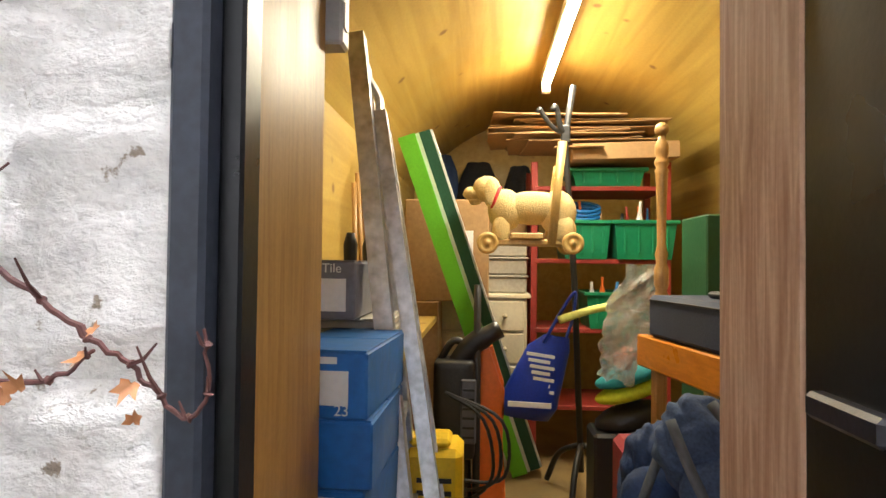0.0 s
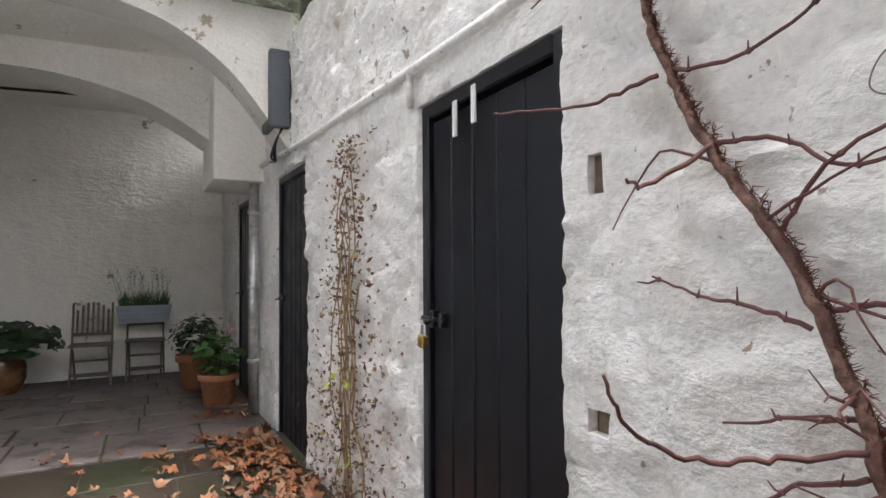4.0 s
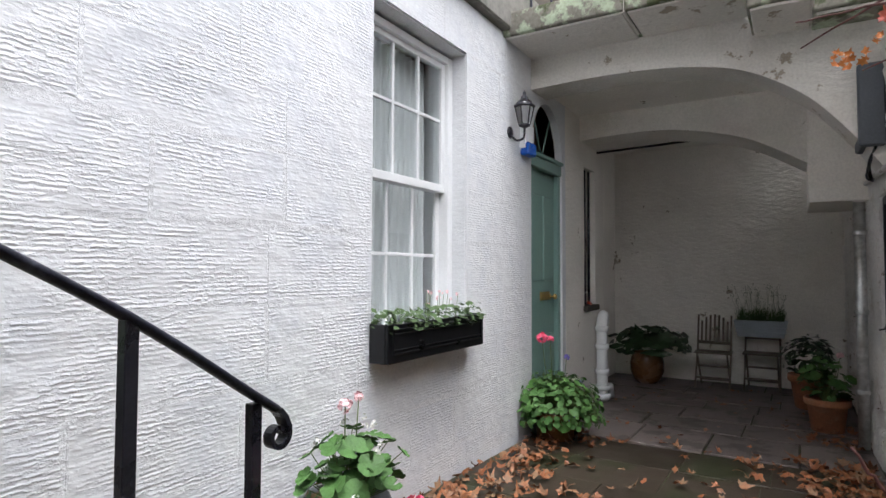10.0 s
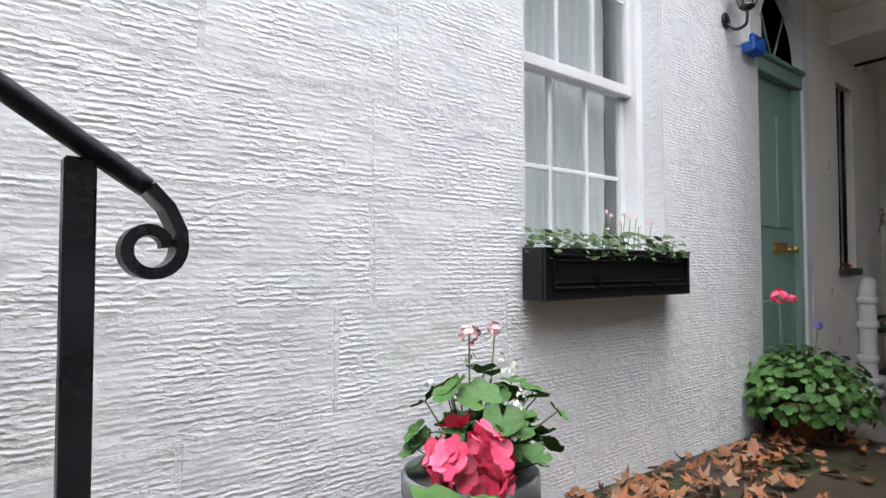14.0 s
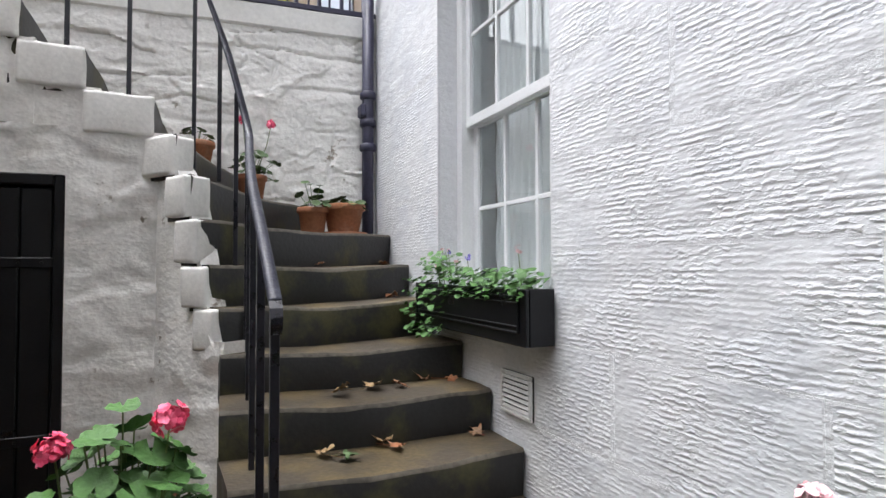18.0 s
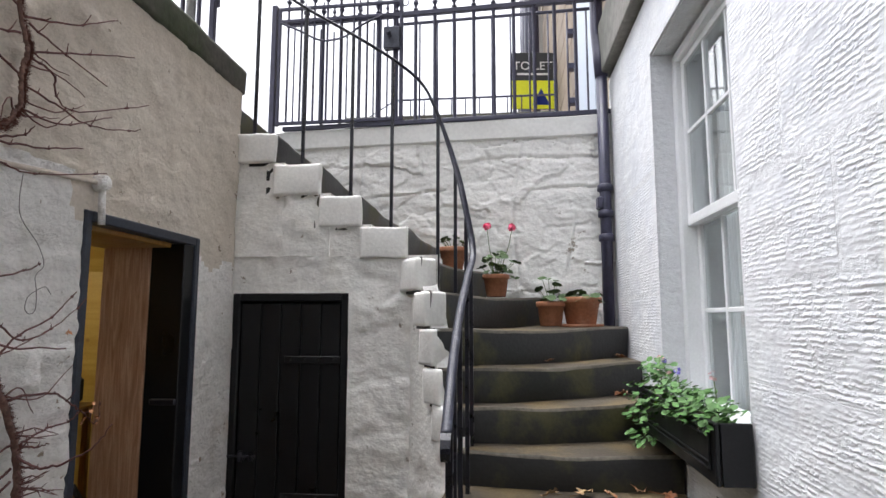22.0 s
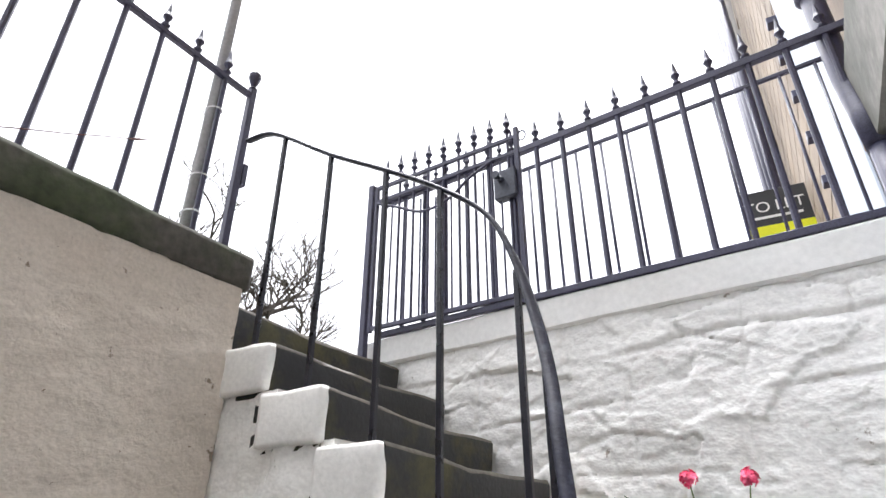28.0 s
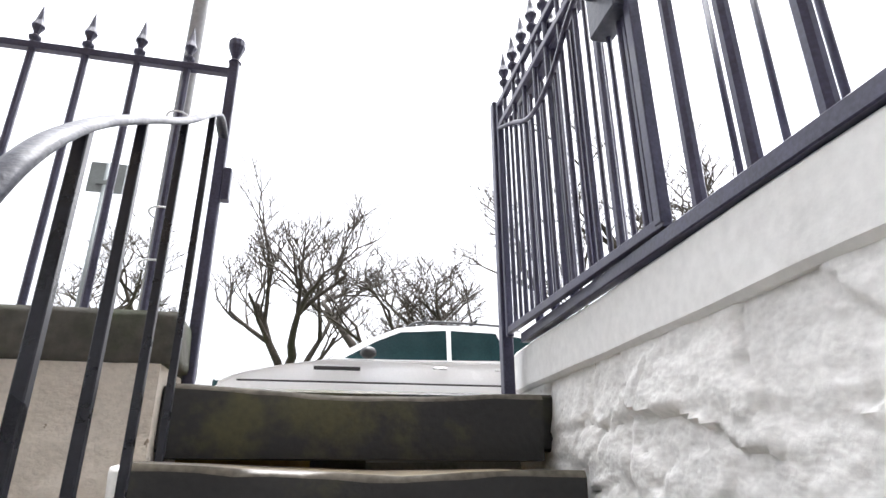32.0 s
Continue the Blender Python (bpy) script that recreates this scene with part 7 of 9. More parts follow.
card = mat("cardboard", (0.36, 0.22, 0.10), rough=0.9, var=0.2, fine=50, coarse=4, bump=0.2, rnd=0.3)
blue = mat("blue printed carton", (0.015, 0.13, 0.42), rough=0.45, var=0.15, fine=40, coarse=5)
paper = mat("white paper label", (0.74, 0.74, 0.72), rough=0.7, var=0.06)
alu = mat("scuffed aluminium", (0.55, 0.55, 0.57), rough=0.38, metal=0.85, var=0.3, fine=40, coarse=14, bump=0.2)
crateg = mat("green plastic crate", (0.01, 0.22, 0.10), rough=0.4, var=0.12)
navy = mat("navy fabric", (0.02, 0.045, 0.12), rough=0.85, var=0.3, fine=120, coarse=8, bump=0.4)
orange = mat("orange plastic", (0.80, 0.17, 0.015), rough=0.35, var=0.1)
yellow = mat("yellow plastic", (0.75, 0.50, 0.02), rough=0.4, var=0.1)
lime = mat("lime ribbed foam", (0.16, 0.62, 0.03), rough=0.6, var=0.12, fine=200, coarse=5, bump=0.4)
dgreen = mat("dark green foam", (0.02, 0.10, 0.06), rough=0.7, var=0.2, fine=200, bump=0.3)
cream = mat("cream cabinet paint", (0.62, 0.55, 0.40), rough=0.5, var=0.08)
redp = mat("red shelf steel", (0.28, 0.03, 0.02), rough=0.5, var=0.2)
pine = wood_mat("honey pine", (0.52, 0.30, 0.10), (0.40, 0.21, 0.06), axis=2, rough=0.4, scale=1.5, coat=0.2)
blackp = mat("black plastic", (0.015, 0.015, 0.016), rough=0.45, var=0.2)
pale_pine = wood_mat("pale yellow pine", (0.64, 0.44, 0.15), (0.52, 0.33, 0.10), axis=2, rough=0.45, scale=1.5, coat=0.2)
plush = mat("cream plush", (0.66, 0.50, 0.22), rough=1.0, var=0.15, fine=160, coarse=10, bump=0.9, bdist=0.006)
clear = mat("crumpled clear wrap", (0.75, 0.75, 0.72), rough=0.2, var=0.1, trans=0.75, bump=0.8, bdist=0.01, fine=25)


def words(text, size, mx, material, parent, name="lettering"):
    cu = bpy.data.curves.new(name, "FONT")
    cu.body = text
    cu.size = size
    cu.extrude = 0.0006
    tmp = new(name, cu)
    me = bpy.data.meshes.new_from_object(tmp)
    bpy.data.objects.remove(tmp)
    me.materials.clear()
    me.materials.append(material)
    ob = new(name, me)
    ob.parent = parent
    ob.matrix_local = mx
    return ob


FACE = Matrix.Rotation(radians(90), 4, "X")


def carton(x0, x1, y0, y1, z0, z1, material, label, sticker=True, turn=0.0, cat="box"):
    e = empty("tile_box", Matrix.Translation(((x0 + x1) / 2, (y0 + y1) / 2, z0)) @ Matrix.Rotation(radians(turn), 4, "Z"))
    tagged(e, label, cat)
    w, d, h = (x1 - x0) / 2, (y1 - y0) / 2, z1 - z0
    bm = bmesh.new()
    add_box(bm, (-w, -d, 0), (w, d, h - 0.004), 0.004)
    part("carton", bm, material, e)
    box("flap", (-w + 0.003, -d + 0.003, h - 0.004), (w - 0.003, -0.003, h), material, e, 0.001)
    box("flap", (-w + 0.003, 0.003, h - 0.004), (w - 0.003, d - 0.003, h), material, e, 0.001)
    if sticker:
        box("label", (-w * 0.25, -d - 0.0015, h * 0.20), (w * 0.60, -d + 0.001, h * 0.70), paper, e, 0.0005, "blank white paper label")
        words("23", 0.03, Matrix.Translation((w * 0.30, -d - 0.002, h * 0.06)) @ FACE, paper, e, "print")
        box("logo_bar", (-w * 0.35, -d - 0.0015, h * 0.80), (w * 0.35, -d + 0.001, h * 0.90), paper, e, 0.0005)
    return e


zst = SZ
for i in range(7):
    zt = 1.128 - 0.1326 * i
    carton(-0.965 + 0.004 * (i % 3), -0.781 + 0.004 * (i % 2), 0.50, 0.86, zt - 0.1316 if i < 6 else zst, zt, blue,
           "blue tile carton with a white label in a stack" if i % 2 == 0 else "plain blue tile carton in a stack", i % 2 == 0, (-3, -1, -4, 0, -2, 1, 0)[i])
g = carton(-1.03, -0.885, 0.80, 1.10, 1.155, 1.30, mat("grey printed carton", (0.16, 0.16, 0.19), rough=0.6), "grey tile carton with a printed label", False)
words("Tile", 0.032, Matrix.Translation((-0.01, -0.152, 0.115)) @ FACE, paper, g, "print")
box("label", (-0.05, -0.1515, 0.02), (0.05, -0.149, 0.10), paper, g, 0.0005)
for i in range(4):
    carton(-1.08, -0.82, 0.88, 1.25, 1.04 + i * 0.028, 1.066 + i * 0.028, mat("pale tile pack", (0.45, 0.42, 0.36), rough=0.7, rnd=0.4) if i == 0 else bpy.data.materials["pale tile pack"], "flat pack of pale tiles", False, random.uniform(-5, 5), "tiles")
tagged(box("side_shelf", (-1.14, 0.62, 1.01), (-0.80, 2.2, 1.038), ply, None, 0.003), "plywood ledge along the storeroom wall", "shelf")
for y in (0.9, 2.0):
    tagged(box("shelf_leg", (-1.12, y, zst), (-1.08, y + 0.04, 1.01), pine, None, 0.003), "pine leg below the plywood ledge", "shelf leg")
for i, y in enumerate((1.15, 1.42)):
    c = tagged(empty("hand_clamp", Matrix.Translation((-0.98, y, 1.30))), "black handled tool standing on the ledge", "tool")
    lathe("grip", [(0.016, -0.26), (0.02, 0.0), (0.022, 0.05), (0.012, 0.085)], blackp, c, 10)
for i in range(5):
    tagged(tube("timber_offcut", [(-1.08 + 0.02 * i, 1.7 + 0.06 * i, 1.04), (-1.11, 1.75 + 0.06 * i, 1.62 + 0.05 * (i % 3))], 0.012, pine, None, 4), "thin timber offcut leaning on the wall", "timber")

# step ladder
lad = tagged(empty("step_ladder"), "scuffed aluminium step ladder folded and leaning", "ladder")
A0, A1 = Vector((-0.688, 0.71, zst)), Vector((-0.937, 1.0, 1.93))
B0, B1 = Vector((-0.593, 0.69, zst)), Vector((-0.867, 1.0, 1.713))
for a, b, w in ((A0, A1, 0.034), (A0 + Vector((-0.02, 0.34, 0)), A1 + Vector((-0.03, 0.26, 0)), 0.026), (B0, B1, 0.026), (B0 + Vector((-0.02, 0.32, 0)), B1 + Vector((-0.02, 0.24, 0)), 0.017)):
    bm = bmesh.new()
    add_tube(bm, [a, b], w, 4)
    part("stile", bm, alu, lad)
for i in range(6):
    t = 0.10 + 0.145 * i
    a, b = A0.lerp(A1, t), (A0 + Vector((-0.02, 0.34, 0))).lerp(A1 + Vector((-0.03, 0.26, 0)), t)
    bm = bmesh.new()
    add_tube(bm, [a, b], 0.02, 4)
    part("tread", bm, alu, lad)
bm = bmesh.new()
add_tube(bm, spline([B1, B1 + Vector((-0.01, 0.02, 0.05)), A1 + Vector((0.02, 0.02, -0.10))], 4), 0.014, 6)
part("top_bow", bm, alu, lad)

# green foam board standing on end
fb = tagged(empty("foam_board"), "tall lime green ribbed board with white stripe leaning", "board")
T0, T1 = Vector((-0.97, 2.00, 1.857)), Vector((-0.42, 2.40, 0.205))
d = (T0 - T1)
side = Vector((d.z, 0, -d.x)).normalized()
for off, wd, mm, nm in ((0.0, 0.080, lime, "panel"), (0.081, 0.016, paper, "stripe"), (0.098, 0.052, dgreen, "panel"), (0.151, 0.010, paper, "stripe")):
    bm = bmesh.new()
    vs = []
    for p in (T1, T0):
        for s in (off, off + wd):
            for yy in (0, 0.05 + off * 0.4):
                vs.append(bm.verts.new(p + side * s + Vector((0, yy + off * 0.25, 0))))
    for f in ((0, 1, 3, 2), (4, 6, 7, 5), (0, 4, 5, 1), (2, 3, 7, 6), (0, 2, 6, 4), (1, 5, 7, 3)):
        bm.faces.new([vs[i] for i in f])
    part(nm, bm, mm, fb)

# push-along toy dog
dog = tagged(empty("toy_dog", Matrix.Translation((-0.38, 2.02, 1.385))), "cream plush dog on a wooden push-along toy trolley", "toy")
box("deck", (-0.20, -0.07, -0.01), (0.20, 0.07, 0.018), pale_pine, dog, 0.006)
box("crosspiece", (-0.08, -0.085, 0.018), (0.06, -0.05, 0.045), pale_pine, dog, 0.005)
for x in (-0.18, 0.185):
    for y in (-0.10, 0.085):
        lathe("wheel", [(0.006, -0.012), (0.044, -0.012), (0.047, -0.006), (0.047, 0.006), (0.044, 0.012), (0.03, 0.012), (0.028, 0.008), (0.012, 0.008), (0.012, 0.018)], pale_pine, dog, 20, Matrix.Translation((x, y, 0.0)) @ Matrix.Rotation(radians(90), 4, "X"))
bm = bmesh.new()


def blob(c, r, m=None):
    bmesh.ops.create_uvsphere(bm, u_segments=16, v_segments=10, radius=1, matrix=Matrix.Translation(c) @ (m or Matrix()) @ Matrix.Diagonal((*r, 1)))


blob((0.02, 0, 0.16), (0.165, 0.075, 0.075))
blob((-0.10, 0, 0.15), (0.08, 0.08, 0.095))
blob((0.13, 0, 0.14), (0.085, 0.08, 0.10))
blob((-0.185, 0, 0.245), (0.065, 0.06, 0.06))
blob((-0.245, 0, 0.225), (0.05, 0.035, 0.03))
blob((-0.17, -0.055, 0.225), (0.03, 0.014, 0.06))
blob((-0.17, 0.055, 0.225), (0.03, 0.014, 0.06))
blob((-0.12, 0.045, 0.06), (0.04, 0.035, 0.07))
blob((-0.12, -0.045, 0.06), (0.04, 0.035, 0.07))
blob((0.15, 0.05, 0.06), (0.055, 0.035, 0.07))
blob((0.15, -0.05, 0.06), (0.055, 0.035, 0.07))
blob((-0.235, 0, 0.19), (0.03, 0.025, 0.016))
for v in bm.verts:
    v.co += noise.noise_vector(v.co * 40) * 0.005
part("plush_body", bm, plush, dog, "", True)
bm = bmesh.new()
add_tube(bm, [(-0.145 + 0.02 * math.sin(a), 0.066 * math.cos(a), 0.20 + 0.052 * math.sin(a)) for a in [i * math.pi / 8 for i in range(17)]], 0.008, 6)
part("collar", bm, mat("red ribbon", (0.6, 0.03, 0.03), rough=0.6), dog, "red collar")
for y in (-0.085, 0.085):
    tube("handle_post", [(0.095, y, 0.0), (0.14, y, 0.44 if y < 0 else 0.36)], 0.024, pale_pine, dog, 4)
box("handle_bar", (0.118, -0.085, 0.30), (0.142, 0.085, 0.33), pale_pine, dog, 0.008)

# red steel shelving with crates
sh = tagged(empty("steel_shelving", Matrix.Translation((0.06, 2.85, zst))), "dark red steel shelving crowded with stored things", "shelving")
for x in (-0.36, 0.36):
    for y in (-0.2, 0.2):
        box("upright", (x - 0.018, y - 0.018, 0), (x + 0.018, y + 0.018, 1.66), redp, sh, 0.003)
for z in (0.30, 0.72, 1.10, 1.50):
    box("shelf_board", (-0.36, -0.22, z), (0.36, 0.22, z + 0.025), redp, sh, 0.003)


def crate(x, y, z, w, d, h, label):
    e = empty("storage_crate", Matrix.Translation((x, y, z)))
    tagged(e, label, "crate", "green crates on the shelving")
    bm = bmesh.new()
    lo = [(-w * 0.86, -d * 0.86), (w * 0.86, -d * 0.86), (w * 0.86, d * 0.86), (-w * 0.86, d * 0.86)]
    hi = [(-w, -d), (w, -d), (w, d), (-w, d)]
    a = [bm.verts.new((p[0], p[1], 0)) for p in lo]
    b = [bm.verts.new((p[0], p[1], h)) for p in hi]
    bm.faces.new(a[::-1])
    for i in range(4):
        bm.faces.new((a[i], a[(i + 1) % 4], b[(i + 1) % 4], b[i]))
    part("tub", bm, crateg, e)
    for lo2, hi2 in (((-w - 0.012, -d - 0.012, h - 0.02), (w + 0.012, -d, h)), ((-w - 0.012, d, h - 0.02), (w + 0.012, d + 0.012, h)), ((-w - 0.012, -d, h - 0.02), (-w, d, h)), ((w, -d, h - 0.02), (w + 0.012, d, h))):
        box("rim", lo2, hi2, crateg, e, 0.003)
    for k in range(4):
        box("rib", (-w * 0.7 + k * w * 0.45, -d * 0.97 - 0.004, h * 0.15), (-w * 0.7 + k * w * 0.45 + 0.012, -d * 0.97 + 0.004, h * 0.85), crateg, e, 0.002)
    return e


crate(-0.02, 2.78, zst + 1.126, 0.13, 0.18, 0.21, "green plastic crate holding blue hose")
crate(0.29, 2.76, zst + 1.126, 0.165, 0.18, 0.21, "green plastic crate full of bottles and tools")
crate(0.16, 2.78, zst + 0.746, 0.18, 0.18, 0.20, "green plastic crate on a lower shelf")
crate(0.10, 2.80, zst + 1.526, 0.20, 0.18, 0.10, "shallow green crate on the top shelf")
bh = tagged(empty("blue_hose"), "coil of blue hose lying in a crate", "hose")
for k in range(4):
    tube("coil", [(-0.02 + 0.09 * math.cos(a), 2.72 + 0.05 * math.sin(a), zst + 1.35 + k * 0.022 + 0.03 * math.sin(a)) for a in [i * math.pi / 8 for i in range(17)]], 0.011, mat("blue hose", (0.01, 0.15, 0.45), rough=0.4) if k == 0 else bpy.data.materials["blue hose"], bh, 8)
for x, zc, mm, nm, lb in [(0.20, 1.36, orange, "bottle", "orange bottle in a crate"), (0.30, 1.35, paper, "bottle", "white bottle in a crate"), (0.38, 1.36, bpy.data.materials["blue hose"], "bottle", "blue bottle in a crate"), (0.25, 1.37, orange, "funnel", "orange funnel in a crate")]:
    o = lathe(nm, [(0.028, -0.12), (0.03, -0.11), (0.03, 0.02), (0.012, 0.05), (0.012, 0.075)], mm, None, 12, Matrix.Translation((x, 2.70, zst + zc - 0.12)))
    tagged(o, lb, nm)
random.seed(78)
oddments = [bpy.data.materials["blue hose"], orange, paper, redp, blackp, card]
for cx0, cx1, zc in ((0.17, 0.41, 1.128), (-0.12, 0.08, 1.128), (0.02, 0.30, 0.748)):
    for k in range(6):
        x = cx0 + (cx1 - cx0) * (k + 0.5) / 6
        r, hh = random.uniform(0.013, 0.021), random.uniform(0.25, 0.34)
        o = lathe("bottle", [(r * 0.9, 0), (r, 0.01), (r, hh * 0.7), (r * 0.45, hh * 0.85), (r * 0.45, hh)], oddments[(k * 5 + int(zc * 100)) % 6], None, 10,
                  Matrix.Translation((x, 2.66 + random.uniform(0, 0.1), zst + zc)) @ Matrix.Rotation(radians(random.uniform(-7, 7)), 4, "Y"))
        tagged(o, "small bottle standing among oddments in a crate", "bottle", "bottles in the crates")
random.seed(77)
for i in range(11):
    xa, xb = -0.52 + random.uniform(-0.06, 0.22), 0.44 - random.uniform(0, 0.30)
    bm = bmesh.new()
    add_box(bm, (xa, -0.24, 0), (xb, 0.22, 0.005), 0.001)
    bmesh.ops.subdivide_edges(bm, edges=[e for e in bm.edges if e.calc_length() > 0.3], cuts=5)
    for v in bm.verts:
        v.co.z += 0.010 * noise.noise(Vector((v.co.x * 3, v.co.y * 3, i * 2.7)))
    sheet = part("cardboard_sheet", bm, card)
    sheet.matrix_world = Matrix.Translation((0, 2.78 + random.uniform(-0.05, 0.05), 1.958 + 0.0145 * i)) @ Matrix.Rotation(radians(random.uniform(-5, 5)), 4, "Z") @ Matrix.Rotation(radians(random.uniform(-1.5, 0.5)), 4, "Y")
    tagged(sheet, "flattened cardboard sheet stacked on the shelving", "cardboard", "flattened cardboard on the shelving")
fbx = tagged(empty("flat_carton", Matrix.Translation((0.05, 2.62, 1.855)) @ Matrix.Rotation(radians(-1.5), 4, "Y")), "flat brown carton lying on top of the shelving", "box")
box("carton", (-0.16, -0.10, 0.0), (0.40, 0.28, 0.088), card, fbx, 0.004)
box("flap", (-0.26, -0.16, 0.058), (-0.0, -0.10, 0.064), card, fbx, 0.001)

# cream drawers and boxes behind
dr = tagged(empty("drawer_unit", Matrix.Translation((-0.56, 2.78, zst)) @ Matrix.Diagonal((1, 1, 0.95, 1))), "cream chest of drawers with round knobs", "drawers")
box("carcass", (-0.30, -0.2, 0), (0.22, 0.25, 0.955), cream, dr, 0.005)
box("top", (-0.32, -0.22, 0.955), (0.24, 0.25, 0.98), cream, dr, 0.005)
for i in range(5):
    o = box("drawer_front", (0.0, -0.215, 0.03 + i * 0.185), (0.205, -0.2, 0.20 + i * 0.185), cream, dr, 0.006)
    lathe("drawer_knob", [(0.006, 0), (0.006, 0.012), (0.014, 0.018), (0.012, 0.028)], cream, o, 10, Matrix.Translation((0.10, -0.215, 0.115 + i * 0.185)) @ Matrix.Rotation(radians(90), 4, "X"))
    box("drawer_front", (-0.285, -0.215, 0.03 + i * 0.185), (-0.015, -0.2, 0.20 + i * 0.185), cream, dr, 0.006)
for i in range(3):
    t = tagged(empty("storage_tub", Matrix.Translation((-0.45, 2.76, zst + 0.934 + i * 0.10))), "clear plastic tub of oddments on the drawers", "tub")
    box("tub_body", (-0.11, -0.14, 0), (0.11, 0.14, 0.085), mat("milky plastic", (0.36, 0.33, 0.27), rough=0.35) if i == 0 else bpy.data.materials["milky plastic"], t, 0.008)
    box("tub_lid", (-0.12, -0.15, 0.085), (0.12, 0.15, 0.097), bpy.data.materials["milky plastic"], t, 0.004)
cb = tagged(box("cardboard_box", (-0.98, 2.35, 1.10), (-0.55, 2.75, 1.62), card, None, 0.006), "large brown cardboard box stored on the ledge", "box")
box("label", (-0.72, 2.347, 1.32), (-0.63, 2.351, 1.46), paper, cb, 0.0005)
tagged(box("cardboard_box", (-1.10, 2.3, zst), (-0.80, 2.9, 1.10), card, None, 0.006), "tall brown cardboard box on the floor", "box")
tagged(box("cardboard_box", (-0.55, 2.9, 1.432), (-0.32, 3.02, 1.71), card, None, 0.006), "brown cardboard box on the cluttered shelf", "box")
# coat stand
cs = tagged(empty("coat_stand", Matrix.Translation((-0.14, 2.2, zst))), "black iron coat stand with bare hooks", "coat stand")
tube("pole", [(0.03, 0, 0.12), (-0.005, 0, 1.0), (-0.055, 0, 1.70), (-0.015, 0, 1.95)], 0.015, blackp, cs, 10)
box("collar", (-0.075, -0.02, 1.67), (-0.03, 0.02, 1.76), blackp, cs, 0.006)
for x1, z1, w in ((-0.165, 1.83, 0.011), (-0.095, 1.84, 0.014)):
    tube("hook", spline([(-0.052, 0, 1.71), ((x1 - 0.05) * 0.55, -0.02, 1.75), (x1, -0.03, z1 - 0.02), (x1 - 0.012, -0.035, z1), (x1 - 0.024, -0.035, z1 - 0.015)], 4), w, blackp, cs, 8)
for a in (10, 130, 250):
    c, s_ = math.cos(radians(a)), math.sin(radians(a))
    tube("foot", spline([(0.03, 0, 0.25), (0.03 + 0.14 * c, 0.14 * s_, 0.17), (0.03 + 0.22 * c, 0.22 * s_, 0.02)], 4), 0.014, blackp, cs, 8)
# blue carrier bag
bg_ = tagged(empty("carrier_bag", Matrix.Translation((-0.375, 2.14, 0.585)) @ Matrix.Scale(0.98, 4) @ Matrix.Rotation(radians(8), 4, "Y")), "blue woven carrier bag with white print hanging", "bag")
bm = bmesh.new()
for i, (z, w, dpt, ox) in enumerate([(0.0, 0.13, 0.05, -0.02), (0.06, 0.14, 0.06, 0.0), (0.20, 0.12, 0.05, 0.03), (0.34, 0.10, 0.03, 0.06), (0.40, 0.06, 0.015, 0.09)]):
    n = 16
    ring = [bm.verts.new((ox + w * math.cos(2 * math.pi * k / n) + 0.008 * noise.noise(Vector((k, i, 0))), dpt * math.sin(2 * math.pi * k / n) + 0.01 * noise.noise(Vector((k * 0.8, i, 4))), z)) for k in range(n)]
    if i:
        for k in range(n):
            bm.faces.new((prev[k], prev[(k + 1) % n], ring[(k + 1) % n], ring[k]))
    else:
        bm.faces.new(ring[::-1])
    prev = ring
part("bag_body", bm, mat("blue woven plastic", (0.01, 0.04, 0.38), rough=0.4, var=0.15, fine=90, bump=0.3), bg_, "", True)
for i in range(7):
    o = box("print_bar", (-0.045 + 0.012 * i, -0.066 + 0.004 * i, 0.30 - i * 0.028), (0.085 + 0.004 * i - 0.02 * (i % 2), -0.060 + 0.004 * i, 0.315 - i * 0.028), paper, bg_, 0.0005)
tube("strap", spline([(0.03, -0.02, 0.36), (0.08, -0.03, 0.5), (0.14, -0.02, 0.62), (0.15, 0.0, 0.5), (0.13, 0.0, 0.38)], 5), 0.008, bpy.data.materials["blue woven plastic"], bg_, 6)
box("white_strap", (-0.09, -0.068, 0.06), (0.11, -0.061, 0.085), paper, bg_, 0.001, "", Matrix.Rotation(radians(-6), 4, "Y"))
# leaf blower vacuum and orange saw guard
lbv = tagged(empty("leaf_blower", Matrix.Translation((-0.67, 1.47, zst))), "black and grey leaf blower vacuum with cable loops", "leaf blower")
bm = bmesh.new()
add_box(bm, (-0.075, -0.07, 0.42), (0.07, 0.07, 0.76), 0.03, seg=3)
part("motor_housing", bm, blackp, lbv, "", True)
box("grille", (0.02, -0.078, 0.48), (0.075, -0.066, 0.70), mat("dark grey plastic", (0.10, 0.10, 0.11), rough=0.5), lbv, 0.006, "slotted grey side panel")
for k in range(6):
    box("grille_slot", (0.028, -0.081, 0.50 + k * 0.032), (0.068, -0.077, 0.508 + k * 0.032), blackp, lbv, 0.001)
tube("nozzle", spline([(0.0, 0.0, 0.73), (0.06, 0.0, 0.81), (0.155, 0.01, 0.865)], 5), [0.040] * 8 + [0.034] * 3, blackp, lbv, 8)
tube("handle", spline([(-0.06, 0, 0.74), (-0.01, 0, 0.82), (0.05, 0, 0.80)], 4), 0.014, blackp, lbv, 8)
tube("stand_tube", [(0, 0, 0.44), (0.02, 0.02, 0.0)], 0.055, blackp, lbv, 12)
for k in range(3):
    tube("cable", spline([(-0.03, -0.1, 0.66), (0.10 + 0.03 * k, -0.14, 0.58), (0.13 + 0.02 * k, -0.14, 0.40), (0.04, -0.13, 0.32 + 0.03 * k), (-0.05, -0.12, 0.42)], 5), 0.006, blackp, lbv, 6)
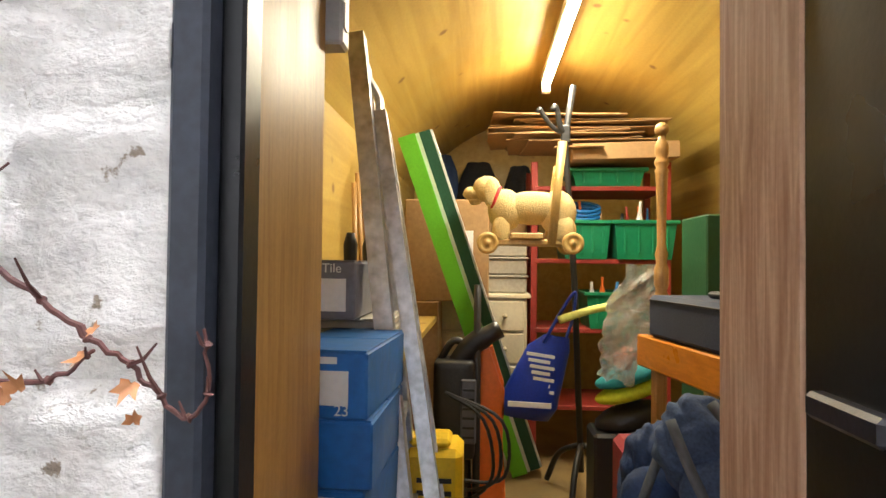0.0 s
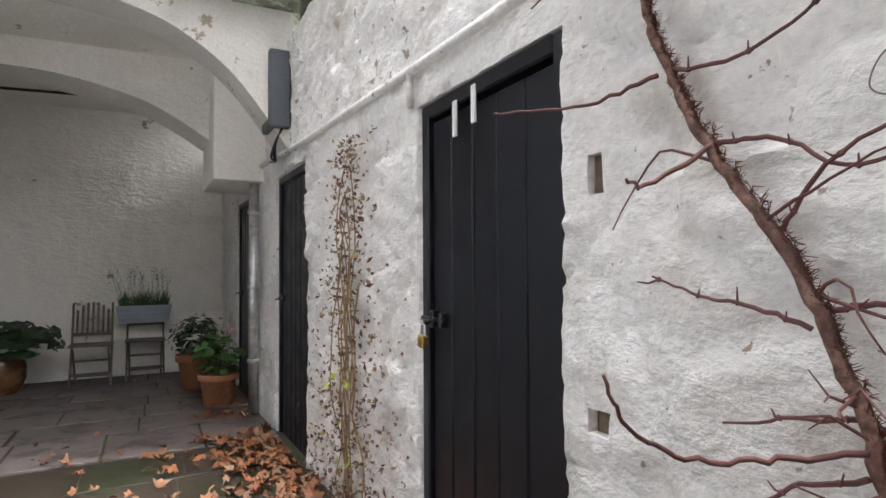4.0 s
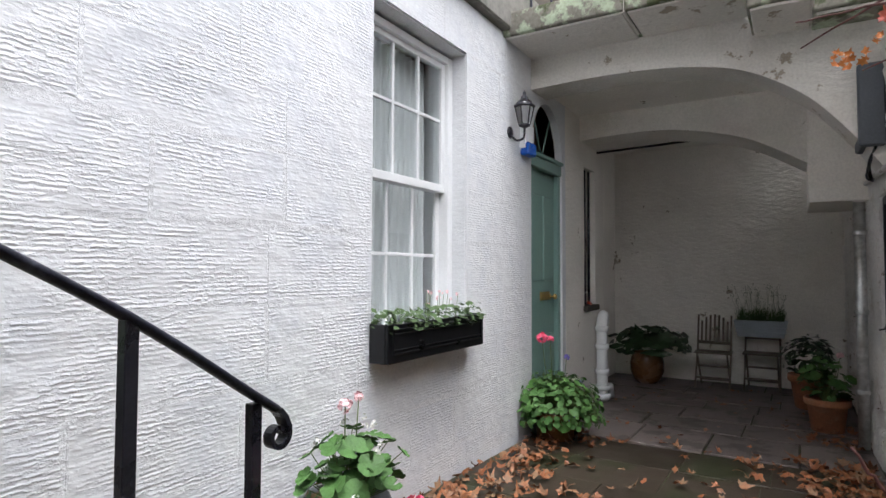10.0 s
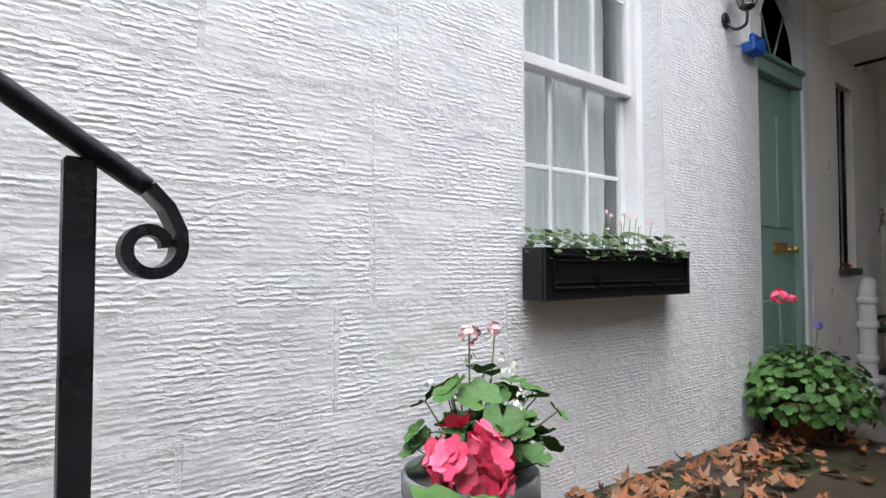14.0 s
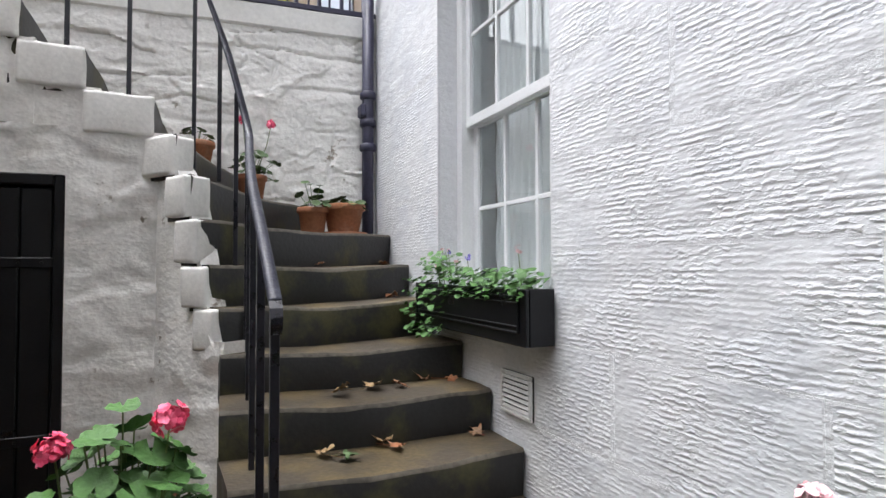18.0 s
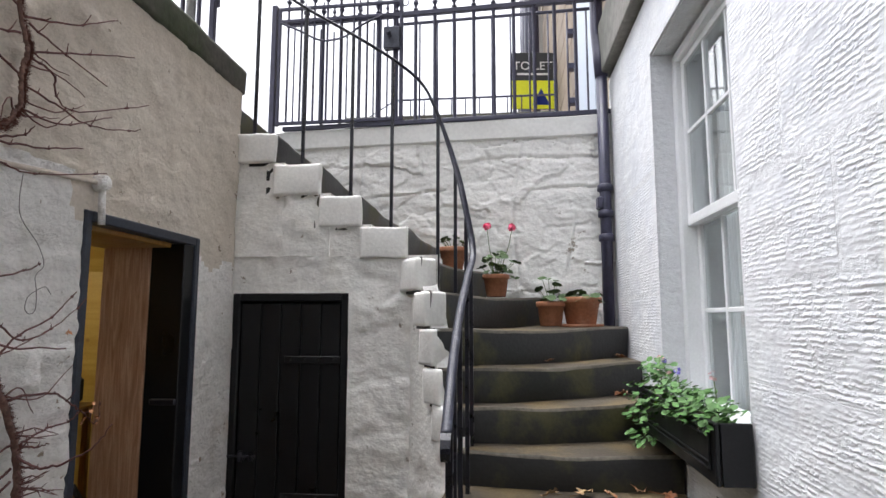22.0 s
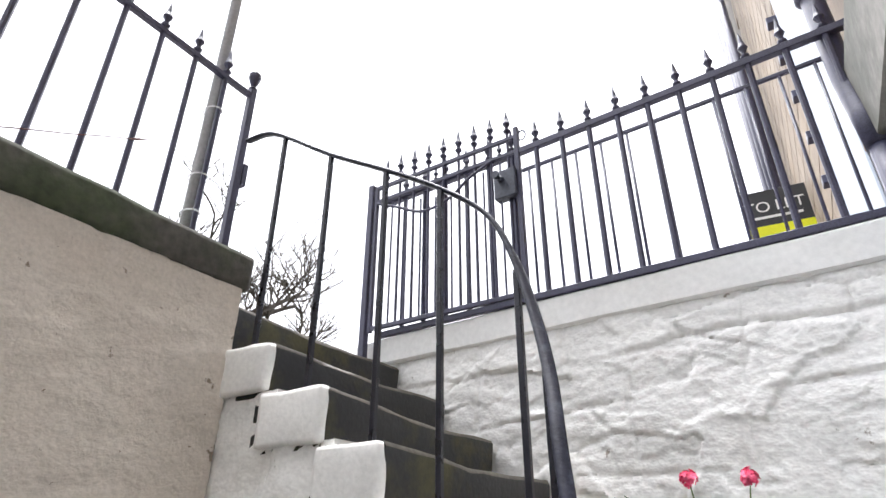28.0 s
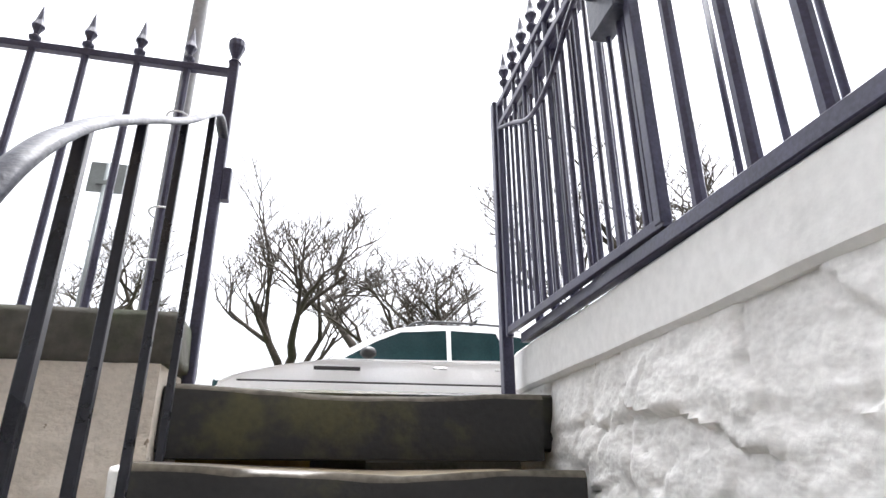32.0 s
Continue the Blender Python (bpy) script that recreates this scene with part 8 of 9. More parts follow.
og = tagged(empty("hedge_trimmer", Matrix.Translation((-0.565, 1.50, zst)) @ Matrix.Diagonal((1, 1, 1.2, 1))), "orange and black garden trimmer standing upright", "garden tool")
bm = bmesh.new()
outl = [(-0.05, 0.02), (0.06, 0.05), (0.075, 0.25), (0.05, 0.40), (0.07, 0.55), (0.02, 0.68), (-0.035, 0.66), (-0.045, 0.3)]
f0 = [bm.verts.new((x, -0.03, z)) for x, z in outl]
f1 = [bm.verts.new((x, 0.04, z)) for x, z in outl]
bm.faces.new(f0)
bm.faces.new(f1[::-1])
for i in range(len(outl)):
    bm.faces.new((f0[i], f1[i], f1[(i + 1) % len(outl)], f0[(i + 1) % len(outl)]))
bmesh.ops.bevel(bm, geom=bm.edges[:], offset=0.012, segments=2, affect="EDGES")
part("shell", bm, orange, og)
tube("shaft", [(-0.03, -0.05, 0.0), (-0.03, -0.04, 0.85)], 0.014, blackp, og, 8)
tube("cable", spline([(0.02, -0.05, 0.15), (0.09, -0.08, 0.06), (0.13, -0.12, 0.012), (0.05, -0.16, 0.01), (0.0, -0.10, 0.015)], 6), 0.005, orange, og, 6)
yc = tagged(empty("yellow_crate", Matrix.Translation((-0.715, 1.15, zst))), "yellow slotted plastic tool housing on the floor", "tool box")
box("body", (-0.085, -0.08, 0), (0.085, 0.10, 0.56), yellow, yc, 0.02)
for k in range(9):
    box("slot", (-0.045, -0.083, 0.18 + 0.036 * k), (0.055, -0.078, 0.194 + 0.036 * k), blackp, yc, 0.001)
box("top_grip", (-0.07, -0.06, 0.56), (0.05, 0.06, 0.585), yellow, yc, 0.01)
# right side: bench, case, turned post, rucksacks
bn = tagged(empty("pine_bench"), "honey pine bed side rail laid as a bench", "bench")
BT = Matrix.Translation((-0.005, 1.62, 0.925)) @ Matrix.Rotation(radians(-80), 4, "Z")
bm = bmesh.new()
add_box(bm, (0.0, 0.0, 0.0), (0.84, 0.04, 0.115), 0.006, BT)
part("board", bm, wood_mat("orange varnished pine", (0.62, 0.23, 0.02), (0.48, 0.16, 0.012), axis=1, rough=0.35, scale=1.5, coat=0.3), bn)
box("slat", (0.06, 0.042, 0.095), (0.84, 0.30, 0.113), pine, bn, 0.003, "", BT)
for x, y in ((0.02, 0.046), (0.76, 0.046), (0.02, 0.25), (0.76, 0.25)):
    box("leg", (x, y, zst - 0.925), (x + 0.04, y + 0.04, 0.094), pine, bn, 0.004, "", BT)
ca = tagged(empty("case", BT @ Matrix.Translation((0, 0, 0.117))), "dark slate blue fabric case lying on the bench", "case")
box("body", (0.085, 0.004, 0.0), (0.74, 0.30, 0.148), mat("slate blue canvas", (0.030, 0.040, 0.070), rough=0.8, var=0.15, fine=150, bump=0.3), ca, 0.014)
box("seam", (0.10, 0.0005, 0.128), (0.73, 0.005, 0.134), blackp, ca, 0.001)
box("handle", (0.30, 0.10, 0.15), (0.50, 0.14, 0.172), blackp, ca, 0.008)
tp = tagged(empty("bed_post", Matrix.Translation((0.085, 1.62, zst)) @ Matrix.Diagonal((1, 1, 1.072, 1))), "turned honey pine bed post standing upright", "bed post")
lathe("post", [(0.021, 0), (0.021, 0.86), (0.026, 0.90), (0.026, 0.92), (0.018, 0.935), (0.027, 0.955), (0.027, 1.01), (0.018, 1.03), (0.024, 1.06), (0.016, 1.09), (0.017, 1.2), (0.022, 1.34), (0.026, 1.352), (0.019, 1.362), (0.026, 1.374), (0.026, 1.386), (0.019, 1.398), (0.025, 1.412), (0.025, 1.44), (0.014, 1.462), (0.013, 1.475)], pine, tp, 18)
bm = bmesh.new()
bmesh.ops.create_uvsphere(bm, u_segments=16, v_segments=12, radius=0.026, matrix=Matrix.Translation((0, 0, 1.496)))
part("ball_finial", bm, pine, tp, "", True)
tagged(box("green_case", (0.30, 1.76, zst), (0.43, 2.05, 1.50), mat("dark green board", (0.015, 0.07, 0.025), rough=0.5), None, 0.006), "tall dark green upright case behind the wrapped goods", "case")
wr = tagged(empty("plastic_wrap", Matrix.Translation((0.03, 1.70, 0.88))), "crumpled clear plastic wrap around stored goods", "plastic wrap")
bm = bmesh.new()
grid = []
for j in range(27):
    v = j / 26
    row = []
    for i in range(13):
        u = i / 12
        w = 0.05 + 0.04 * math.sin(v * 3.1)
        p = Vector((-0.10 + 0.11 * v + (u - 0.5) * 2 * w, 0.03 * math.cos(u * 3.1) - 0.02, -0.03 + 0.44 * v))
        p += noise.noise_vector(Vector((u * 4, v * 9, 2))) * 0.03 + noise.noise_vector(Vector((u * 9, v * 20, 5))) * 0.014
        row.append(bm.verts.new(p))
    grid.append(row)
for r0, r1 in zip(grid, grid[1:]):
    for i in range(12):
        bm.faces.new((r0[i], r0[i + 1], r1[i + 1], r1[i]))
bmesh.ops.solidify(bm, geom=bm.faces[:], thickness=0.001)
part("film", bm, clear, wr)
tagged(tube("foam_roller", [(-0.03, 1.72, 0.925), (0.0, 1.78, 0.925)], 0.04, orange, None, 14), "small round orange foam roller", "roller")
tagged(tube("yellow_tube", spline([(-0.24, 2.0, 1.05), (-0.10, 2.05, 1.09), (0.06, 2.1, 1.12)], 4), 0.018, mat("pale yellow foam", (0.62, 0.62, 0.16), rough=0.7), None, 10), "pale yellow foam tube lying across", "foam tube")
for k, (mm, zz) in enumerate(((mat("teal cloth", (0.02, 0.28, 0.30), rough=0.8), 0.86), (mat("neon yellow cloth", (0.60, 0.68, 0.02), rough=0.8), 0.80), (blackp, 0.70))):
    bm = bmesh.new()
    bmesh.ops.create_uvsphere(bm, u_segments=14, v_segments=8, radius=1, matrix=Matrix.Translation((0.0, 1.75, zz)) @ Matrix.Rotation(radians(-18), 4, "Y") @ Matrix.Diagonal((0.14, 0.09, 0.035 + 0.02 * (k == 2), 1)))
    tagged(part("folded_bag", bm, mm, None, "", True), ("teal", "neon yellow", "black")[k] + " fabric bag folded on the pile", "bag")


def rucksack(mx, label, mm, s=1.0):
    e = empty("rucksack", mx)
    tagged(e, label, "rucksack")
    bm = bmesh.new()
    bmesh.ops.create_uvsphere(bm, u_segments=56, v_segments=40, radius=1, matrix=Matrix.Diagonal((0.16 * s, 0.12 * s, 0.22 * s, 1)))
    for v in bm.verts:
        fold = abs(noise.noise(Vector((v.co.x * 20 + v.co.z * 9, v.co.y * 12, v.co.z * 8)))) + 0.4 * abs(noise.noise(v.co * 34))
        v.co += noise.noise_vector(v.co * 5) * 0.03 + v.co.normalized() * (0.036 * fold - 0.012)
    part("sack", bm, mm, e, "", True)
    bm = bmesh.new()
    bmesh.ops.create_uvsphere(bm, u_segments=14, v_segments=10, radius=1, matrix=Matrix.Translation((-0.03, -0.11 * s, -0.06 * s)) @ Matrix.Diagonal((0.11 * s, 0.05, 0.11 * s, 1)))
    part("pocket", bm, mm, e, "", True)
    for x in (-0.07, 0.07):
        tube("strap", spline([(x * s, -0.10 * s, 0.20 * s), (x * 1.3 * s, -0.17 * s, 0.05 * s), (x * 1.2 * s, -0.15 * s, -0.16 * s)], 5), 0.018 * s, mat("grey webbing", (0.10, 0.11, 0.12), rough=0.8) if "grey webbing" not in bpy.data.materials else bpy.data.materials["grey webbing"], e, 6)
    return e


rucksack(Matrix.Translation((-0.085, 1.06, 0.72)) @ Matrix.Rotation(radians(20), 4, "Y"), "navy rucksack with grey straps slumped on the pile", navy, 0.74)
rucksack(Matrix.Translation((-0.035, 0.86, 0.83)) @ Matrix.Rotation(radians(-25), 4, "Y"), "blue fabric rucksack with white piping", mat("faded blue fabric", (0.045, 0.075, 0.15), rough=0.85, var=0.35, fine=120, bump=0.4), 0.72)
rucksack(Matrix.Translation((-0.02, 0.80, 0.45)), "black holdall at the bottom of the pile", blackp, 1.0)
sk = tagged(empty("suitcase", Matrix.Translation((-0.14, 1.12, zst))), "red and teal striped suitcase below the bags", "suitcase")
box("shell", (-0.02, -0.12, 0.02), (0.10, 0.2, 0.56), mat("red fabric shell", (0.30, 0.035, 0.04), rough=0.7), sk, 0.02)
box("stripe", (0.03, -0.124, 0.03), (0.06, -0.119, 0.54), mat("teal trim", (0.08, 0.35, 0.36), rough=0.6), sk, 0.001)
box("stripe", (0.07, -0.124, 0.03), (0.085, -0.119, 0.54), paper, sk, 0.001)

tagged(box("tool_chest", (-0.15, 1.66, zst), (0.15, 1.84, 0.65), blackp, None, 0.012), "black chest under the folded fabric bags", "tool chest")

# dark clothes and sacks hung on the back wall
dk = mat("black cloth", (0.012, 0.012, 0.014), rough=0.9, var=0.3, fine=60, coarse=6, bump=0.4)
for k, (x, z0, z1, w, mm, lb) in enumerate([(-0.63, 1.24, 2.09, 0.20, dk, "black coat hung on the back wall"), (-0.30, 1.3, 2.06, 0.15, dk, "dark jacket hung on the back wall"), (-0.90, 1.67, 2.15, 0.115, navy, "navy sack hung on the back wall")]):
    bm = bmesh.new()
    prev = None
    for i in range(9):
        t = i / 8
        ring = [bm.verts.new((x + w * (0.45 + 0.55 * math.sin(min(1, 2.2 * (1 - t)) * 1.57)) * math.cos(a) + 0.02 * noise.noise(Vector((i, a * 2, k))), 4.01 + 0.06 * math.sin(a) * (1 + 0.4 * math.sin(a * 5 + k)), z0 + (z1 - z0) * t)) for a in [j * math.pi / 10 for j in range(20)]]
        if prev:
            for j in range(20):
                bm.faces.new((prev[j], prev[(j + 1) % 20], ring[(j + 1) % 20], ring[j]))
        else:
            bm.faces.new(ring[::-1])
        prev = ring
    bm.faces.new(prev)
    tagged(part("hanging_coat", bm, mm, None, "", True), lb, "coat")

# ---- street ----
carw = mat("white car paint", (0.80, 0.81, 0.82), rough=0.2, var=0.03, fine=40, coarse=2, bump=0.0, coat=0.6)
cglass = mat("dark tinted car glass", (0.02, 0.05, 0.055), rough=0.08, var=0.2, coarse=2, bump=0)
rubber = mat("tyre rubber", (0.02, 0.02, 0.02), rough=0.8)


def car(mx):
    e = tagged(empty("parked_car", mx), "white estate car with roof bars parked in the street", "car")
    prof = [(-2.2, 0.35), (-2.28, 0.62), (-2.24, 0.80), (-2.0, 0.92), (-1.5, 1.03), (-1.0, 1.11), (1.9, 1.17), (2.3, 1.1), (2.4, 0.6), (2.3, 0.35)]
    bm = bmesh.new()
    rows_ = []
    for y, k in ((-0.93, 0.97), (-0.96, 1.0), (0.96, 1.0), (0.93, 0.97)):
        rows_.append([bm.verts.new((x * k, y, z)) for x, z in prof])
    for a, b in zip(rows_, rows_[1:]):
        for i in range(len(prof)):
            bm.faces.new((a[i], b[i], b[(i + 1) % len(prof)], a[(i + 1) % len(prof)]))
    bm.faces.new(rows_[0])
    bm.faces.new(rows_[-1][::-1])
    bmesh.ops.bevel(bm, geom=[x for x in bm.edges if x.calc_length() > 1.5], offset=0.05, segments=2, affect="EDGES")
    part("body", bm, carw, e)
    roof = [(-1.02, 1.10), (-0.55, 1.38), (-0.12, 1.575), (0.3, 1.64), (0.9, 1.65), (1.6, 1.60), (2.1, 1.35), (2.25, 1.12)]
    bm = bmesh.new()
    ra = [bm.verts.new((x, -0.90 + (z - 1.0) * 0.30, z)) for x, z in roof]
    rb = [bm.verts.new((x, 0.90 - (z - 1.0) * 0.30, z)) for x, z in roof]
    for i in range(len(roof) - 1):
        bm.faces.new((ra[i], rb[i], rb[i + 1], ra[i + 1]))
    bm.faces.new(ra[::-1])
    bm.faces.new(rb)
    part("cabin", bm, carw, e)
    for pts in ([(-0.80, 1.14), (-0.40, 1.38), (-0.08, 1.52), (0.52, 1.57), (0.50, 1.15)], [(0.56, 1.15), (0.58, 1.57), (1.20, 1.56), (1.35, 1.17)], [(1.41, 1.17), (1.28, 1.55), (1.62, 1.50), (1.95, 1.24)]):
        bm = bmesh.new()
        vs = [bm.verts.new((x, -0.905 + (z - 1.0) * 0.30, z)) for x, z in pts]
        bm.faces.new(vs)
        bmesh.ops.solidify(bm, geom=bm.faces[:], thickness=0.012)
        part("side_window", bm, cglass, e)
    bm = bmesh.new()
    vs = [bm.verts.new(p) for p in ((-1.02, -0.80, 1.125), (-1.02, 0.80, 1.125), (-0.22, 0.68, 1.545), (-0.22, -0.68, 1.545))]
    bm.faces.new(vs)
    bmesh.ops.solidify(bm, geom=bm.faces[:], thickness=0.012)
    part("windscreen", bm, cglass, e)
    bm = bmesh.new()
    bmesh.ops.create_uvsphere(bm, u_segments=12, v_segments=8, radius=1, matrix=Matrix.Translation((-0.52, -1.03, 1.19)) @ Matrix.Diagonal((0.10, 0.11, 0.075, 1)))
    part("wing_mirror", bm, blackp, e, "", True)
    for y in (-0.62, 0.62):
        tube("roof_rail", spline([(0.0, y, 1.60), (0.25, y, 1.70), (1.3, y, 1.69), (1.7, y, 1.58)], 4), 0.018, blackp, e, 6)
    for x in (0.25, 0.95):
        tube("roof_bar", [(x, -0.7, 1.73), (x, 0.7, 1.73)], 0.022, blackp, e, 6)
    for x in (0.30, 1.1):
        box("door_handle", (x, -0.985, 1.02), (x + 0.17, -0.955, 1.05), M["steel"], e, 0.006)
    box("sill_trim", (-2.0, -0.975, 0.83), (1.9, -0.955, 0.85), blackp, e, 0.003)
    box("vent_trim", (-1.15, -0.975, 0.98), (-0.60, -0.955, 1.025), blackp, e, 0.004)
    for y in (-0.6, 0.6):
        box("headlight", (-2.27, y - 0.28, 0.76), (-1.90, y + 0.28, 0.86), cglass, e, 0.02)
    for x in (-1.4, 1.4):
        for y in (-0.88, 0.88):
            w = lathe("wheel", [(0.2, -0.1), (0.33, -0.1), (0.35, -0.08), (0.35, 0.08), (0.33, 0.1), (0.2, 0.1)], rubber, e, 24, Matrix.Translation((x, y, 0.35)) @ Matrix.Rotation(radians(90), 4, "X"))
            lathe("rim", [(0.02, -0.105), (0.21, -0.104), (0.21, 0.104), (0.02, 0.105)], M["steel"], w, 20, Matrix.Translation((x, y, 0.35)) @ Matrix.Rotation(radians(90), 4, "X"))
    return e


car(Matrix.Translation((2.15, 6.75, STREET_Z - 0.12)) @ Matrix.Scale(1.07, 4))

# bare trees across the street
barkd = mat("dark bare bark", (0.055, 0.045, 0.036), rough=0.9, var=0.3, fine=20, coarse=4, bump=0.4)


def bare_tree(x, y, z, height, seed, label, spread=1.0):
    random.seed(seed)
    e = tagged(empty("bare_tree", Matrix.Translation((x, y, z))), label, "tree")
    limbs, twigs = bmesh.new(), bmesh.new()

    def grow(p, d, length, r, depth):
        pts = [p]
        q = p.copy()
        dd = d.copy()
        for k in range(4):
            dd = (dd + Vector((random.uniform(-1, 1), random.uniform(-1, 1), random.uniform(-0.5, 0.9))) * 0.22).normalized()
            q = q + dd * length / 4
            pts.append(q.copy())
        rr = [r * (1 - 0.12 * k) for k in range(5)]
        add_tube(limbs if depth < 3 else twigs, pts, rr, 6 if depth < 3 else 3, False)
        if depth >= 6:
            return
        for k in range(3 if depth < 4 else 4):
            a = random.uniform(0, 2 * math.pi)
            nd = (dd * 0.75 + Vector((math.cos(a) * spread, math.sin(a) * spread, random.uniform(-0.1, 0.6))) * 0.75).normalized()
            grow(pts[random.choice([2, 3, 4])], nd, length * random.uniform(0.6, 0.8), r * 0.58, depth + 1)

    grow(Vector((0, 0, 0)), Vector((0, 0, 1)), height * 0.30, height * 0.022, 0)
    part("trunk", limbs, barkd, e, "", True)
    part("crown", twigs, barkd, e)
    return e


bare_tree(2.2, 18.0, 2.78, 13.0, 2, "leafless dark tree with twisting branches across the street", 1.3)
bare_tree(6.2, 19.0, 2.78, 12.5, 5, "leafless dark tree with fine twigs across the street", 1.2)
bare_tree(-0.2, 18.6, 2.78, 12.0, 9, "slender leafless tree behind the parked car", 0.8)
bare_tree(13.0, 18.0, 2.78, 17.0, 7, "tall leafless tree further along the street", 1.0)
bare_tree(-7.5, 22.0, 2.78, 12.5, 11, "leafless tree at the park edge", 1.2)

# road sign seen from behind
rs = tagged(empty("road_sign", Matrix.Translation((-1.66, 5.1, STREET_Z))), "grey backed road sign on a thin post", "sign")
tube("post", [(0, 0, 0), (0, 0, 3.2)], 0.038, mat("grey sign post", (0.20, 0.22, 0.22), rough=0.5, metal=0.4), rs, 10)
box("panel", (-0.20, -0.02, 2.82), (0.20, 0.0, 3.22), bpy.data.materials["grey sign post"], rs, 0.01)
box("clip", (-0.10, -0.05, 2.92), (0.10, -0.02, 2.97), bpy.data.materials["grey sign post"], rs, 0.004)

# letting board
lt = tagged(empty("letting_board", Matrix.Translation((5.8, -2.17, 4.79)) @ Matrix.Rotation(radians(-84), 4, "Z") @ Matrix.Scale(1.28, 4)), "black and yellow letting board on a post before the next house", "sign")
signk = mat("black board print", (0.03, 0.032, 0.036), rough=0.5, var=0.1)
signy = mat("yellow board print", (0.80, 0.82, 0.02), rough=0.5, var=0.06)
box("board", (-0.27, 0, 0), (0.27, 0.02, 0.72), signk, lt, 0.004)
box("yellow_panel", (-0.268, -0.003, 0.002), (0.268, 0.0, 0.36), signy, lt, 0.0005)
words("TO", 0.15, Matrix.Translation((-0.25, -0.003, 0.50)) @ FACE, paper, lt, "lettering")
words("LET", 0.15, Matrix.Translation((0.0, -0.003, 0.50)) @ FACE, paper, lt, "lettering")
box("print_bar", (-0.20, -0.004, 0.43), (0.2, -0.001, 0.455), paper, lt, 0.0005)
bm = bmesh.new()
vs = [bm.verts.new(p) for p in ((-0.02, -0.006, 0.05), (0.2, -0.006, 0.05), (0.09, -0.006, 0.26))]
bm.faces.new(vs)
bmesh.ops.solidify(bm, geom=bm.faces[:], thickness=0.003)
part("logo_mark", bm, mat("blue print", (0.02, 0.05, 0.35), rough=0.5), lt)
tube("board_post", [(0, 0.05, -1.5), (0, 0.05, 0.7)], 0.03, pine, lt, 6)

# plinth and rails of the neighbouring entrance
structure(box("trim_plinth", (4.95, -2.52, STREET_Z), (5.3, 0.6, 4.45), M["coping"], None, 0.015), "dark stone parapet of the next entrance", "parapet")
nr = tagged(empty("neighbour_railing"), "thin black iron railing beside the end wall", "railing")
bar_run("rail", -0.74, -2.44, 4.13, 0.25, 0.010, 0.024, nr)
for i in range(11):
    p = along(-0.79 - 0.158 * i)
    tube("bar", [(p.x + 0.25, p.y, STREET_Z - 0.01), (p.x + 0.25, p.y, 4.14)], 0.009, M["ironblue"], nr, 6)
pr = tagged(empty("plinth_railing"), "low black iron railing on the next house's parapet", "railing")
box("rail", (5.0, -2.45, 4.69), (5.025, -0.10, 4.715), M["ironblue"], pr, 0.003)
for i in range(12):
    tube("bar", [(5.012, -0.15 - 0.2 * i, 4.44), (5.012, -0.15 - 0.2 * i, 4.70)], 0.010, M["ironblue"], pr, 6)
tube("stay", [(5.012, 0.30, 4.44), (5.012, -0.12, 4.70)], 0.010, M["ironblue"], pr, 6)

# facade above: sandstone courses, windows, pale pilaster and downpipe
fac = tagged(empty("terrace_front"), "tall brown sandstone terrace front with dark joints", "building")
random.seed(41)
zc = 3.87
while zc < 11.5:
    hgt = 0.36
    xx = -5.0 + random.uniform(0, 0.4)
    while xx < 9.0:
        wd = random.uniform(0.55, 0.95)
        bm = bmesh.new()
        add_box(bm, (xx + 0.010, HOUSE_Y - 0.09, zc + 0.010), (xx + wd - 0.010, HOUSE_Y - 0.035, zc + hgt - 0.010), 0.006)
        if 1.0 < xx < 8 or zc < 6.5:
            part("stone_block", bm, M["sand"], fac)
        else:
            bm.free()
        xx += wd
    zc += hgt
for x, w in ((12.0, 1.2), (15.5, 1.2), (19, 1.2), (23, 1.2), (27, 1.2), (31, 1.2)):
    for z in (4.4, 7.6, 10.6):
        wnd = empty("window")
        wnd.parent = fac
        box("surround", (x - 0.15, HOUSE_Y - 0.08, z - 0.15), (x + w + 0.15, HOUSE_Y + 0.02, z + 2.15), M["band"], wnd, 0.01)
        box("pane", (x, HOUSE_Y - 0.05, z), (x + w, HOUSE_Y + 0.03, z + 2.0), cglass, wnd, 0.004)
box("pilaster", (2.25, HOUSE_Y - 0.054, 2.95), (3.55, HOUSE_Y - 0.03, 13.5), mat("pale blue-white facade strip", (0.40, 0.45, 0.53), rough=0.6, var=0.06), fac, 0.01, "pale blue facade strip")
for k in range(14):
    box("bracket", (3.55, HOUSE_Y - 0.05, 3.6 + k * 0.42), (3.66, HOUSE_Y + 0.05, 3.67 + k * 0.42), M["ironblue"], fac, 0.006)
for x, r in ((7.4, 0.05), (8.3, 0.07), (9.5, 0.09), (11.4, 0.07)):
    tube("far_downpipe", [(x, HOUSE_Y + 0.17, 2.95), (x, HOUSE_Y + 0.17, 13.5)], r * 1.3, M["ironblue"], fac, 10)
tube("far_downpipe", [(14.6, HOUSE_Y + 0.12, 2.95), (14.6, HOUSE_Y + 0.12, 13.5)], 0.07, M["ironblue"], fac, 10)
for x in (10.6, 13.9, 17.6, 21.5, 25.5):
    box("string_band", (x, HOUSE_Y - 0.05, 6.9), (x + 1.6, HOUSE_Y + 0.10, 7.15), M["band"], fac, 0.01)
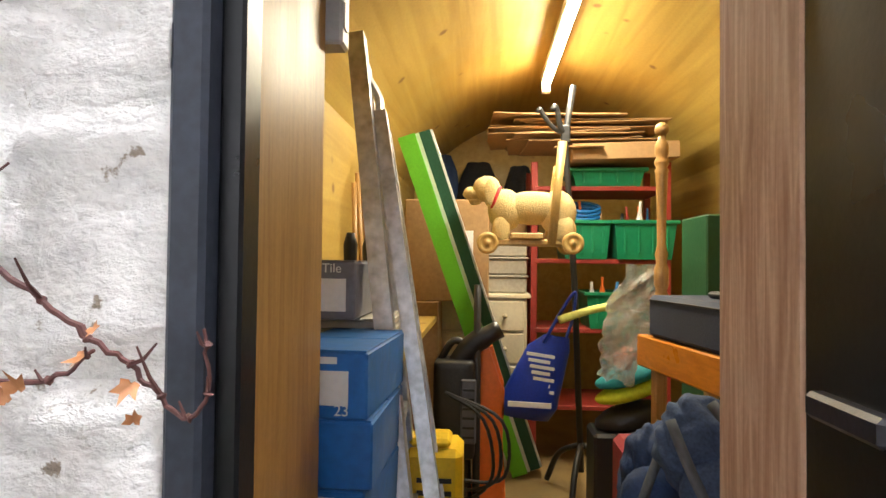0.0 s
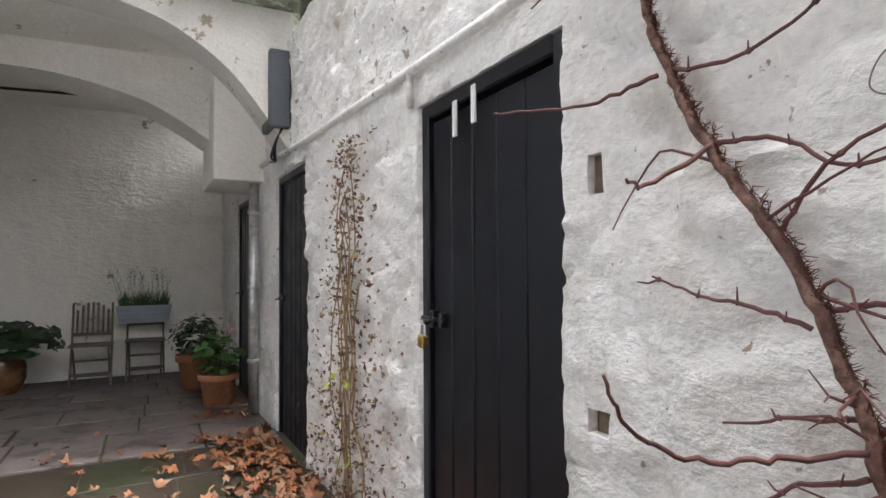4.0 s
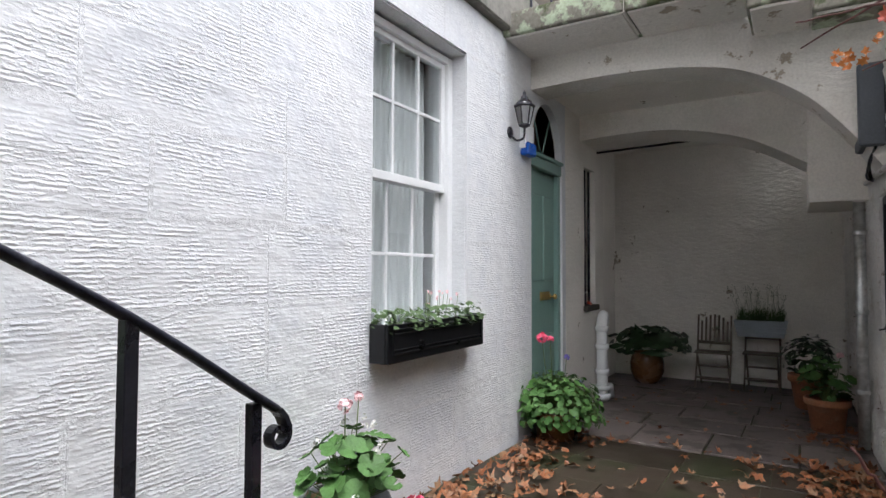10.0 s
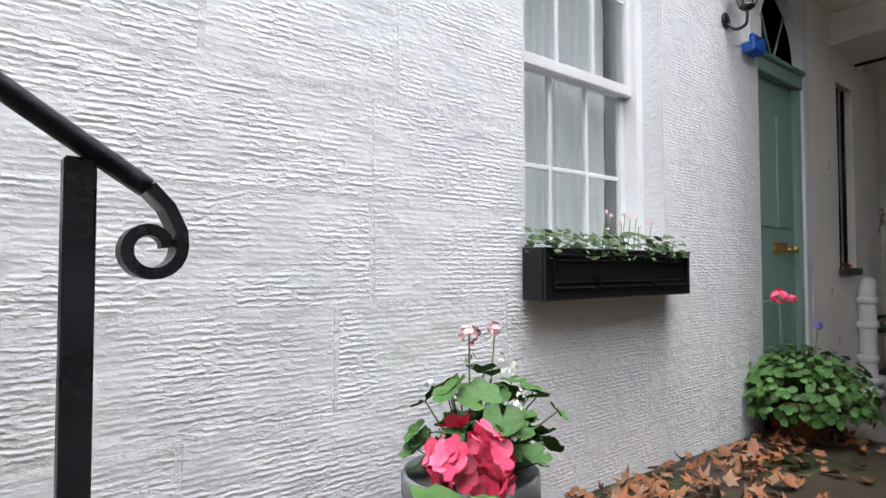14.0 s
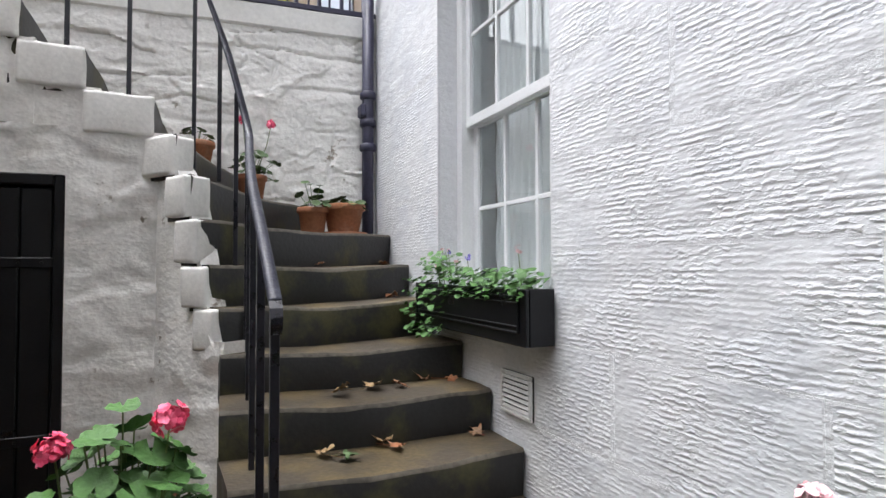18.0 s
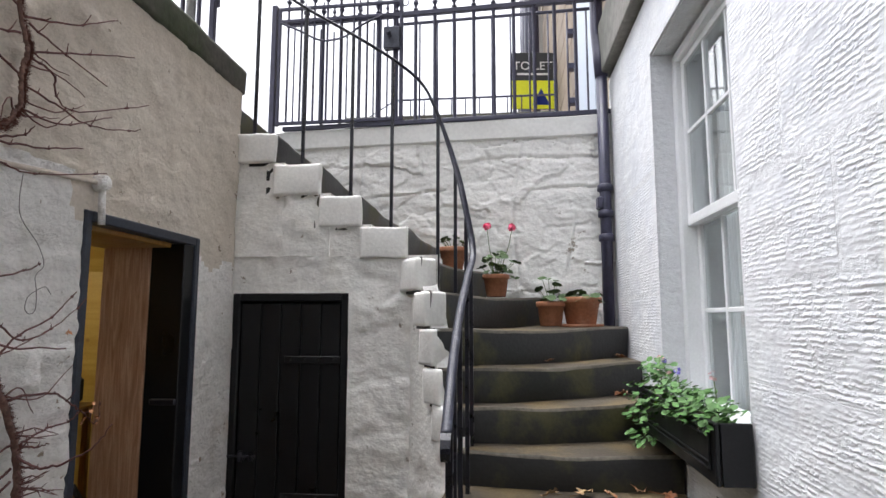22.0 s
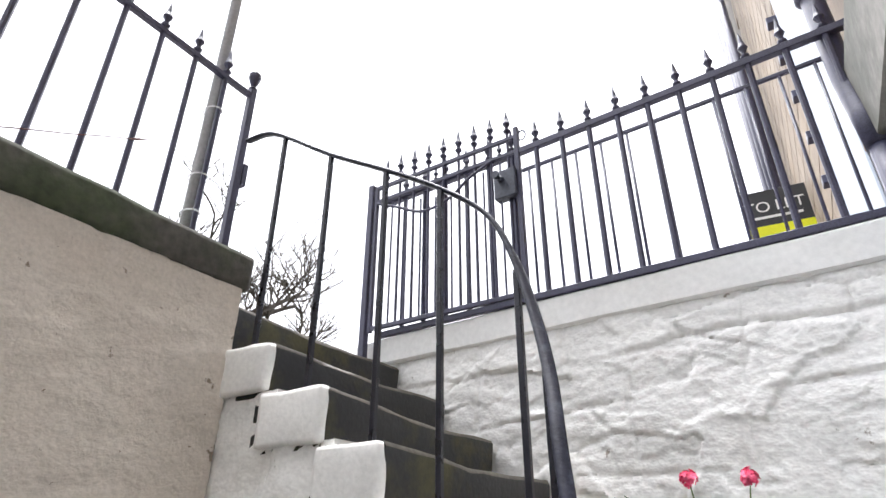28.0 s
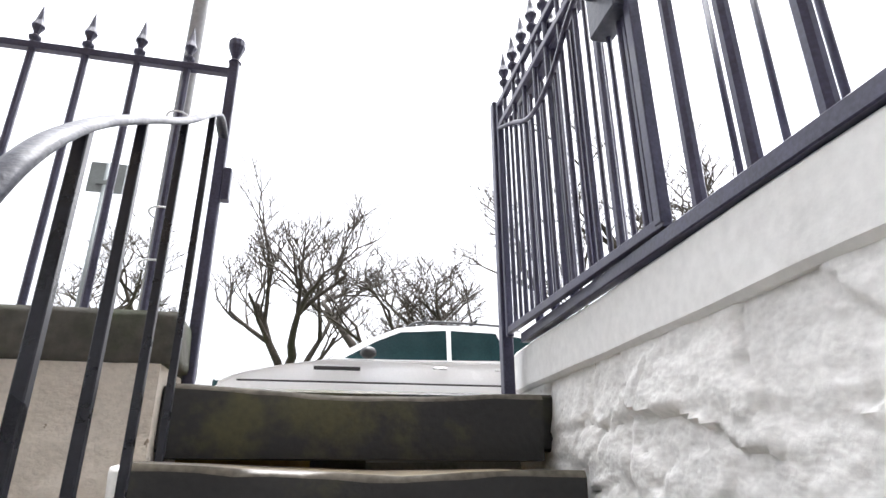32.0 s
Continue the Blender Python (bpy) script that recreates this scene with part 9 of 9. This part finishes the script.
# entrance bridge railing above the arch
br = tagged(empty("bridge_railing"), "black iron railing above the arch", "railing")
for i in range(9):
    tube("bar", [(-4.52, -2.3 + i * 0.17, 3.55), (-4.52, -2.3 + i * 0.17, 4.5)], 0.010, M["ironblue"], br, 6)
box("rail", (-4.535, -2.4, 4.45), (-4.505, -0.85, 4.475), M["ironblue"], br, 0.003)

# ---- pieces of walls and floors ----
random.seed(51)
zs = [0.02, 0.32, 0.66, 1.0, 1.34, 1.68, 2.02, 2.36, 2.70, 3.04, 3.40]


def ashlar(xa, xb, za, zb):
    """A block with a flush drafted margin of uneven width round its tooled face."""
    g, y0, y1 = 0.0002, HOUSE_Y - 0.010, HOUSE_Y + random.uniform(-0.0002, 0.0003)
    xa, xb, za, zb = xa + g, xb - g, za + g, zb - g
    bed = lambda: random.choice((0.004, 0.006, 0.014, 0.022, 0.028))
    end = lambda: random.choice((0.003, 0.003, 0.004, 0.006, 0.018))
    mb, mt, ml, mr = bed(), bed() * 0.6, end(), end()
    nx, nz = 9, 4
    outer = [(i / nx, 0.0) for i in range(nx)] + [(1.0, i / nz) for i in range(nz)] + [(1 - i / nx, 1.0) for i in range(nx)] + [(0.0, 1 - i / nz) for i in range(nz)]
    n = len(outer)
    P = lambda u, v: (xa + u * (xb - xa), za + v * (zb - za))
    verts = [(P(u, v)[0], y0, P(u, v)[1]) for u, v in outer] + [(P(u, v)[0], y1 - 0.0003, P(u, v)[1]) for u, v in outer]
    for u, v in outer:
        wob = lambda m: m * random.uniform(0.55, 1.35) + random.uniform(0, 0.002)
        x, z = P(u, v)
        x = min(max(x, xa + wob(ml)), xb - wob(mr))
        z = min(max(z, za + wob(mb)), zb - wob(mt))
        verts.append((x, y1, z))
    faces = []
    for a in (0, n):
        for k in range(n):
            faces.append((a + k, a + n + k, a + n + (k + 1) % n, a + (k + 1) % n))
    faces.append(tuple(3 * n - 1 - k for k in range(n)))
    ob = mesh_ob("stone_block", verts, faces, M["house_smooth"], house_wall)
    ob.data.materials.append(M["house"])
    ob.data.polygons[len(faces) - 1].material_index = 1
    return ob


for za, zb in zip(zs, zs[1:]):
    spans = [(-4.955, 1.40)]
    if za >= 0.99 and zb <= 3.05:
        out = []
        for s in spans:
            cur = s[0]
            for a, b in WIN:
                out.append((cur, a - 0.0))
                cur = b
            out.append((cur, s[1]))
        spans = out
    for s0, s1 in spans:
        x = s0
        while x < s1 - 0.01:
            nx = x + random.uniform(0.5, 0.95)
            if s1 - nx < 0.3:
                nx = s1
            ashlar(x, nx, za, zb)
            x = nx

# flagstones
random.seed(61)
M["flag_wet"] = mat("dark wet flagstone", (0.036, 0.027, 0.019), rough=0.5, spec=0.3, var=0.35, fine=40, coarse=2.5, bump=0.35, bdist=0.004, col2=(0.024, 0.026, 0.012), mixs=2.4, rnd=0.4)
x = -9.05
while x < 0.3:
    nx = x + random.uniform(0.42, 0.68)
    if x < -5.2 < nx + 0.2:
        nx = -5.2
    ya = -2.86 if x < -7.1 else HOUSE_Y + 0.01
    y = ya
    while y < -0.02:
        ny = y + random.uniform(0.45, 0.95)
        if -0.01 - ny < 0.3:
            ny = -0.01
        if not (x > -1.15 and y < -1.5):
            wet = x >= -5.2
            dz = random.uniform(-0.004, 0.004)
            g = random.uniform(0.002, 0.004) if wet else random.uniform(0.007, 0.013)
            z = floor_z((x + nx) / 2) + dz - (0.012 if wet else 0)
            tilt = 0.027 * (nx - x) / 2
            b = 0.002 if wet else 0.004
            v8 = [(x + g, y + g, z - 0.03), (nx - g, y + g, z - 0.03), (nx - g, ny - g, z - 0.03), (x + g, ny - g, z - 0.03)]
            t0 = [(x + g, y + g, z - tilt - b), (nx - g, y + g, z + tilt - b), (nx - g, ny - g, z + tilt - b), (x + g, ny - g, z - tilt - b)]
            t1 = [(x + g + b, y + g + b, z - tilt), (nx - g - b, y + g + b, z + tilt), (nx - g - b, ny - g - b, z + tilt), (x + g + b, ny - g - b, z - tilt)]
            fc = []
            for a, c in ((0, 4), (4, 8)):
                for k in range(4):
                    fc.append((a + k, a + (k + 1) % 4, c + (k + 1) % 4, c + k))
            fc.append((8, 9, 10, 11))
            mesh_ob("flagstone", v8 + t0 + t1, fc, M["flag_wet"] if wet else M["flag"], floor)
        y = ny
    x = nx
